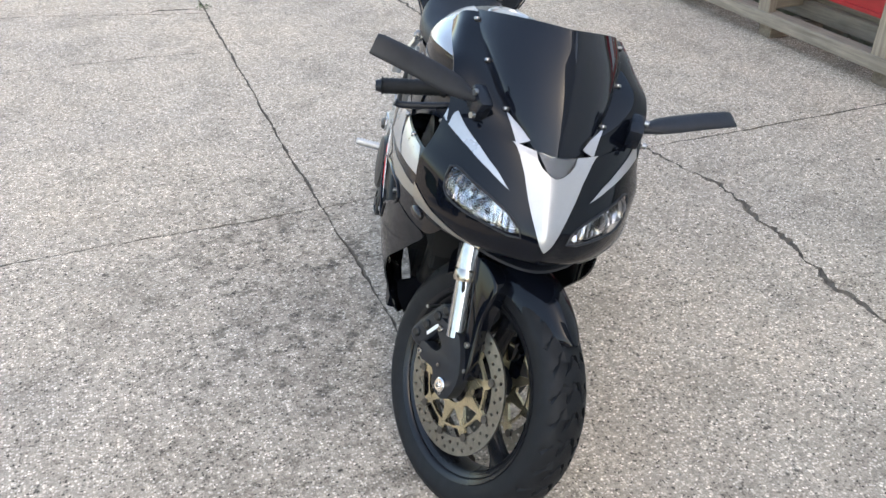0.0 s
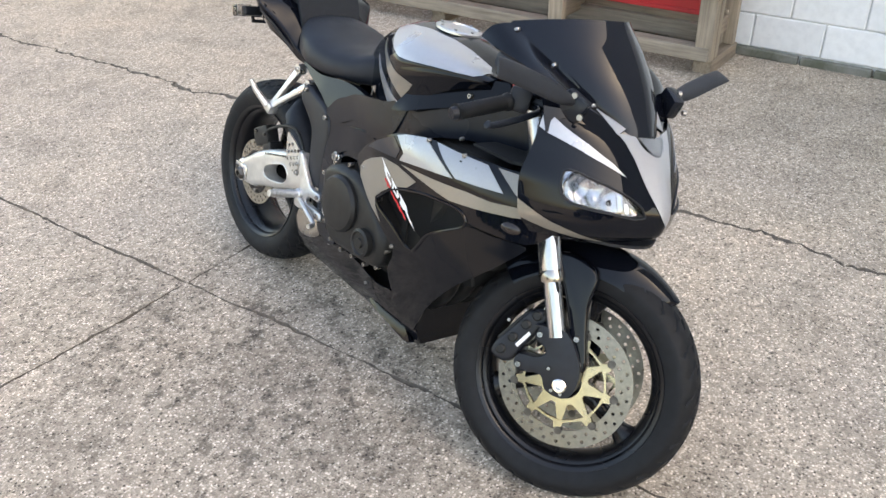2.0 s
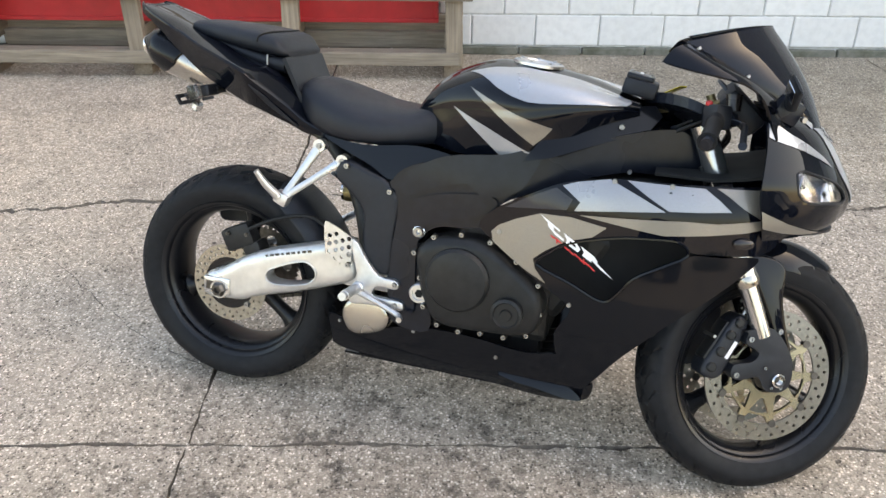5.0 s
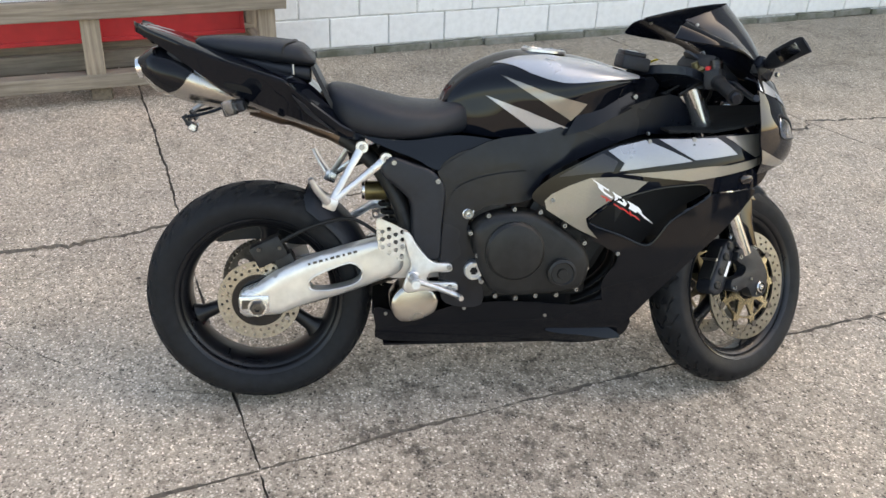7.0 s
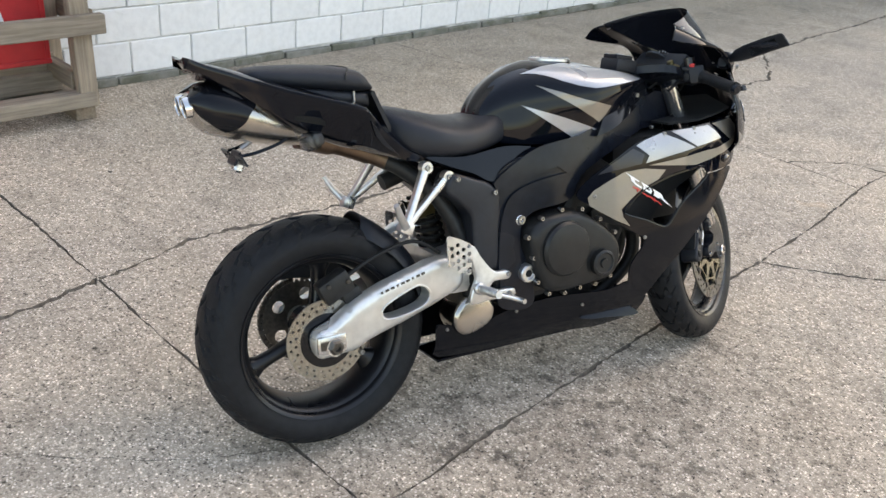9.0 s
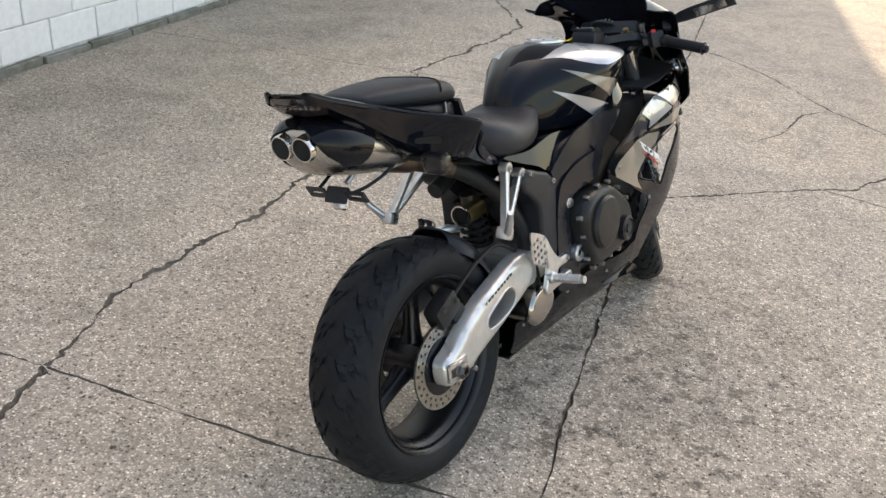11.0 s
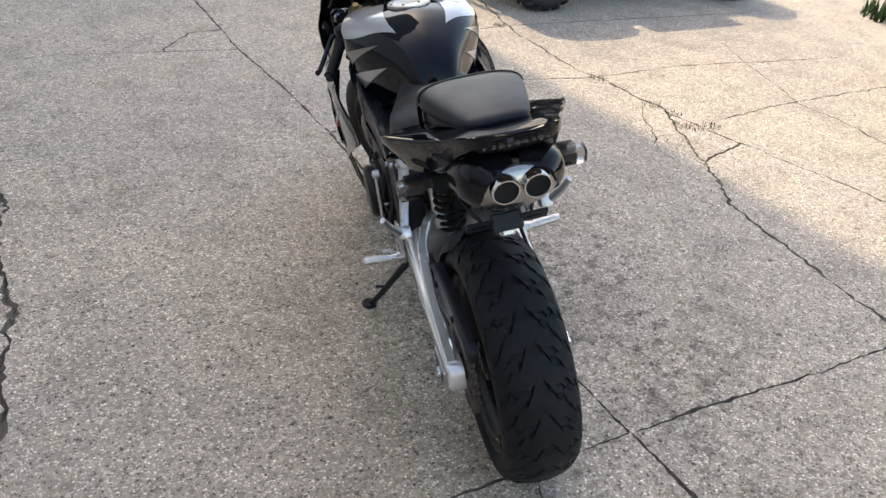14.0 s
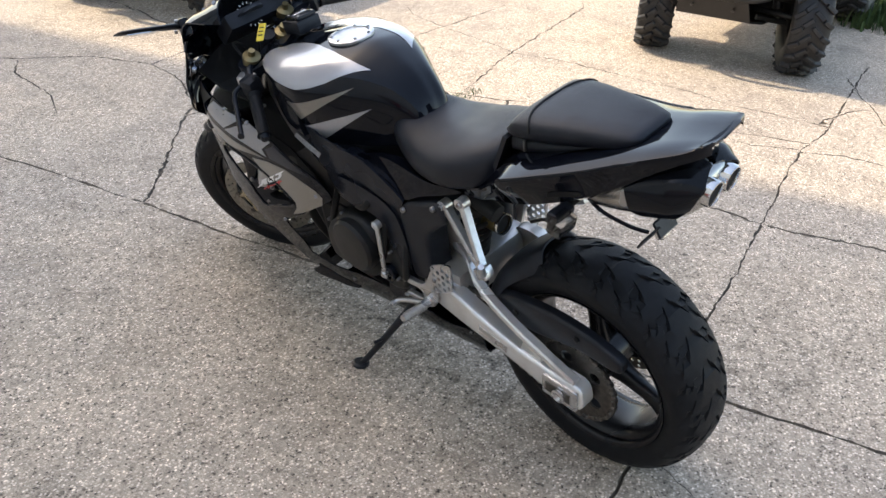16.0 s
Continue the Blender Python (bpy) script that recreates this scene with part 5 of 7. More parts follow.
part("tail_light", sheet(curve([(-0.062, 0.972), (0.0, 0.975), (0.062, 0.972), (0.070, 0.960), (0.062, 0.940), (0.0, 0.934), (-0.062, 0.940), (-0.070, 0.960)], 5), lambda y, z: (-0.247 + (0.982 - z) * 0.86 + 1.6 * y * y, y, z), 0.02, 0.012, core=(0, 0, 0.9)), M_SMOKELENS, tail, "smoked tail light lens", smooth=True)
for k in range(9):
    y = -0.056 + 0.014 * k
    part("light_bulb", solid([(0.005, 0.0), (0.005, 0.003), (0.002, 0.005)], 10), M_AMBERLENS, tail, smooth=True, matrix=Matrix.Translation((-0.247 + 0.86 * 0.027 + 1.6 * y * y + 0.001, y, 0.955)) @ Matrix.Rotation(radians(90), 4, "Z"))
for sg in (-1, 1):
    edge = [(x, sg * (lerp_table(TAIL, x)[0] * 0.985), (lerp_table(TAIL, x)[2] + 0.003)) for x in [0.122 - 0.235 * k / 24 for k in range(25)]]
    part("cowl_ridge", tube(edge, [0.0034 if 0 < k < 24 else 0.001 for k in range(25)], 8), M_BLACK, tail, smooth=True)
    inset = [(0.128, 0.02), (0.155, 0.0), (0.175, 0.12), (0.21, 0.30), (0.225, 0.45), (0.19, 0.42), (0.155, 0.30)]
    part("mesh_inset", sheet(inset, tail_side(sg), 0.012, 0.004, lift=0.004, core=(0.15, 0, 0.8)), M_PLASTIC, tail, "black mesh side inset")
    # black patch laid on the flank, painting the shade of a recess
    dent = curve([(-0.03, 0.52), (0.02, 0.36), (0.032, 0.55), (0.0, 0.80), (-0.024, 0.76)], 4)
    part("grab_recess", sheet(dent, tail_side(sg), 0.012, 0.003, lift=0.001, core=(0.0, 0, 0.8)), M_HOLE, tail, "black patch painting a shaded recess on the tail flank")
part("seat_step", sheet([(-0.105, 0.0), (0.105, 0.0), (0.098, 1.0), (-0.098, 1.0)], lambda y, v: (0.178 + 0.05 * v, y, 0.892 - 0.105 * v - 0.25 * y * y), 0.04, 0.01, core=(0, 0, 0.7)), M_PLASTIC, tail, "matt black step panel", smooth=True)

# ---- silencer under the tail, twin outlets ----
EX = [(-0.234, 0.058, 0.906, 0.848), (-0.220, 0.074, 0.917, 0.833), (-0.20, 0.088, 0.924, 0.815), (-0.16, 0.096, 0.920, 0.802), (-0.10, 0.098, 0.898, 0.786), (-0.03, 0.088, 0.862, 0.772), (0.04, 0.062, 0.828, 0.764)]
EX_Y = 0.005


def silencer_at(x, a, grow=0.0):
    """A point on the can: a runs in degrees round its section from the right over the crown."""
    w, t, l = lerp_table(EX, x)
    c, s = math.cos(radians(180 - a)), math.sin(radians(180 - a))
    zc, h = (t + l) / 2, (t - l) / 2
    taper = 1 - 0.26 * max(0.0, -s)
    return (x, EX_Y + (w + grow) * taper * math.copysign(abs(c) ** 0.74, c), zc + (h + grow) * math.copysign(abs(s) ** 0.74, s))


ex = part("silencer", loft([[silencer_at(-0.234 + 0.274 * i / 32, a * 10) for a in range(36)] for i in range(33)]), M_STEEL, bike, "stainless under-seat silencer with a flat end face", smooth=50)
for sg in (-1, 1):
    m = Matrix.Translation((-0.2385, EX_Y + sg * 0.0285, 0.8795)) @ Matrix.Rotation(radians(90), 4, "Z") @ Matrix.Rotation(radians(-8), 4, "X")
    part("outlet", lathe([(0.0215, 0.006), (0.0225, 0.010), (0.0250, 0.010), (0.0262, 0.006), (0.0275, -0.030), (0.0215, -0.030)], 32), M_CHROME, ex, "polished round exhaust outlet", smooth=True, matrix=m)
    part("outlet_bore", solid([(0.0218, 0.001), (0.0218, 0.004)], 28), M_HOLE, ex, "sooty black outlet bore", matrix=m)
    end, deep = (-0.238, 1.0) if sg < 0 else (-0.238, 1.55)
    skirt = [(end + 0.006, -2 * deep), (end + 0.014, -12 * deep), (-0.195, -24 * deep), (-0.172, -34 * deep), (-0.150, -20 * deep * deep), (-0.125, 2 - 30 * (deep - 1)), (-0.108, 22), (-0.104, 45), (-0.112, 70), (-0.13, 88), (-0.226, 88), (min(end + 0.004, -0.222), 66), (end - 0.003, 40), (end - 0.002, 18)]
    side = [(x, a if sg < 0 else 180 - a) for x, a in skirt]
    part("heat_shield", sheet([(x * 400, a) for x, a in side], lambda x, a: silencer_at(x / 400, a, 0.006), 6.0, 0.004, core=(-0.1, EX_Y, 0.85)), M_SATIN, ex, "black silencer heat shield", smooth=True)
hood = [rounded_section(x, w, t, l, 3, 28) for x, w, t, l in ((-0.168, 0.070, 0.925, 0.905), (-0.15, 0.086, 0.918, 0.895), (-0.08, 0.100, 0.905, 0.86), (0.05, 0.108, 0.86, 0.80), (0.16, 0.10, 0.80, 0.75))]
part("tail_undertray", loft(hood), M_PLASTIC, tail, "matt black undertray above the silencer", smooth=50)
part("link_pipe", tube(curve([(0.02, 0.008, 0.79), (0.10, 0.006, 0.765), (0.18, 0.0, 0.735), (0.25, -0.01, 0.70)], 5, False), [0.034] * 6 + [0.028] * 6 + [0.024] * 4, 20), M_HEAT, ex, "browned steel link pipe under the tail", smooth=True)
# single tail-pipe of the exhaust valve, link pipe
pipe = tube([(0.300, 0.010, 0.557), (0.345, 0.010, 0.557), (0.385, 0.010, 0.558)], [0.0255, 0.0255, 0.024], 22, caps=False)
part("stub_elbow", tube(curve([(0.38, 0.010, 0.558), (0.42, 0.0, 0.555), (0.46, -0.02, 0.50)], 5, False), 0.024, 18), M_ENGINE, bike, "dark exhaust elbow", smooth=True)
part("exhaust_stub", pipe, M_STUB, bike, "heat-browned steel exhaust stub with a pale open end", smooth=True)
part("stub_rim", lathe([(0.024, 0), (0.0275, 0.0), (0.0275, 0.006), (0.024, 0.006)], 24), M_CHROME, bike, smooth=True, matrix=Matrix.Translation((0.298, 0.012, 0.56)) @ Matrix.Rotation(radians(90), 4, "Z"))
part("stub_bore", solid([(0.024, 0.0), (0.024, 0.003)], 20), M_HOLE, bike, matrix=Matrix.Translation((0.305, 0.012, 0.56)) @ Matrix.Rotation(radians(90), 4, "Z"))
part("mid_pipe", tube(curve([(0.22, 0.0, 0.715), (0.28, -0.03, 0.68), (0.35, -0.07, 0.61), (0.40, -0.10, 0.50), (0.42, -0.11, 0.36), (0.44, -0.10, 0.28)], 6, False), 0.022, 20), M_ENGINE, bike, "dark mid pipe rising to the silencer", smooth=True)
part("collector", soft_plate(curve([(0.358, 0.300), (0.390, 0.335), (0.45, 0.338), (0.482, 0.305), (0.474, 0.262), (0.43, 0.240), (0.385, 0.236), (0.360, 0.262)], 4), -0.06, -0.142, round_by=0.014, step=0.016), M_STEEL, bike, "bright steel exhaust collector", smooth=True)
# number plate bracket, indicators
br = part("plate_bracket", box((0.006, 0.062, 0.036), pose(-0.137, 0.010, 0.752, 0, 30, 0), 0.003), M_PLASTIC, bike, "black number plate bracket without a plate")
for sg in (-1, 1):
    arm_mid = 0.010 + sg * 0.054
    slot_hole = [(arm_mid - 0.016, -0.0045), (arm_mid + 0.016, -0.0045), (arm_mid + 0.016, 0.0045), (arm_mid - 0.016, 0.0045)]
    wing = [(arm_mid - 0.026, -0.014), (arm_mid + 0.026, -0.014), (arm_mid + 0.026, 0.014), (arm_mid - 0.026, 0.014)]
    part("bracket_wing", sheet(wing, lambda y, z: (-0.139 - 0.5 * z, y, 0.752 + z * 0.86), 0, 0.005, [slot_hole], core=(0.5, 0, 0.9)), M_PLASTIC, br, "slotted bracket end")
    part("bracket_arm", tube(curve([(-0.135, 0.010 + sg * 0.05, 0.762), (-0.10, 0.010 + sg * 0.062, 0.768), (-0.04, 0.010 + sg * 0.075, 0.790), (0.0, 0.010 + sg * 0.08, 0.83)], 4, False), 0.004, 8), M_FRAME, br, smooth=True)
part("plate_lamp", box((0.022, 0.03, 0.024), pose(-0.131, 0.010, 0.729, 0, 20, 0), 0.005), M_CAST, br, "small pale plate lamp")
part("lamp_tab", tube([(-0.125, -0.01, 0.775), (-0.10, -0.012, 0.79)], 0.006, 8), M_BOLT, br)
for sg in (-1, 1):
    ind = part("indicator", box((0.034, 0.052, 0.034), pose(-0.016, sg * 0.168, 0.797, 0, -14, 0), 0.006, 2), M_AMBERLENS, bike, "clear-lens rear indicator", smooth=True)
    part("indicator_body", box((0.028, 0.055, 0.028), pose(0.002, sg * 0.150, 0.800, 0, -14, 0), 0.006, 2), M_PLASTIC, ind)
    part("indicator_stalk", tube([(0.01, sg * 0.08, 0.80), (0.01, sg * 0.14, 0.80)], 0.010, 10), M_RUBBER, ind, smooth=True)

# ---- frame, subframe covers, engine ----
for sg in (-1, 1):
    spar = curve([(1.04, 0.812), (0.95, 0.79), (0.872, 0.765), (0.80, 0.728), (0.738, 0.712), (0.647, 0.699), (0.545, 0.690), (0.48, 0.645), (0.492, 0.57), (0.478, 0.45), (0.480, 0.36), (0.497, 0.292), (0.590, 0.288), (0.580, 0.39), (0.548, 0.49), (0.59, 0.545), (0.675, 0.558), (0.72, 0.575), (0.745, 0.626), (0.86, 0.68), (0.99, 0.718), (1.10, 0.716), (1.165, 0.725), (1.135, 0.79), (1.10, 0.815)], 4)

    def spar_y(x, z, sg=sg):
        y = lerp_table([(0.45, 0.150), (0.56, 0.158), (0.70, 0.172), (0.85, 0.165), (0.95, 0.140), (1.05, 0.100), (1.16, 0.06)], x)[0]
        return (x, sg * y, z)

    fr = part("frame_spar", sheet(spar, spar_y, 0.022, 0.05), M_FRAME, bike, "satin black alloy frame spar", smooth=True)
    mount = curve([(0.497, 0.545), (0.525, 0.598), (0.60, 0.628), (0.70, 0.640), (0.735, 0.625), (0.70, 0.590), (0.61, 0.566), (0.560, 0.535), (0.548, 0.46), (0.552, 0.34), (0.530, 0.315), (0.492, 0.33), (0.484, 0.44)], 4)
    part("mount_plate", sheet(mount, lambda x, z, sg=sg: (x, spar_y(x, z, sg)[1] + sg * 0.007, z), 0.022, 0.006), M_FRAME, fr, "raised engine mount casting", smooth=True)
    if sg < 0:
        bolt_at(fr, (0.552, -0.158, 0.530), 0.016, 0.012)
        part("mount_collar", solid([(0.0155, -0.155), (0.0155, -0.163), (0.012, -0.165)], 18), M_CAST, fr, "bright engine mount collar", smooth=True, matrix=Matrix.Translation((0.552, 0, 0.530)))
    piv = solid([(0.025, sg * 0.15), (0.025, sg * 0.178), (0.022, sg * 0.182), (0.016, sg * 0.182), (0.0155, sg * 0.177), (0.0105, sg * 0.177)], 24)
    pn = part("pivot_nut", piv, M_CAST if sg < 0 else M_FRAME, fr, "bright swingarm pivot nut" if sg < 0 else "", smooth=30, matrix=Matrix.Translation((0.566, 0, 0.384)))
    # the disc's black paints the shade of a deep socket
    part("nut_socket", solid([(0.0105, sg * 0.176), (0.0105, sg * 0.1785)], 6), M_HOLE, pn, "black disc painting the shade of a hexagon socket", matrix=Matrix.Translation((0.566, 0, 0.384)))
    shell = curve([(0.473, 0.637), (0.523, 0.614), (0.596, 0.643), (0.655, 0.660), (0.665, 0.658), (0.694, 0.638), (0.704, 0.636), (0.755, 0.645), (0.795, 0.678), (0.828, 0.762), (0.78, 0.750), (0.735, 0.735), (0.636, 0.722), (0.57, 0.700)], 3)
    part("frame_shell", sheet(shell, lambda x, z, sg=sg: (x, spar_y(x, z, sg)[1] + sg * (0.0065 - 0.05 * max(0.0, z - 0.665)), z), 0.018, 0.006), M_FRAME, fr, "raised black shell over the frame spar", smooth=35)
    if sg > 0:
        part("warning_label", sheet([(0.862, 0.692), (0.845, 0.707), (0.745, 0.684), (0.757, 0.668)], lambda x, z: (x, spar_y(x, z, 1)[1] + 0.008 - 0.05 * max(0.0, z - 0.665), z), 0.02, 0.001), M_LABEL, fr, "pale blank warning label")
    cover = curve([(0.356, 0.674), (0.42, 0.655), (0.470, 0.634), (0.496, 0.589), (0.490, 0.50), (0.484, 0.414), (0.44, 0.41), (0.412, 0.416), (0.41, 0.50), (0.405, 0.561), (0.37, 0.60), (0.336, 0.633)], 4)
    part("side_cover", soft_plate(cover, sg * 0.09, sg * 0.158, round_by=0.012, step=0.02), M_PLASTIC, bike, "matt black side cover", smooth=True)
    strip = curve([(0.295, 0.722), (0.40, 0.712), (0.53, 0.724), (0.64, 0.702), (0.56, 0.668), (0.48, 0.640), (0.42, 0.668), (0.35, 0.695)], 4)
    part("seat_side_panel", sheet(strip, lambda x, z, sg=sg: (x, sg * (0.153 - 0.20 * max(0.0, z - 0.645) - 0.05 * max(0.0, 0.42 - x)), z), 0.02, 0.03), M_BLACK, bike, "gloss black panel below the seat", smooth=True)
    for bx, bz in ((0.475, 0.614), (0.366, 0.662)):
        bolt_at(bike, (bx, sg * 0.159, bz), 0.009, 0.006, name="panel_bolt")
    air = [(0.782, 0.727), (0.81, 0.770), (0.838, 0.812), (0.87, 0.826), (0.93, 0.842), (1.0, 0.858), (1.04, 0.862), (1.058, 0.84), (1.035, 0.810), (0.98, 0.792), (0.90, 0.765), (0.84, 0.742)]
    part("air_duct_cover", sheet(air, lambda x, z, sg=sg: (x, sg * lerp_table([(0.78, 0.188), (0.84, 0.186), (0.9, 0.176), (0.96, 0.155), (1.02, 0.128), (1.08, 0.10)], x)[0] - sg * 0.40 * max(0.0, z - 0.745), z), 0.02, 0.03), M_SATIN, bike, "black air duct cover", smooth=True)
    bolt_at(bike, (0.978, sg * 0.122, 0.816), 0.008, 0.006, name="panel_bolt")
    bolt_at(bike, (1.008, sg * 0.152, 0.727), 0.006, 0.006, name="panel_bolt")
part("steering_head", tube([(1.083 + 0.07, 0, 0.66), (1.083, 0, 0.82)], 0.045, 18), M_FRAME, bike, smooth=True)
engine = part("engine", joined(box((0.34, 0.30, 0.20), pose(0.70, 0, 0.40, 0, 0, 0), 0.02, 2), box((0.24, 0.28, 0.24), pose(0.84, 0, 0.52, 0, 30, 0), 0.02, 2), box((0.3, 0.2, 0.12), pose(0.70, 0, 0.26), 0.02, 2)), M_ENGINE, bike, "dark four-cylinder engine")
cov = curve([(0.560, 0.497), (0.604, 0.532), (0.675, 0.541), (0.732, 0.530), (0.791, 0.493), (0.850, 0.440), (0.862, 0.388), (0.836, 0.336), (0.741, 0.323), (0.624, 0.326), (0.582, 0.379), (0.565, 0.44)], 4)
for sg in (-1, 1):
    c = part("clutch_cover" if sg < 0 else "generator_cover", soft_plate(cov if sg < 0 else [(0.30 * (x - 0.7) * 2.4 + 0.69, z * 0.9 + 0.04) for x, z in cov], sg * 0.14, sg * (0.208 if sg < 0 else 0.188), round_by=0.022, step=0.018), M_ENGINE, engine, "dark cast engine side cover", smooth=True)
    part("cover_dome", solid([(0.076, sg * 0.18), (0.075, sg * 0.216), (0.068, sg * 0.224), (0.05, sg * 0.227), (0.02, sg * 0.228)], 40), M_ENGINE, c, "raised round clutch dome", smooth=True, matrix=Matrix.Translation((0.664, 0 if sg < 0 else -0.014, 0.444)))
    if sg < 0:
        part("timing_cap", solid([(0.037, -0.19), (0.037, -0.224), (0.030, -0.227), (0.027, -0.223), (0.014, -0.223), (0.012, -0.228)], 30), M_ENGINE, c, "round timing cap", smooth=True, matrix=Matrix.Translation((0.785, 0, 0.385)))
    if sg < 0:
        for bx, bz in ((0.662, 0.547), (0.729, 0.539), (0.792, 0.503), (0.846, 0.456), (0.856, 0.389), (0.831, 0.333), (0.779, 0.319), (0.724, 0.319), (0.672, 0.314), (0.619, 0.322), (0.583, 0.361), (0.571, 0.430), (0.553, 0.488), (0.598, 0.532)):
            bolt_at(c, (bx, -0.186, bz), 0.0085, 0.012)
    if sg > 0:
        for k, (x0, z0, x1, z1) in enumerate(((0.56, 0.56, 0.60, 0.40), (0.60, 0.60, 0.66, 0.55), (0.50, 0.50, 0.52, 0.36), (0.75, 0.56, 0.80, 0.44))):
            part("hose", tube(curve([(x0, 0.15, z0), ((x0 + x1) / 2 - 0.02, 0.175, (z0 + z1) / 2), (x1, 0.16, z1)], 5, False), 0.009, 10), M_CABLE, engine, smooth=True)
        part("sprocket_cover", soft_plate(curve([(0.50, 0.36), (0.52, 0.46), (0.58, 0.50), (0.64, 0.46), (0.64, 0.36), (0.57, 0.32)], 4), 0.12, 0.165, round_by=0.015, step=0.016), M_ENGINE, engine, "dark sprocket cover", smooth=True)
        for k, (bx, bz) in enumerate(((0.53, 0.38), (0.545, 0.46), (0.60, 0.48), (0.63, 0.38), (0.72, 0.51), (0.79, 0.46))):
            bolt_at(engine, (bx, 0.172, bz), 0.006, 0.008)
part("radiator", box((0.035, 0.22, 0.26), pose(1.03, 0, 0.50, 0, -22, 0), 0.006), M_HOLE, bike, "dark finned radiator")
for k in range(4):
    y = -0.09 + 0.06 * k
    part("header_pipe", tube(curve([(0.93, y, 0.47), (1.0, y, 0.42), (0.99, y, 0.32), (0.88, y * 0.8, 0.24), (0.70, y * 0.5, 0.22)], 5, False), 0.02, 12), M_ENGINE, bike, smooth=True)

# ---- swingarm, stands, foot controls ----
arm = curve([(-0.026, 0.322), (-0.020, 0.266), (0.03, 0.264), (0.076, 0.267), (0.104, 0.279), (0.138, 0.290), (0.22, 0.312), (0.30, 0.338), (0.374, 0.366), (0.392, 0.392), (0.386, 0.425), (0.362, 0.452), (0.336, 0.459), (0.306, 0.456), (0.264, 0.446), (0.203, 0.429), (0.142, 0.411), (0.074, 0.380), (0.02, 0.346)], 4)
hole = curve([(0.152, 0.353), (0.160, 0.335), (0.20, 0.333), (0.258, 0.345), (0.280, 0.362), (0.282, 0.380), (0.267, 0.396), (0.240, 0.398), (0.171, 0.372)], 4)
swing = part("swingarm", soft_plate(arm, -0.098, -0.140, [hole], round_by=0.015, step=0.014), M_ALU, bike, "brushed aluminium swingarm with an oval opening", smooth=True)
lipped = [(0.217 + (x - 0.217) * 1.05, 0.366 + (z - 0.366) * 1.08) for x, z in hole]
part("opening_rim", tube([(x, -0.1395, z) for x, z in lipped + lipped[:1]], 0.0028, 8), M_ALU, swing, smooth=True)
part("swingarm_hub", tube([(0.545, -0.15, 0.39), (0.545, 0.15, 0.39)], 0.05, 20), M_ALU, swing, smooth=True)
part("cross_beam", box((0.19, 0.26, 0.10), pose(0.44, 0, 0.40), 0.02, 2), M_ALU, swing, smooth=True)
for k in range(9):
    part("marking_bar", box((0.010 if k % 3 else 0.006, 0.0015, 0.006), Matrix.Translation((0.152 + 0.0145 * k, -0.1407, 0.4025 + 0.0036 * k)) @ Matrix.Rotation(radians(-14), 4, "Y")), M_CHAIN, swing, "dark marking bar")
adj = part("chain_adjuster", box((0.075, 0.012, 0.046), pose(0.012, -0.138, 0.300), 0.005, 2), M_CAST, swing, "alloy axle adjuster", smooth=True)
# thin dark plate on the block, painting the shade of its slot
part("adjuster_recess", box((0.052, 0.004, 0.026), pose(0.006, -0.1435, 0.300), 0.003), M_CHAIN, adj, "dark plate painting the shade of the adjuster slot")
part("axle_nut", solid([(0.020, -0.14), (0.020, -0.152), (0.015, -0.158), (0.009, -0.158), (0.008, -0.150)], 6), M_CHAIN, adj, smooth=25, matrix=Matrix.Translation(RA))
part("axle_washer", solid([(0.024, -0.138), (0.024, -0.147)], 24), M_CAST, adj, smooth=True, matrix=Matrix.Translation(RA))
bolt_at(swing, (0.092, -0.128, 0.258), 0.009, 0.008)
# left arm: lower box beam with a bracing tube above
beam = curve([(-0.028, 0.262), (-0.028, 0.328), (0.04, 0.336), (0.15, 0.350), (0.26, 0.382), (0.34, 0.412), (0.42, 0.440), (0.44, 0.365), (0.36, 0.335), (0.28, 0.318), (0.15, 0.292), (0.06, 0.268)], 4)
part("left_arm", soft_plate(beam, 0.116, 0.156, round_by=0.009, step=0.016), M_ALU_BRIGHT, swing, "aluminium left arm, its colour brightened as if better lit", smooth=True)
secs = []
for q in curve([(-0.012, 0.139, 0.330), (0.060, 0.140, 0.362), (0.150, 0.139, 0.400), (0.235, 0.134, 0.440), (0.290, 0.124, 0.474), (0.335, 0.100, 0.500), (0.42, 0.06, 0.48)], 4, False):
    secs.append([(q[0], q[1] + u, q[2] + v) for u, v in ((0.013, -0.007), (0.013, 0.006), (0.009, 0.011), (-0.009, 0.011), (-0.013, 0.006), (-0.013, -0.007), (-0.009, -0.011), (0.009, -0.011))])
part("arm_brace", loft(secs), M_ALU_BRIGHT, swing, "curved aluminium arm brace, its colour brightened as if better lit", smooth=40)
part("brace_gusset", plate([(0.085, 0.335), (0.145, 0.350), (0.130, 0.394), (0.085, 0.374)], 0.133, 0.146), M_ALU, swing, "flat alloy web between arm and brace")
adj_l = part("chain_adjuster", box((0.098, 0.012, 0.062), pose(0.022, 0.158, 0.296, 0, -4, 0), 0.005, 2), M_CAST, swing, "alloy axle adjuster end")
# left side likewise: slot shade painted by a dark plate
part("adjuster_recess", box((0.072, 0.004, 0.032), pose(0.026, 0.1635, 0.296, 0, -4, 0), 0.003), M_CHAIN, adj_l, "dark plate painting the shade of the adjuster slot")
part("axle_head", solid([(0.018, 0.16), (0.018, 0.172), (0.012, 0.174), (0.006, 0.167)], 16), M_CAST, adj_l, smooth=True, matrix=Matrix.Translation(RA))
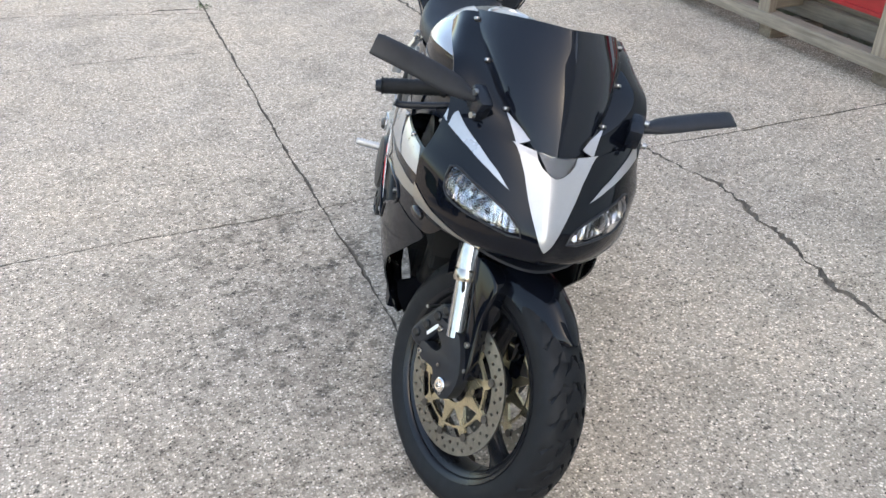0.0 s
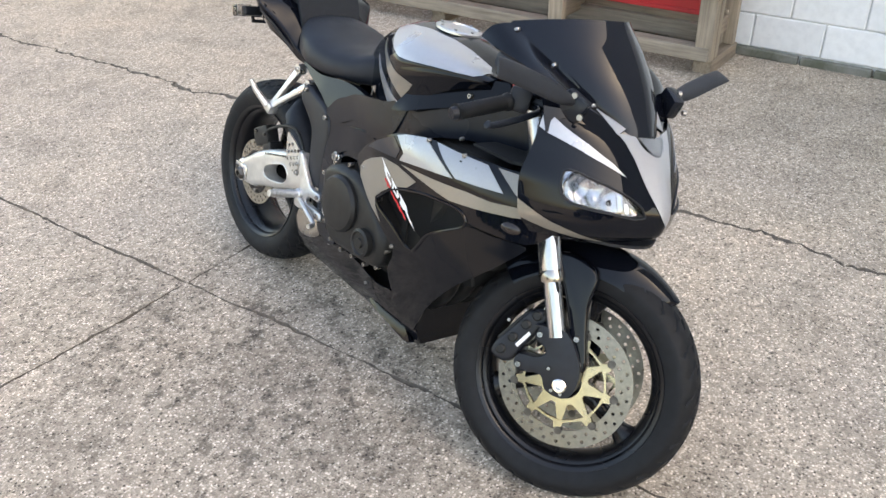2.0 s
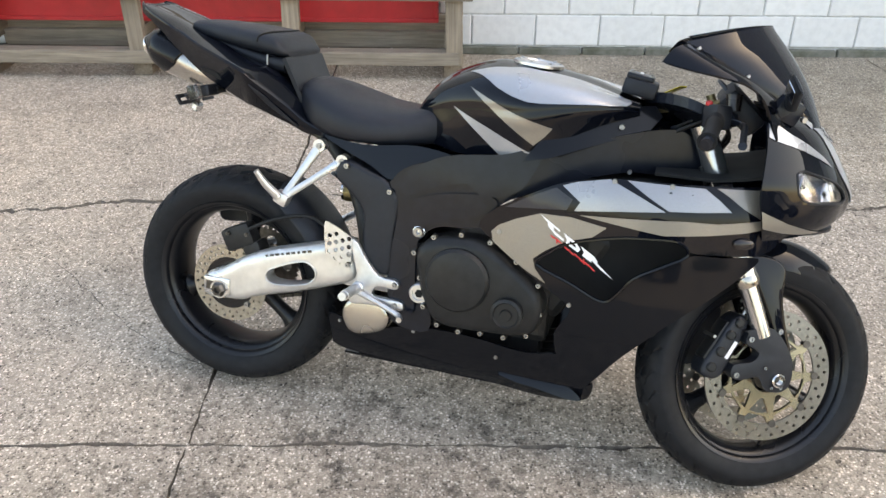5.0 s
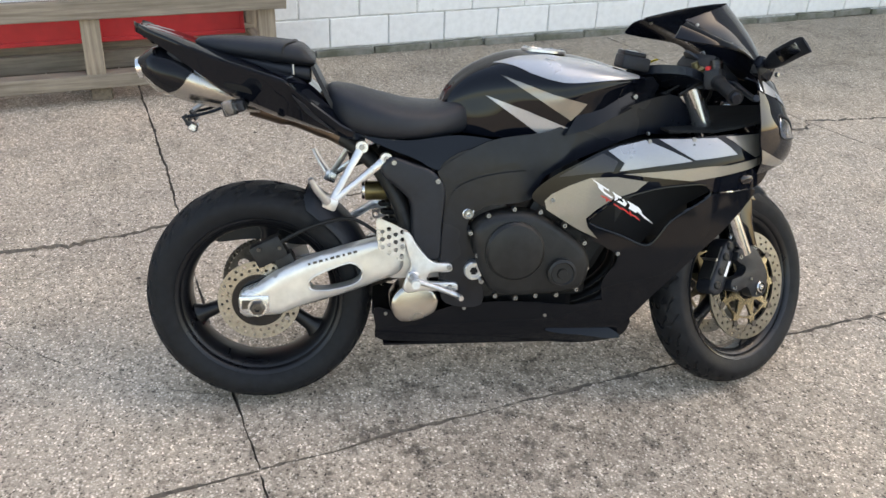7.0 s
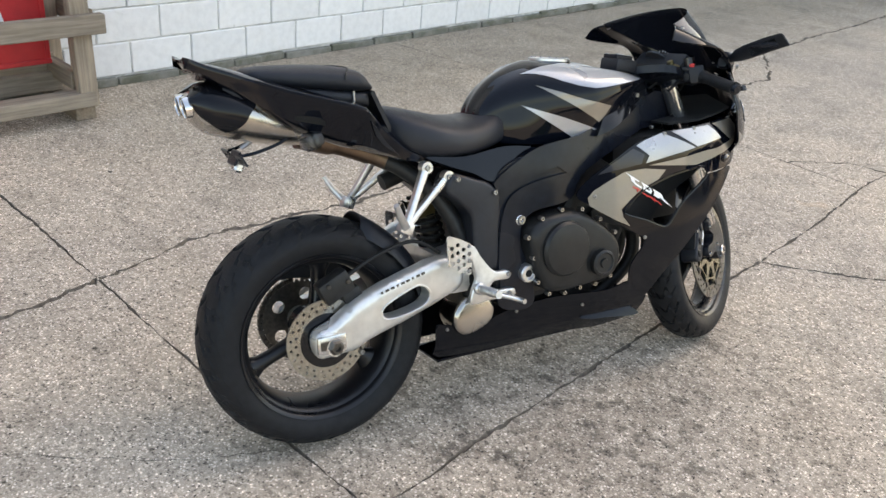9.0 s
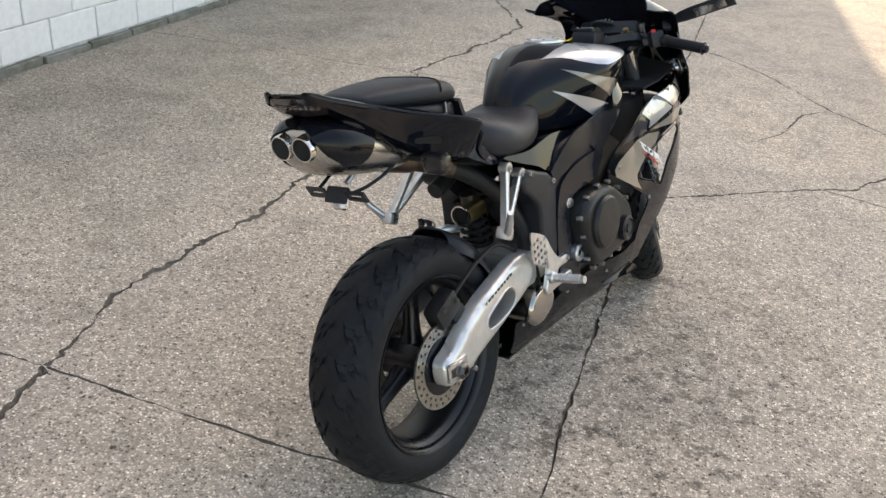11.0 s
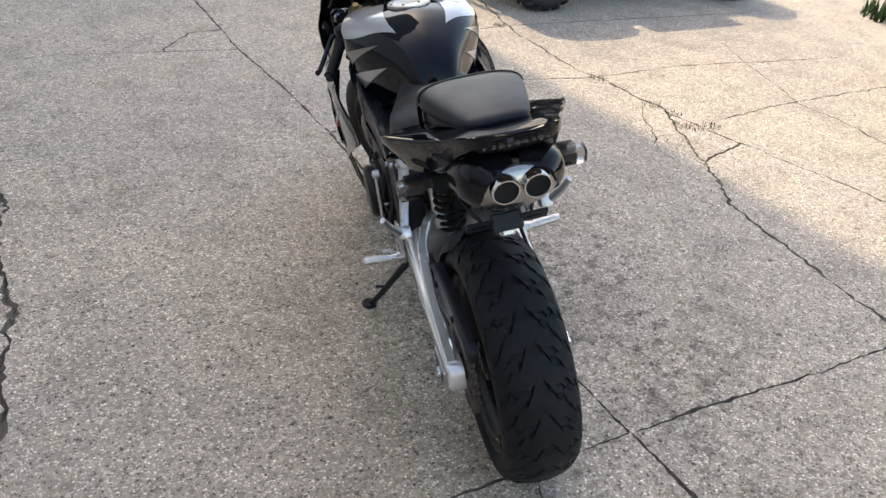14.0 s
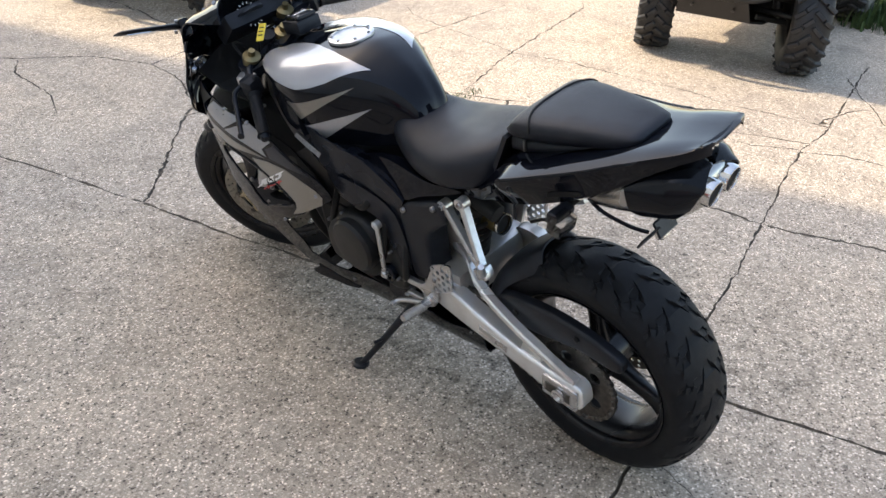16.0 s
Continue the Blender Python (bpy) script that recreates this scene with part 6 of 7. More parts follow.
part("warning_sticker", box((0.09, 0.001, 0.020), Matrix.Translation((0.225, 0.1568, 0.338)) @ Matrix.Rotation(radians(-13), 4, "Y")), M_CAST, swing, "pale blank sticker")
guard_pts = curve([(0.225, 0.452), (0.11, 0.474), (0.0, 0.471), (-0.098, 0.446), (-0.116, 0.425), (-0.100, 0.402), (0.0, 0.408), (0.126, 0.388), (0.20, 0.400)], 4)
part("chain_guard", soft_plate(guard_pts, 0.094, 0.120, round_by=0.010, step=0.014), M_PLASTIC, swing, "black plastic chain guard", smooth=True)
for bx, bz in ((0.175, 0.424), (0.0, 0.446)):
    part("guard_clip", solid([(0.008, 0.118), (0.008, 0.124), (0.005, 0.126)], 12), M_CABLE, swing, smooth=True, matrix=Matrix.Translation((bx, 0, bz)))
part("arm_tower", soft_plate([(0.36, 0.46), (0.47, 0.45), (0.47, 0.56), (0.42, 0.585), (0.385, 0.54)], 0.045, 0.075, round_by=0.008), M_ALU, swing, "alloy swingarm tower", smooth=True)


def hugger(a, s):
    r = 0.304 + 0.008 * (1 - s * s) - 0.036 * abs(s) ** 5 + 0.007 * max(0.0, (a - 46) / 20) ** 2
    wide = lerp_table([(12, 0.100), (50, 0.097), (60, 0.086), (65, 0.062)], a)[0]
    return (RA.x + r * math.cos(radians(a)), wide * s, RA.z + r * math.sin(radians(a)))


bm = bmesh.new()
rows = [[bm.verts.new(hugger(12 + 53 * i / 24, -1 + 2 * j / 14)) for j in range(15)] for i in range(25)]
inner = [[bm.verts.new(Vector(hugger(12 + 53 * i / 24, -1 + 2 * j / 14)) - 0.005 * (Vector(hugger(12 + 53 * i / 24, 0)) - RA).normalized()) for j in range(15)] for i in range(25)]
for i in range(24):
    for j in range(14):
        bm.faces.new((rows[i][j], rows[i + 1][j], rows[i + 1][j + 1], rows[i][j + 1]))
        bm.faces.new((inner[i][j + 1], inner[i + 1][j + 1], inner[i + 1][j], inner[i][j]))
    for j in (0, 14):
        bm.faces.new((rows[i][j], rows[i + 1][j], inner[i + 1][j], inner[i][j]))
for i in (0, 24):
    for j in range(14):
        bm.faces.new((rows[i][j], rows[i][j + 1], inner[i][j + 1], inner[i][j]))
part("rear_hugger", bm, M_PLASTIC, swing, "black rear tyre hugger", smooth=True)
part("shock_body", tube([(0.40, 0.03, 0.42), (0.36, 0.03, 0.60)], 0.022, 16), M_CHAIN, bike, "dark-bodied rear shock", smooth=True)
spring = [(0.395 - 0.035 * k / 80 + 0.036 * math.cos(k * 0.5), 0.03 + 0.036 * math.sin(k * 0.5), 0.44 + 0.14 * k / 80) for k in range(81)]
part("shock_spring", tube(spring, 0.006, 8), M_HOLE, bike, smooth=True)
part("shock_reservoir", tube([(0.262, 0.06, 0.632), (0.34, 0.06, 0.655)], 0.022, 16), M_ENGINE, bike, "dark shock reservoir", smooth=True)
caliper = part("rear_caliper", joined(box((0.085, 0.045, 0.06), pose(0.050, -0.085, 0.425, 0, -25, 0), 0.010, 2), box((0.05, 0.05, 0.035), pose(0.090, -0.08, 0.398, 0, -25, 0), 0.008, 2)), M_ENGINE, bike, "dark rear brake caliper", smooth=True)
for bx, bz in ((0.026, 0.434), (0.078, 0.438)):
    bolt_at(caliper, (bx, -0.108, bz), 0.007, 0.006, mat=M_CHAIN)
part("brake_hose", tube(curve([(0.06, -0.1, 0.44), (0.16, -0.105, 0.49), (0.26, -0.11, 0.51), (0.33, -0.12, 0.47)], 5, False), 0.005, 8), M_CABLE, bike, smooth=True)
for sg in (-1, 1):
    yb, yo = sg * 0.160, sg * 0.170
    slim = [(0.386, 0.470), (0.400, 0.470), (0.420, 0.432), (0.445, 0.406), (0.498, 0.401), (0.508, 0.392), (0.498, 0.383), (0.455, 0.386), (0.440, 0.370), (0.452, 0.357), (0.500, 0.353), (0.508, 0.345), (0.500, 0.337), (0.440, 0.342), (0.410, 0.348), (0.398, 0.372), (0.402, 0.402), (0.393, 0.440)]
    hang = part("footrest_hanger", soft_plate(curve(slim if sg > 0 else [(0.386, 0.488), (0.404, 0.484), (0.425, 0.450), (0.462, 0.409), (0.502, 0.404), (0.513, 0.392), (0.503, 0.380), (0.462, 0.381), (0.448, 0.367), (0.456, 0.355), (0.516, 0.353), (0.527, 0.341), (0.518, 0.329), (0.44, 0.332), (0.400, 0.328), (0.386, 0.340), (0.396, 0.372), (0.406, 0.40), (0.396, 0.44)], 3), yb, yo + sg * 0.003, round_by=0.004), M_CAST, bike, "cast alloy footrest hanger", smooth=True)
    part("hanger_boss", solid([(0.016, sg * 0.165), (0.016, sg * 0.180), (0.012, sg * 0.184)], 18), M_CAST, hang, smooth=True, matrix=Matrix.Translation((0.412, 0, 0.372)))
    dots = [circle(0.335 + 0.0165 * i + 0.0, 0.432 + 0.02 * j + (0.010 if i % 2 else 0) - 0.004 * i, 0.0058, 10) for i in range(4) for j in range(4)]
    part("heel_plate", plate(curve([(0.320, 0.516), (0.332, 0.524), (0.388, 0.496), (0.392, 0.478), (0.390, 0.428), (0.382, 0.414), (0.332, 0.440), (0.324, 0.455)], 2), min(sg * 0.171, sg * 0.175), max(sg * 0.171, sg * 0.175), dots), M_CAST, hang, "perforated alloy heel plate")
    for bx, bz in ((0.503, 0.394), (0.506, 0.342), (0.385, 0.452), (0.383, 0.425)):
        bolt_at(hang, (bx, sg * 0.172, bz), 0.008, 0.007)
    peg = tube([(0.412, sg * 0.172, 0.372), (0.412, sg * 0.195, 0.374), (0.410, sg * 0.27, 0.381)], [0.014, 0.010, 0.010], 12)
    part("footpeg", peg, M_CAST, hang, "ribbed alloy footpeg", smooth=True)
    for k in range(8):
        part("peg_rib", solid([(0.0125, 0), (0.0125, 0.004)], 10), M_CAST, hang, matrix=Matrix.Translation((0.411, sg * (0.20 + 0.008 * k), 0.3745 + 0.0008 * k)))
    part("foot_lever", tube(curve([(0.415, sg * 0.178, 0.362), (0.46, sg * 0.182, 0.348), (0.52, sg * 0.188, 0.325), (0.53, sg * 0.21, 0.322)], 4, False), 0.007, 10), M_CAST, hang, "alloy foot lever", smooth=True)
    # passenger footrest bracket: a V of two struts
    a, b, c = Vector((0.289, sg * 0.136, 0.698)), Vector((0.348, sg * 0.136, 0.668)), Vector((0.209, sg * 0.172, 0.566))
    for p in (a, b):
        d = (c - p)
        secs = []
        for f, w in ((0, 0.010), (0.08, 0.010), (0.5, 0.0075), (1, 0.008)):
            q = p + d * f
            nrm = Vector((-d.z, 0, d.x)).normalized()
            secs.append([q + nrm * w * u + Vector((0, v, 0)) for u, v in ((1, 0.008), (0.6, 0.010), (-0.6, 0.010), (-1, 0.008), (-1, -0.008), (-0.6, -0.010), (0.6, -0.010), (1, -0.008))])
        strut = part("bracket_strut", loft(secs), M_CAST, bike, "cast alloy pillion footrest strut", smooth=True)
        part("strut_boss", solid([(0.015, sg * 0.012), (0.015, sg * -0.010)], 20), M_CAST, strut, smooth=True, matrix=Matrix.Translation(p))
        bolt_at(strut, (p.x, p.y + sg * 0.012, p.z), 0.009, 0.005)
    boss = part("peg_mount", box((0.035, 0.03, 0.03), pose(c.x, c.y, c.z, 0, 25, 0), 0.006, 2), M_CAST, bike, "pillion peg mount", smooth=True)
    part("pillion_peg", tube([(c.x - 0.006, c.y + sg * 0.012, c.z + 0.005), (c.x - 0.03, c.y + sg * 0.035, c.z + 0.04), (c.x - 0.045, c.y + sg * 0.048, c.z + 0.07)], [0.011, 0.009, 0.007], 10), M_CAST, boss, "folded alloy pillion peg", smooth=True)
stand = part("side_stand", tube(curve([(0.52, 0.13, 0.29), (0.56, 0.175, 0.22), (0.625, 0.235, 0.115), (0.655, 0.268, 0.068)], 4, False), [0.013, 0.012, 0.012, 0.011, 0.011, 0.010, 0.010, 0.010, 0.009, 0.009, 0.009, 0.009, 0.009], 12), M_PLASTIC, bike, "black side stand, down", smooth=True)
part("stand_foot", solid([(0.022, -0.004), (0.024, 0.0), (0.024, 0.006), (0.018, 0.009)], 16), M_PLASTIC, stand, matrix=Matrix.Translation((0.658, 0.272, 0.0665)) @ Matrix.Rotation(radians(13), 4, "X") @ Matrix.Rotation(radians(90), 4, "X"))
part("stand_tang", tube([(0.60, 0.21, 0.155), (0.605, 0.245, 0.16)], 0.005, 8), M_PLASTIC, stand)
link = part("gear_linkage", tube([(0.560, 0.186, 0.548), (0.566, 0.188, 0.388)], 0.006, 8), M_CAST, bike, "thin alloy gear linkage with ball joints", smooth=True)
for lx, lz in ((0.560, 0.548), (0.566, 0.388)):
    part("ball_joint", solid([(0.012, 0.178), (0.012, 0.192), (0.007, 0.196)], 14), M_CAST, link, smooth=True, matrix=Matrix.Translation((lx, 0, lz)))

# ---- fairing ----
# the same silver paint, darkened in colour for weaker reflections on the flanks
M_SILVER_SIDE = paint("darkened_silver_paint", (0.29, 0.295, 0.31), 0.5, 0.34, 0.15)
SIDE_X = [(0.30, 0.150), (0.50, 0.180), (0.70, 0.205), (0.82, 0.232), (0.92, 0.240), (1.05, 0.243), (1.14, 0.234), (1.22, 0.215), (1.29, 0.190), (1.34, 0.160), (1.40, 0.11)]
SIDE_Z = [(0.12, 0.30), (0.15, 0.46), (0.18, 0.58), (0.22, 0.68), (0.30, 0.80), (0.40, 0.93), (0.48, 0.985), (0.56, 1.0), (0.66, 1.0), (0.70, 0.975), (0.735, 0.90)]


def flank(sg, grow=0.0):
    def P(x, z):
        return (x, sg * (lerp_table(SIDE_X, x)[0] * lerp_table(SIDE_Z, z)[0] + grow), z)
    return P


UPPER = curve([(0.704, 0.588), (0.744, 0.628), (0.81, 0.668), (0.881, 0.703), (0.95, 0.718), (1.0, 0.724), (1.114, 0.727), (1.22, 0.730), (1.30, 0.733), (1.335, 0.70), (1.345, 0.655), (1.318, 0.612), (1.288, 0.594), (1.22, 0.590), (1.155, 0.592), (1.133, 0.612), (1.08, 0.614), (1.002, 0.605), (0.91, 0.580), (0.866, 0.550), (0.842, 0.522), (0.800, 0.512), (0.762, 0.540), (0.715, 0.566)], 3)
LOWER = curve([(0.805, 0.508), (0.845, 0.515), (0.92, 0.486), (0.976, 0.459), (1.002, 0.459), (1.022, 0.482), (1.050, 0.520), (1.100, 0.551), (1.155, 0.584), (1.22, 0.585), (1.290, 0.588), (1.270, 0.555), (1.205, 0.490), (1.139, 0.430), (1.050, 0.330), (0.985, 0.235), (0.955, 0.205), (0.925, 0.225), (0.905, 0.29), (0.895, 0.36), (0.925, 0.425), (0.859, 0.472)], 3)
SCOOP = curve([(0.842, 0.519), (0.866, 0.548), (0.91, 0.577), (1.002, 0.603), (1.08, 0.612), (1.133, 0.610), (1.150, 0.584), (1.100, 0.553), (1.050, 0.522), (1.022, 0.483), (1.002, 0.461), (0.976, 0.462), (0.92, 0.488)], 3)
BELLY = curve([(0.333, 0.168), (0.318, 0.215), (0.316, 0.270), (0.36, 0.262), (0.437, 0.250), (0.511, 0.276), (0.585, 0.288), (0.68, 0.292), (0.834, 0.286), (0.90, 0.30), (0.930, 0.25), (0.955, 0.205), (0.990, 0.235), (0.985, 0.19), (0.96, 0.165), (0.88, 0.148), (0.79, 0.156), (0.72, 0.164), (0.64, 0.157), (0.5, 0.158)], 3)
SHOULDER = curve([(0.765, 0.206), (0.83, 0.222), (0.90, 0.222), (0.948, 0.203), (0.968, 0.184), (0.93, 0.182), (0.86, 0.192), (0.81, 0.196)], 3)
GRAPHICS = [
    ("silver_graphic", M_SILVER_SIDE, [(0.880, 0.698), (0.91, 0.709), (0.975, 0.722), (1.035, 0.698), (1.094, 0.671), (1.00, 0.660), (0.910, 0.648), (0.921, 0.668), (0.90, 0.684)]),
    ("silver_graphic", M_SILVER_SIDE, [(1.010, 0.724), (1.09, 0.724), (1.164, 0.724), (1.195, 0.704), (1.222, 0.682), (1.16, 0.677), (1.101, 0.673), (1.055, 0.698)]),
    ("grey_brown_graphic", M_TAUPE, [(1.188, 0.726), (1.300, 0.728), (1.335, 0.705), (1.338, 0.690), (1.280, 0.671), (1.245, 0.690), (1.213, 0.712)]),
    ("grey_brown_graphic", M_TAUPE, [(0.920, 0.641), (1.00, 0.646), (1.135, 0.656), (1.20, 0.656), (1.279, 0.667), (1.338, 0.688), (1.334, 0.662), (1.256, 0.641), (1.18, 0.630), (1.097, 0.621), (0.987, 0.633)]),
    ("grey_brown_graphic", M_TAUPE, [(0.733, 0.572), (0.750, 0.590), (0.79, 0.612), (0.840, 0.632), (0.905, 0.634), (0.982, 0.622), (0.955, 0.598), (0.90, 0.580), (0.858, 0.552), (0.834, 0.530), (0.840, 0.508), (0.866, 0.478), (0.82, 0.500), (0.776, 0.526), (0.738, 0.550)]),
    ("dark_grey_graphic", M_GREY, [(0.760, 0.632), (0.81, 0.664), (0.868, 0.692), (0.905, 0.672), (0.895, 0.648), (0.82, 0.640)]),
]
for sg in (-1, 1):
    side = part("upper_fairing", sheet(UPPER, flank(sg), 0.022, 0.004), M_BLACK, bike, "gloss black upper fairing with silver and grey-brown graphics", smooth=True)
    part("lower_fairing", sheet(LOWER, flank(sg), 0.022, 0.004), M_SATIN, bike, "satin black lower fairing", smooth=True)
    for nm, mt, poly in GRAPHICS:
        part(nm, sheet(poly, flank(sg, 0.0016), 0.022, 0.001), mt, side, smooth=True)
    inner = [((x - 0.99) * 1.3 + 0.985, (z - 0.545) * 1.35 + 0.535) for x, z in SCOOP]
    # liner coloured near-black to stand for the shade inside the scoop
    part("scoop_liner", sheet(inner, lambda x, z, sg=sg: (x, sg * (0.135 + 0.05 * abs(0.98 - x) / 0.2 * 0.5), z), 0.03, 0.004), M_HOLE, side, "air scoop liner blackened to stand for shade", smooth=True)
    lip = [flank(sg, 0.001)(x, z) for x, z in SCOOP]
    part("scoop_lip", tube(lip + lip[:1], 0.0035, 6), M_BLACK, side, smooth=True)
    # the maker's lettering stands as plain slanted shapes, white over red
    def slant(u, v):
        """A place in the lettering: u along its line, v across it."""
        return (0.846 + 0.128 * u + 0.016 * v, 0.628 - 0.072 * u - 0.030 * v)
    marks = [[(-0.03, 0.0), (0.10, 0.02), (0.30, 0.10), (0.28, 0.30), (0.16, 0.28), (0.14, 0.62), (0.30, 0.70), (0.27, 0.96), (0.12, 0.90), (0.03, 0.62), (0.06, 0.26)],
             [(0.36, 0.10), (0.58, 0.16), (0.62, 0.52), (0.52, 0.98), (0.31, 0.96), (0.38, 0.52)],
             [(0.66, 0.16), (0.90, 0.20), (0.93, 0.46), (0.90, 0.66), (1.12, 1.14), (0.92, 1.04), (0.80, 0.76), (0.75, 1.0), (0.60, 0.97), (0.68, 0.52)]]
    for shape in marks:
        part("white_mark", sheet([slant(u, v) for u, v in shape], flank(sg, 0.0034), 0.012, 0.001), M_WHITE_DECAL, side, "slanted white lettering shape")
    part("dark_slot", sheet([slant(u, v) for u, v in ((0.44, 0.40), (0.54, 0.42), (0.52, 0.66), (0.42, 0.64))], flank(sg, 0.0042), 0.012, 0.001), M_BLACK, side, "dark slot in the lettering")
    for k, (u0, v0, u1, v1) in enumerate(((0.0, 1.30, 0.20, 1.28), (0.13, 1.16, 0.08, 1.62), (0.24, 1.40, 0.40, 1.52), (0.42, 1.34, 0.56, 1.56), (0.60, 1.20, 0.56, 1.70), (0.60, 1.42, 0.76, 1.60))):
        part("red_mark", tube([flank(sg, 0.0026)(*slant(u0 + (u1 - u0) * f, v0 + (v1 - v0) * f + 0.05 * math.sin(f * 9))) for f in (0, 0.25, 0.5, 0.75, 1)], [0.0012, 0.0020, 0.0016, 0.0020, 0.0010], 6), M_RED_DECAL, side, "thin red script stroke")
    for bx, bz in ((0.922, 0.437), (0.752, 0.574), (0.985, 0.719), (1.10, 0.722)):
        p = flank(sg)(bx, bz)
        bolt_at(side, p, 0.007, 0.005)
    ind = flank(sg, 0.001)(1.255, 0.618)
    part("front_indicator", solid([(0.026, sg * -0.004), (0.026, sg * 0.003), (0.02, sg * 0.006), (0.008, sg * 0.008)], 22), M_SMOKELENS, side, "small smoked oval indicator", smooth=True, matrix=Matrix.Translation(ind) @ Matrix.Rotation(radians(-sg * 22), 4, "Z") @ Matrix.Diagonal((0.86, 1, 0.46, 1)))
    belly = part("belly_pan", sheet(BELLY, flank(sg), 0.022, 0.004), M_SATIN, bike, "satin black belly pan half", smooth=True)
    part("pan_shoulder", sheet(SHOULDER, lambda x, z, sg=sg: (x, flank(sg)(x, z)[1] + sg * (0.012 - 0.9 * (z - 0.196)), z), 0.012, 0.02), M_BLACK, belly, "glossy shoulder swept out of the pan", smooth=True)
    for bx, bz in ((0.345, 0.255), (0.548, 0.272), (0.760, 0.252)):
        p = flank(sg)(bx, bz)
        bolt_at(belly, p, 0.006, 0.005)
part("belly_floor", sheet([(0.34, -0.065), (0.92, -0.085), (0.92, 0.085), (0.34, 0.065)], lambda x, y: (x, y, 0.150 + 0.02 * max(0, x - 0.9)), 0.05, 0.006), M_BLACK, bike, "black belly pan floor")

part("pan_front", sheet([(-0.118, 0.166), (0.118, 0.166), (0.140, 0.205), (0.150, 0.245), (0.10, 0.262), (-0.10, 0.262), (-0.150, 0.245), (-0.140, 0.205)], lambda y, z: (0.962 - 0.25 * (z - 0.166), y, z), 0.03, 0.008, core=(0.5, 0, 0.2)), M_SATIN, bike, "black front end of the belly pan")
# filler box added inside the fairing, its black standing for shade
part("inner_duct", box((0.26, 0.27, 0.26), pose(1.015, 0, 0.575), 0.03, 2), M_HOLE, bike, "added black box standing for the shade inside the fairing", smooth=True)

# ---- nose, lamps, screen ----
NOSE_C = [(-0.05, 1.385, 0.842), (0.0, 1.393, 0.834), (0.35, 1.434, 0.768), (0.70, 1.462, 0.700), (0.90, 1.458, 0.661), (1.0, 1.442, 0.646)]
NOSE_S = [(-0.05, 1.255, 0.192, 0.868), (0.0, 1.260, 0.196, 0.860), (0.25, 1.268, 0.212, 0.800), (0.5, 1.268, 0.230, 0.738), (0.75, 1.280, 0.226, 0.674), (1.0, 1.290, 0.190, 0.626)]


def nose(u, v):
    cx, cz = lerp_table(NOSE_C, v)
    sx, sy, sz = lerp_table(NOSE_S, v)
    t = abs(u)
    mx, my, mz = cx - 0.022, sy * 0.66, cz * 0.62 + sz * 0.38
    x = (1 - t) ** 2 * cx + 2 * t * (1 - t) * mx + t * t * sx
    y = 2 * t * (1 - t) * my + t * t * sy
    z = (1 - t) ** 2 * cz + 2 * t * (1 - t) * mz + t * t * sz
    ridge = lerp_table([(0.0, 0.0), (0.3, 0.006), (0.7, 0.010), (0.95, 0.004), (1.0, 0.0)], v)[0]
    x += ridge * math.exp(-(y / 0.026) ** 2)
    return (x, math.copysign(y, u) if u else 0.0, z)


LAMP = [(0.748, 0.368), (0.715, 0.348), (0.665, 0.345), (0.60, 0.368), (0.52, 0.392), (0.42, 0.424), (0.34, 0.460), (0.27, 0.498), (0.215, 0.545), (0.178, 0.592), (0.155, 0.676), (0.235, 0.690), (0.32, 0.670), (0.40, 0.652), (0.50, 0.640), (0.58, 0.632), (0.655, 0.615), (0.715, 0.585), (0.742, 0.54), (0.748, 0.45)]
MIR = [(-u, v) for u, v in LAMP][::-1]
cowl = part("nose_cowl", sheet([(-1, -0.05), (-0.5, -0.05), (0, -0.02), (0.5, -0.05), (1, -0.05), (1, 0.3), (1, 0.6), (1, 1.0), (0.5, 1.0), (0, 1.0), (-0.5, 1.0), (-1, 1.0), (-1, 0.6), (-1, 0.3)], nose, 0.045, 0.004, [LAMP, MIR], core=(1.15, 0, 0.75)), M_BLACK, bike, "gloss black nose cowl with a silver V flash", smooth=True)
arm_out = [(0.365, -0.048), (0.325, -0.02), (0.285, 0.035), (0.218, 0.17), (0.175, 0.295), (0.135, 0.403), (0.080, 0.56), (0.035, 0.69)]
arm_in = [(0.165, -0.048), (0.146, 0.015), (0.104, 0.073), (0.04, 0.115)]
V = [(-u, v) for u, v in arm_out] + [(0, 0.755)] + arm_out[::-1] + arm_in + [(0, 0.124)] + [(-u, v) for u, v in arm_in[::-1]]
part("silver_flash", sheet(V, nose, 0.035, 0.001, lift=0.0022, core=(1.15, 0, 0.75)), M_SILVER, cowl, "silver painted V flash", smooth=True)
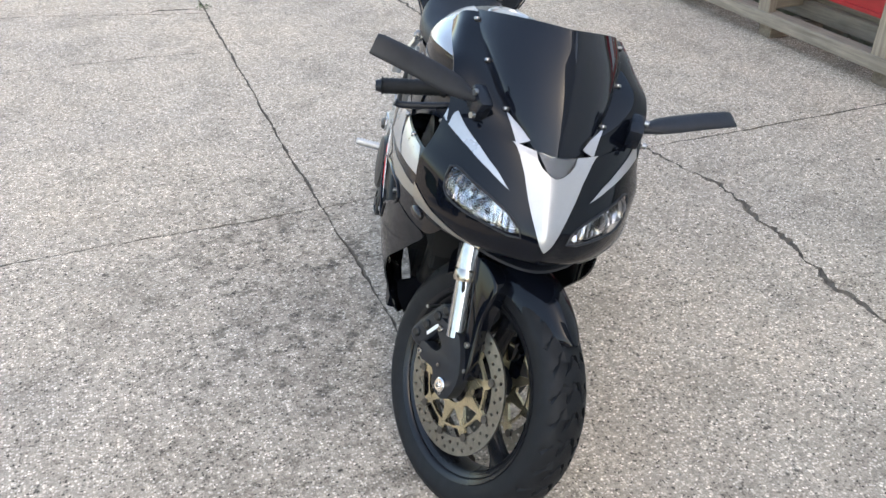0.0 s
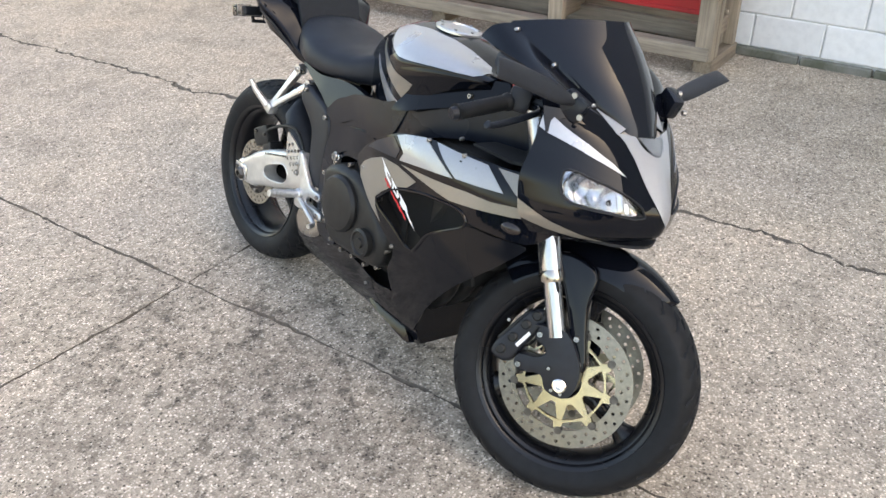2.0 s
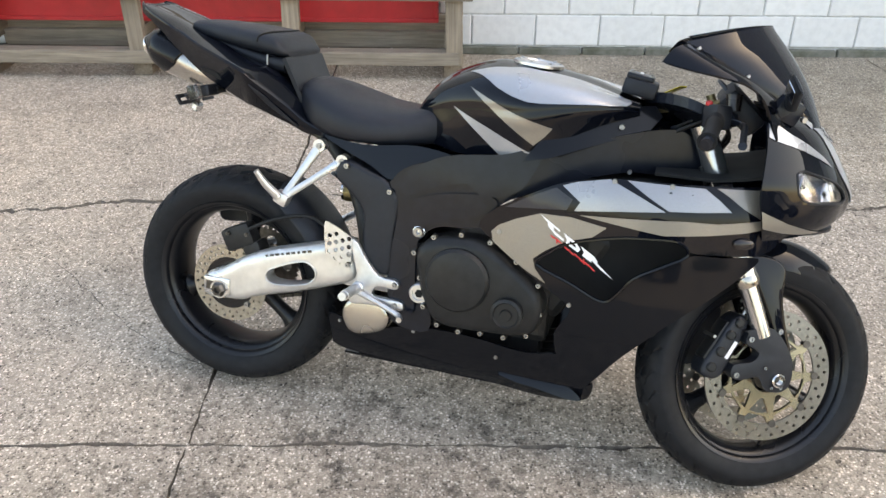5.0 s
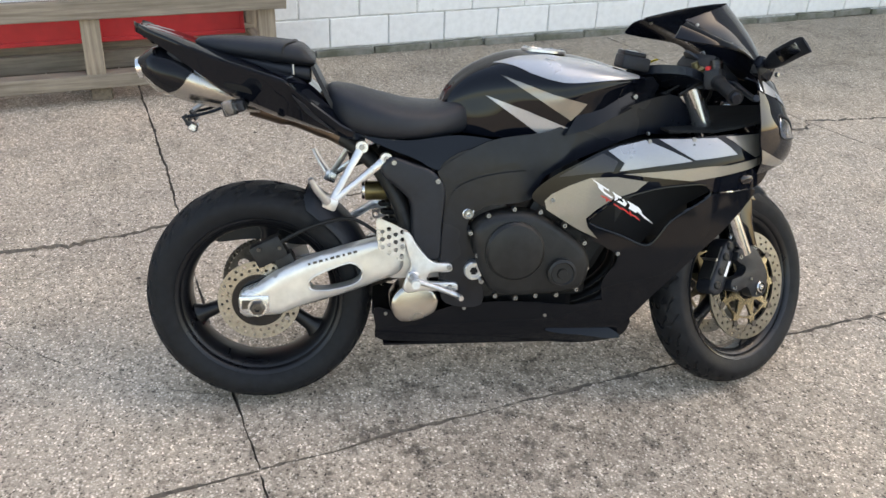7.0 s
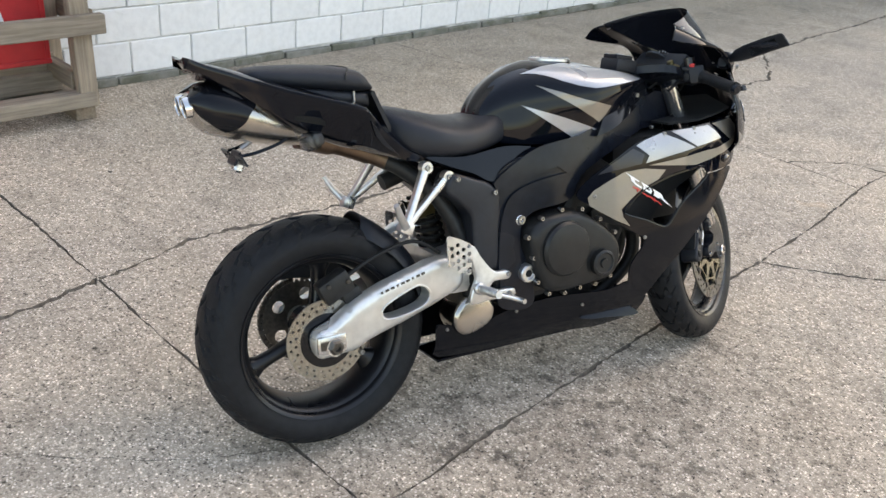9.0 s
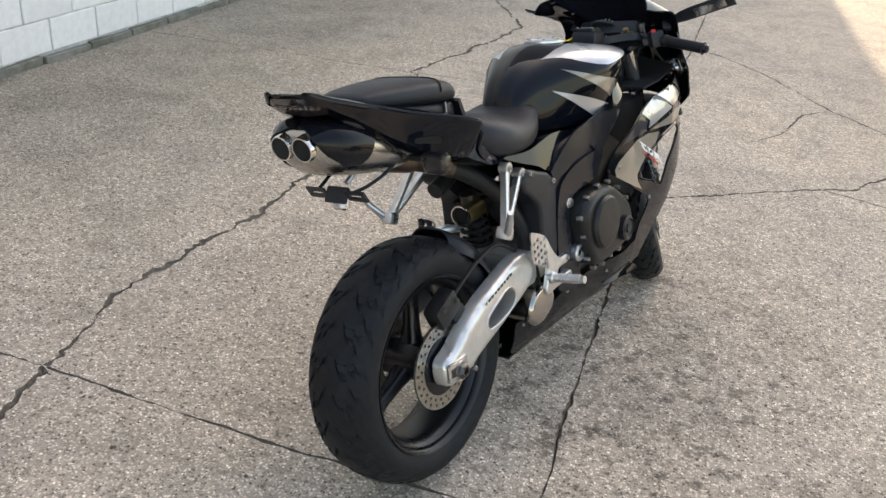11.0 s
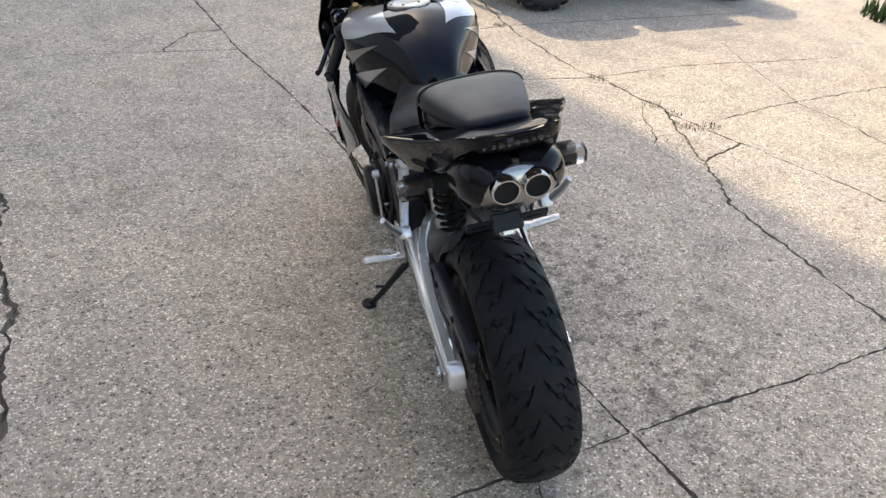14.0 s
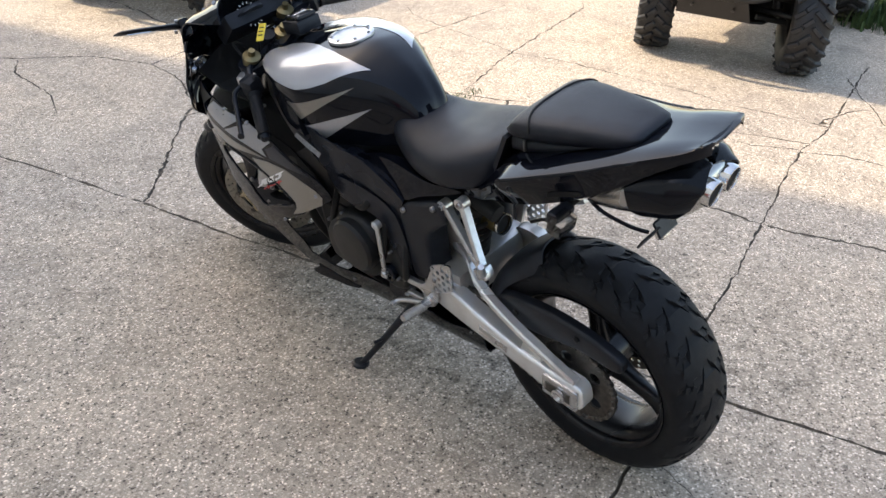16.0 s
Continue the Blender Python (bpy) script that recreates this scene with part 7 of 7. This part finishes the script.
for sg in (-1, 1):
    spear = [(sg * u, v) for u, v in ((0.90, -0.02), (0.985, -0.02), (0.992, 0.095), (0.927, 0.12), (0.80, 0.145), (0.683, 0.173), (0.476, 0.245), (0.296, 0.327), (0.407, 0.226), (0.604, 0.117), (0.78, 0.045))]
    part("silver_spear", sheet(spear if sg > 0 else spear[::-1], nose, 0.035, 0.001, lift=0.0022, core=(1.15, 0, 0.75)), M_SILVER, cowl, "silver paint spear above the headlight", smooth=True)
    lamp = LAMP if sg > 0 else MIR
    hl = part("headlight", sheet(lamp, nose, 0.05, 0.003, lift=-0.002, core=(1.15, 0, 0.75)), M_LENS, cowl, "clear headlight lens over a bright reflector", smooth=True)
    hl.visible_shadow = False

    def bowl(u, v, sg=sg):
        p = Vector(nose(u, v))
        dip = 0.012 + 0.034 * (0.5 + 0.5 * math.cos((abs(u) - 0.52) * 15)) * (0.5 + 0.5 * math.cos((v - 0.52) * 16)) + 0.002 * math.sin(abs(u) * 120)
        return (p.x - dip, p.y * (1 - dip * 0.6), p.z)
    small = [(sg * 0.46 + (u - sg * 0.46) * 0.97, 0.52 + (v - 0.52) * 0.97) for u, v in lamp]
    part("reflector", sheet(small, bowl, 0.014, 0.003, core=(1.15, 0, 0.75)), M_REFLECT, hl, "bright headlight reflector", smooth=24)
    rim = [Vector(nose(u, v)) for u, v in lamp]
    part("lamp_seal", tube(rim + rim[:1], 0.0026, 6), M_PLASTIC, hl, "black seal round the lens", smooth=True)
    for k, (lu, lv) in enumerate(((0.60, 0.48), (0.37, 0.58))):
        p = Vector(nose(sg * lu, lv))
        part("bulb_bowl", lathe([(0.010, 0.0), (0.024, 0.012), (0.030, 0.016), (0.031, 0.013), (0.025, 0.008), (0.011, -0.004)], 22), M_REFLECT, hl, smooth=True, matrix=Matrix.Translation(p + Vector((-0.034, -sg * 0.004, -0.002))) @ Matrix.Rotation(radians(-90 + sg * 20), 4, "Z"))
        part("bulb_cap", solid([(0.008, 0.0), (0.008, 0.012), (0.004, 0.016)], 14), M_FRAME, hl, smooth=True, matrix=Matrix.Translation(p + Vector((-0.032, -sg * 0.004, -0.002))) @ Matrix.Rotation(radians(-90 + sg * 20), 4, "Z"))
part("lamp_backing", sheet([(-0.15, -0.04), (-0.065, 0.095), (0, 0.125), (0.065, 0.095), (0.15, -0.04)], nose, 0.06, 0.001, lift=0.002, core=(1.15, 0, 0.75)), M_REFLECT, cowl, "bright lamp backing", smooth=True)
for sg in (-1, 1):
    stripe = [(sg * u, v) for u, v in ((1.0, 0.66), (1.0, 0.82), (0.86, 0.895), (0.66, 0.955), (0.44, 0.985), (0.62, 0.905), (0.82, 0.79))]
    part("grey_brown_graphic", sheet(stripe if sg > 0 else stripe[::-1], nose, 0.035, 0.001, lift=0.0022, core=(1.15, 0, 0.75)), M_TAUPE, cowl, smooth=True)
pos = part("position_lamp", sheet([(-0.155, -0.04), (-0.12, 0.03), (-0.065, 0.095), (0, 0.125), (0.065, 0.095), (0.12, 0.03), (0.155, -0.04)], nose, 0.06, 0.002, lift=0.0065, core=(1.15, 0, 0.75)), M_LENS, cowl, "clear position lamp below the screen", smooth=True)
part("chin", sheet(curve([(1.31, -0.145), (1.39, -0.10), (1.44, -0.03), (1.44, 0.03), (1.39, 0.10), (1.31, 0.145), (1.22, 0.15), (1.18, 0.0), (1.22, -0.15)], 3), lambda x, y: (x, y, 0.634 + 0.03 * (1.44 - x)), 0.04, 0.006), M_PLASTIC, cowl, "black cowl underside")

SCR_C = [(0.0, 1.388, 0.840), (0.25, 1.364, 0.895), (0.5, 1.336, 0.944), (0.75, 1.299, 0.993), (1.0, 1.252, 1.045)]
SCR_E = [(-0.15, 1.372, 0.048, 0.845), (0.0, 1.345, 0.060, 0.862), (0.18, 1.303, 0.092, 0.886), (0.5, 1.212, 0.131, 0.944), (0.85, 1.115, 0.150, 0.991), (1.0, 1.082, 0.150, 1.004)]


def screen(s, t):
    cx, cz = lerp_table(SCR_C, t)
    ex_, ey, ez = lerp_table(SCR_E, t)
    a = abs(s)
    mx, my, mz = cx - 0.012 - 0.03 * t, ey * 0.74, cz - 0.004
    x = (1 - a) ** 2 * cx + 2 * a * (1 - a) * mx + a * a * ex_
    y = 2 * a * (1 - a) * my + a * a * ey
    z = (1 - a) ** 2 * cz + 2 * a * (1 - a) * mz + a * a * ez
    return (x, math.copysign(y, s) if s else 0.0, z)


scr = part("windscreen", sheet([(-1, 0), (0, 0), (1, 0), (1, 0.5), (1, 1.0), (0.5, 1.0), (0, 1.0), (-0.5, 1.0), (-1, 1.0), (-1, 0.5)], screen, 0.06, 0.003, core=(1.1, 0, 0.8)), M_SCREEN, bike, "dark smoked double-bubble windscreen", smooth=60)
FLK = [(-0.15, 1.282, 0.198, 0.832), (0.0, 1.269, 0.198, 0.862), (0.15, 1.258, 0.199, 0.890), (0.30, 1.240, 0.200, 0.915), (0.45, 1.206, 0.200, 0.936), (0.60, 1.160, 0.199, 0.945), (0.80, 1.100, 0.195, 0.953), (1.0, 1.043, 0.188, 0.963)]


def cheek(sg):
    def P(s, t):
        ax, ay, az = lerp_table(SCR_E, t)
        bx, by, bz = lerp_table(FLK, t)
        bulge = 0.010 * math.sin(math.pi * min(1, max(0, s)))
        return (ax + (bx - ax) * s, sg * (ay + (by - ay) * s + bulge * 0.7), az + (bz - az) * s + bulge * 0.7)
    return P


for sg in (-1, 1):
    ck = part("screen_cheek", sheet([(-0.03, -0.06), (0.14, -0.15), (1, -0.15), (1, 0.5), (1, 1), (0.5, 1.0), (-0.03, 0.97), (-0.03, 0.5)], cheek(sg), 0.04, 0.004, core=(1.15, 0, 0.8)), M_BLACK, bike, "gloss black cheek panel beside the screen", smooth=True)
    arm = [(-0.026, -0.055), (-0.015, -0.04), (0.01, 0.05), (0.055, 0.15), (0.085, 0.14), (0.14, 0.06), (0.165, 0.0), (0.165, -0.08), (0.165, -0.148), (0.14, -0.148)]
    part("silver_flash", sheet(arm, cheek(sg), 0.05, 0.001, lift=0.002, core=(1.15, 0, 0.8)), M_SILVER, ck, "silver tip of the V flash", smooth=True)
    for t in (0.18, 0.50, 0.87):
        p = cheek(sg)(0.05, t)
        part("screen_screw", solid([(0.007, -0.002), (0.0065, 0.003), (0.003, 0.0045), (0.0025, 0.003)], 12), M_BOLT, ck, smooth=True, matrix=Matrix.Translation(p) @ Matrix.Rotation(radians(-38), 4, "Y") @ Matrix.Rotation(radians(90), 4, "X") @ Matrix.Scale(-1, 4, (0, 1, 0)))
    # wing mirror on a round base
    if sg < 0:
        base, tip, wide, tilt = Vector((1.300, -0.146, 0.892)), Vector((1.283, -0.362, 0.958)), 0.046, Vector((-0.50, 0.30, 0.80))
    else:
        base, tip, wide, tilt = Vector((1.300, 0.162, 0.893)), Vector((1.288, 0.356, 0.949)), 0.044, Vector((-0.80, 0.20, 0.46))
    d = (tip - base)
    w_dir = (tilt - d.normalized() * tilt.dot(d.normalized())).normalized()
    n_dir = d.normalized().cross(w_dir)
    secs = []
    for f, w, c, th in ((0.06, 0.36, 0.0, 0.009), (0.14, 0.60, 0.02, 0.009), (0.24, 0.88, 0.05, 0.008), (0.38, 0.98, 0.06, 0.007), (0.75, 0.98, 0.05, 0.006), (0.95, 0.94, 0.0, 0.005), (1.0, 0.86, -0.04, 0.002)):
        o = base + d * f + w_dir * (c * wide)
        secs.append([o + w_dir * (wide / 2 * w * math.cos(k * math.pi / 8)) + n_dir * (th * math.sin(k * math.pi / 8)) for k in range(16)])
    mir = part("wing_mirror", loft(secs), M_PLASTIC, bike, "matt black blade-shaped wing mirror", smooth=50)
    part("mirror_base", box((0.055, 0.03, 0.05), Matrix.Translation(base + Vector((-0.004, sg * 0.004, -0.004))) @ Matrix.Rotation(radians(sg * -18), 4, "Z") @ Matrix.Rotation(radians(25), 4, "Y"), 0.010, 2), M_FRAME, mir, smooth=True)
    for k in (-1, 1):
        part("mirror_screw", solid([(0.006, -0.004), (0.006, 0.004), (0.003, 0.005)], 10), M_BOLT, mir, smooth=True, matrix=Matrix.Translation(base + Vector((0.016 - 0.012 * k, sg * 0.018, 0.018 * k))) @ Matrix.Rotation(radians(90 if sg < 0 else -90), 4, "Z") @ Matrix.Rotation(radians(sg * 60), 4, "Z"))
    back = -1 if n_dir.x > 0 else 1
    glass_pts = [base + d * f + w_dir * (wide * (0.08 + q)) + n_dir * (back * 0.0072) for f, q in ((0.45, -0.34), (0.90, -0.26), (0.90, 0.26), (0.45, 0.34))]
    bm = bmesh.new()
    f1 = [bm.verts.new(p) for p in glass_pts]
    f2 = [bm.verts.new(p + n_dir * (back * 0.0015)) for p in glass_pts]
    bm.faces.new(f1)
    bm.faces.new(f2[::-1])
    for k in range(4):
        bm.faces.new((f1[k], f1[(k + 1) % 4], f2[(k + 1) % 4], f2[k]))
    part("mirror_glass", bm, M_MIRROR, mir, "mirror glass")
# instruments
dash = part("instrument_panel", box((0.05, 0.20, 0.10), pose(1.215, 0, 0.868, 0, -48, 0), 0.015, 2), M_PLASTIC, bike, "black instrument cluster with a round rev counter", smooth=True)
part("rev_counter", solid([(0.046, 0), (0.046, 0.006), (0.042, 0.007), (0.040, 0.005)], 32), M_DIAL, dash, "dark round rev counter", smooth=True, matrix=Matrix.Translation((1.193, 0.02, 0.889)) @ Matrix.Rotation(radians(42), 4, "Y") @ Matrix.Rotation(radians(90), 4, "X"))
for k in range(13):
    a = radians(-40 + k * 21)
    part("dial_mark", box((0.006, 0.0016, 0.001)), M_WHITE_DECAL, dash, matrix=Matrix.Translation((1.193, 0.02, 0.889)) @ Matrix.Rotation(radians(-48), 4, "Y") @ Matrix.Translation((0, 0, 0.008)) @ Matrix.Rotation(a, 4, "Z") @ Matrix.Translation((0.034, 0, 0)))
part("digital_display", box((0.045, 0.07, 0.004), pose(1.186, -0.055, 0.893, 0, -48, 0), 0.002), M_DIAL, dash, "dark digital display")
# floor blackened so the cockpit gap reads as deep shade
part("cockpit_floor", sheet([(1.06, -0.165), (1.30, -0.165), (1.38, 0), (1.30, 0.165), (1.06, 0.165)], lambda x, y: (x, y, 0.735 + 0.25 * max(0, x - 1.2)), 0.05, 0.006), M_HOLE, bike, "cockpit floor blackened to stand for shade")


# ---- two off-road buggies parked in the sun ----
M_KNOB = plain("dusty_knobbly_rubber", (0.020, 0.020, 0.021), 0.6, vary=0.35, scale=30, bump=0.2, bump_scale=200)
M_BRONZE = plain("bronze_wheel", (0.26, 0.20, 0.15), 0.5, 0.3, vary=0.15, scale=30)
M_HULL = plain("grey_brown_body_plastic", (0.13, 0.12, 0.11), 0.45, vary=0.12, scale=12)
M_CHASSIS = plain("black_chassis_tube", (0.014, 0.014, 0.015), 0.4, vary=0.2, scale=30)


def knobbly_wheel(parent, at, r, half, rim_mat, steer, side, detail):
    m = Matrix.Translation(at) @ Matrix.Rotation(radians(steer), 4, "Z")
    bead = r * 0.52
    w = part("wheel", lathe(curve([(bead, -half * 0.8), (r * 0.72, -half), (r * 0.90, -half * 0.92), (r * 0.955, -half * 0.45), (r * 0.96, 0), (r * 0.955, half * 0.45), (r * 0.90, half * 0.92), (r * 0.72, half), (bead, half * 0.8), (bead * 0.94, 0)], 3), 40), M_KNOB, parent, "knobbly off-road tyre on a wheel", smooth=True, matrix=m)
    bm = bmesh.new()
    n = 22
    for k in range(n):
        a = 2 * math.pi * k / n
        for row, (y, rr, skew) in enumerate(((-0.74, 0.955, 34), (-0.25, 0.975, 40), (0.25, 0.975, -40), (0.74, 0.955, -34))):
            aa = a + (row in (1, 3)) * math.pi / n
            mm = Matrix.Rotation(-aa, 4, "Y") @ Matrix.Translation((r * rr, y * half, 0)) @ Matrix.Rotation(radians(skew), 4, "X") @ Matrix.Rotation(radians(-22 if y < -0.5 else 22 if y > 0.5 else 0), 4, "Z")
            add_box(bm, (0.028, half * 0.62, r * 0.085), mm, 0.004)
    part("tread", bm, M_KNOB, w, "moulded tread blocks", matrix=m)
    s = side
    part("rim", lathe([(bead, s * half * 0.80), (bead * 0.97, s * half * 0.86), (bead * 0.90, s * half * 0.80), (bead * 0.86, s * half * 0.5), (bead * 0.88, s * half * -0.6), (bead * 0.96, s * half * -0.7)], 32), rim_mat, w, smooth=True, matrix=m)
    for k in range(6):
        sec = []
        for rr, wd in ((0.2, 0.20), (0.55, 0.13), (0.92, 0.17)):
            y = s * half * (0.62 + 0.1 * rr)
            sec.append([(bead * rr, y, -bead * wd), (bead * rr, y, bead * wd), (bead * rr, y - s * 0.02, bead * wd), (bead * rr, y - s * 0.02, -bead * wd)])
        part("rim_spoke", loft(sec), rim_mat, w, matrix=m @ Matrix.Rotation(k * math.pi / 3, 4, "Y"))
    part("hub_cap", solid([(bead * 0.30, s * half * 0.5), (bead * 0.30, s * half * 0.72), (bead * 0.16, s * half * 0.80)], 16), M_CHASSIS, w, smooth=True, matrix=m)
    part("rim_backing", solid([(bead * 0.86, s * half * 0.2), (bead * 0.86, s * half * 0.24)], 24), M_CHASSIS, w, matrix=m)
    return w


def buggy(x, y, yaw, track, base, rim_mat, hull_mat, steer, label):
    """An off-road buggy with its front axle over (x, y)."""
    b = new("off_road_buggy")
    r, half = 0.31, 0.105
    for sg in (-1, 1):
        knobbly_wheel(b, (0, sg * track / 2, r), r, half, rim_mat, steer, sg, True)
        knobbly_wheel(b, (-base, sg * track / 2, r), r, half * 1.1, rim_mat, 0, sg, True)
        for dz in (0.0, 0.13):
            part("suspension_arm", tube([(0.10, sg * 0.20, 0.30 + dz), (0.0, sg * (track / 2 - half), 0.27 + dz), (-0.18, sg * 0.20, 0.30 + dz)], 0.016, 8), M_CHASSIS, b, "black tubular suspension arm", smooth=True)
        part("drive_shaft", tube([(0.0, sg * 0.12, 0.33), (0.0, sg * (track / 2 - half * 0.5), 0.31)], 0.018, 10), M_CHASSIS, b, smooth=True)
        part("damper", tube([(-0.02, sg * (track / 2 - half - 0.06), 0.34), (-0.08, sg * 0.22, 0.72)], 0.03, 10), M_CHASSIS, b, smooth=True)
        part("rear_arm", tube([(-base + 0.7, sg * 0.26, 0.33), (-base, sg * (track / 2 - half), 0.30)], 0.03, 10), M_CHASSIS, b, smooth=True)
        part("mudguard", loft([[(px, sg * py, pz) for px, py, pz in ring] for ring in [[(xx, track / 2 - 0.26, zz), (xx, track / 2 + 0.08, zz - 0.02), (xx, track / 2 + 0.08, zz - 0.04), (xx, track / 2 - 0.26, zz - 0.02)] for xx, zz in ((-0.42, 0.60), (-0.30, 0.72), (-0.05, 0.78), (0.22, 0.74), (0.38, 0.62))]]), hull_mat, b, "body-coloured front mudguard", smooth=True)
        sill = [rounded_section(xx, 0.05, 0.47, 0.35, 4, 16) for xx in (-0.45, -0.5, -base + 0.50, -base + 0.42)]
        sill = [[(px, py + sg * (track / 2 - 0.06), pz) for px, py, pz in s] for s in sill]
        part("sill", loft(sill), hull_mat, b, "body sill", smooth=50)
        part("door", box((base - 1.0, 0.05, 0.36), pose(-base / 2, sg * (track / 2 - 0.08), 0.66), 0.03, 2), hull_mat, b, "half door", smooth=True)
        part("step_bar", tube([(-0.5, sg * (track / 2 - 0.02), 0.34), (-base + 0.5, sg * (track / 2 - 0.02), 0.34)], 0.02, 10), M_CHASSIS, b, smooth=True)
    skid = [(0.34, 0.20, 0.42), (0.30, 0.22, 0.30), (0.12, 0.25, 0.265), (-0.6, 0.34, 0.265), (-base - 0.1, 0.32, 0.29)]
    part("skid_plate", loft([[(px, -w, z), (px, w, z), (px, w, z + 0.012), (px, -w, z + 0.012)] for px, w, z in skid]), M_CHASSIS, b, "black skid plate")
    for sg in (-1, 1):
        part("skid_bolt", solid([(0.010, -0.004), (0.010, 0.005)], 10), M_CHAIN, b, matrix=Matrix.Translation((0.335, sg * 0.12, 0.36)) @ Matrix.Rotation(radians(90), 4, "Z"))
    part("bumper", tube(curve([(0.30, -0.30, 0.46), (0.40, -0.22, 0.45), (0.43, 0, 0.45), (0.40, 0.22, 0.45), (0.30, 0.30, 0.46)], 5, False), 0.022, 12), M_CHASSIS, b, "black tube bumper", smooth=True)
    hull = [rounded_section(xx, w, t, l, 4, 24) for xx, w, t, l in ((0.36, 0.28, 0.66, 0.46), (0.30, 0.32, 0.74, 0.40), (-0.35, 0.36, 0.92, 0.34), (-0.6, 0.40, 0.86, 0.30), (-base + 0.3, 0.40, 0.84, 0.30), (-base - 0.35, 0.40, 0.86, 0.42))]
    part("hull", loft(hull), hull_mat, b, "moulded buggy body", smooth=50)
    tagged(b, label, "buggy", group="parked buggies")
    b.matrix_world = pose(x, y, 0, 0, 0, yaw)
    return b


buggy(-1.64, -1.64, 3, 1.14, 1.92, M_BRONZE, M_HULL, 0, "off-road buggy with bronze wheels and knobbly tyres in the sun")
b2 = buggy(-2.83, 1.965, -4, 0.90, 1.7, M_CHASSIS, M_CHASSIS, 21, "black off-road buggy with knobbly tyres and black wheels")
strap = part("tow_strap", tube(curve([(0.06, 0.0, 0.46), (0.10, 0.06, 0.30), (0.07, 0.10, 0.14)], 5, False), 0.012, 6), M_RED_DECAL, None)
strap.matrix_world = pose(-1.52, -2.28, 0)
tagged(strap, "red strap hanging from the far buggy wheel arch", "strap")

# ---- weeds in the cracks and grass past the yard ----
def tuft_field(name, spots, blades, height, label, seed):
    rng = random.Random(seed)
    v, f = [], []
    for (x, y, rad) in spots:
        for _ in range(blades):
            a, d = rng.uniform(0, 6.28), rad * math.sqrt(rng.random())
            px, py = x + d * math.cos(a), y + d * math.sin(a)
            h, lean, w = height * rng.uniform(0.4, 1.1), rng.uniform(-0.5, 0.5), height * rng.uniform(0.05, 0.1)
            ca, sa = math.cos(a * 3), math.sin(a * 3)
            i = len(v)
            v += [(px - w * ca, py - w * sa, -0.004), (px + w * ca, py + w * sa, -0.004), (px + h * lean * 0.4 + w * 0.6 * ca, py + h * lean * 0.2 + w * 0.6 * sa, h * 0.6), (px + h * lean, py + h * lean * 0.5, h)]
            f += [(i, i + 1, i + 2), (i, i + 2, i + 3)]
    me = bpy.data.meshes.new(name)
    me.from_pydata(v, [], f)
    me.materials.append(M_GRASS)
    return tagged(new(name, me), label, "grass", kind="stuff")


tuft_field("weeds", [(-1.15, 0.30, 0.05), (-1.18, 0.72, 0.06), (-1.20, 0.86, 0.05), (-1.12, -0.72, 0.04), (-1.13, 1.0, 0.05), (-1.19, 1.04, 0.05), (-1.29, 1.05, 0.05), (0.574, 5.48, 0.05)], 60, 0.022, "small green weeds in the concrete cracks", 3)
tuft_field("grass", [(-6.2 - 0.5 * i, 1.6 + 0.45 * j, 0.5) for i in range(5) for j in range(9)] + [(-4.75 - 0.45 * i, -0.35 + 0.3 * j, 0.3) for i in range(4) for j in range(3)] + [(-4.45 - 0.4 * i, 2.75 + 0.42 * j, 0.34) for i in range(5) for j in range(5)], 260, 0.16, "rough green grass beyond the concrete", 5)


# the plan is drawn at 1 : 1.05; bring it to true size
for ob in [o for o in scene.objects if o.parent is None and o.type in ("MESH", "EMPTY")]:
    ob.matrix_world = Matrix.Diagonal((1.05, 1.05, 1.05, 1)) @ ob.matrix_basis
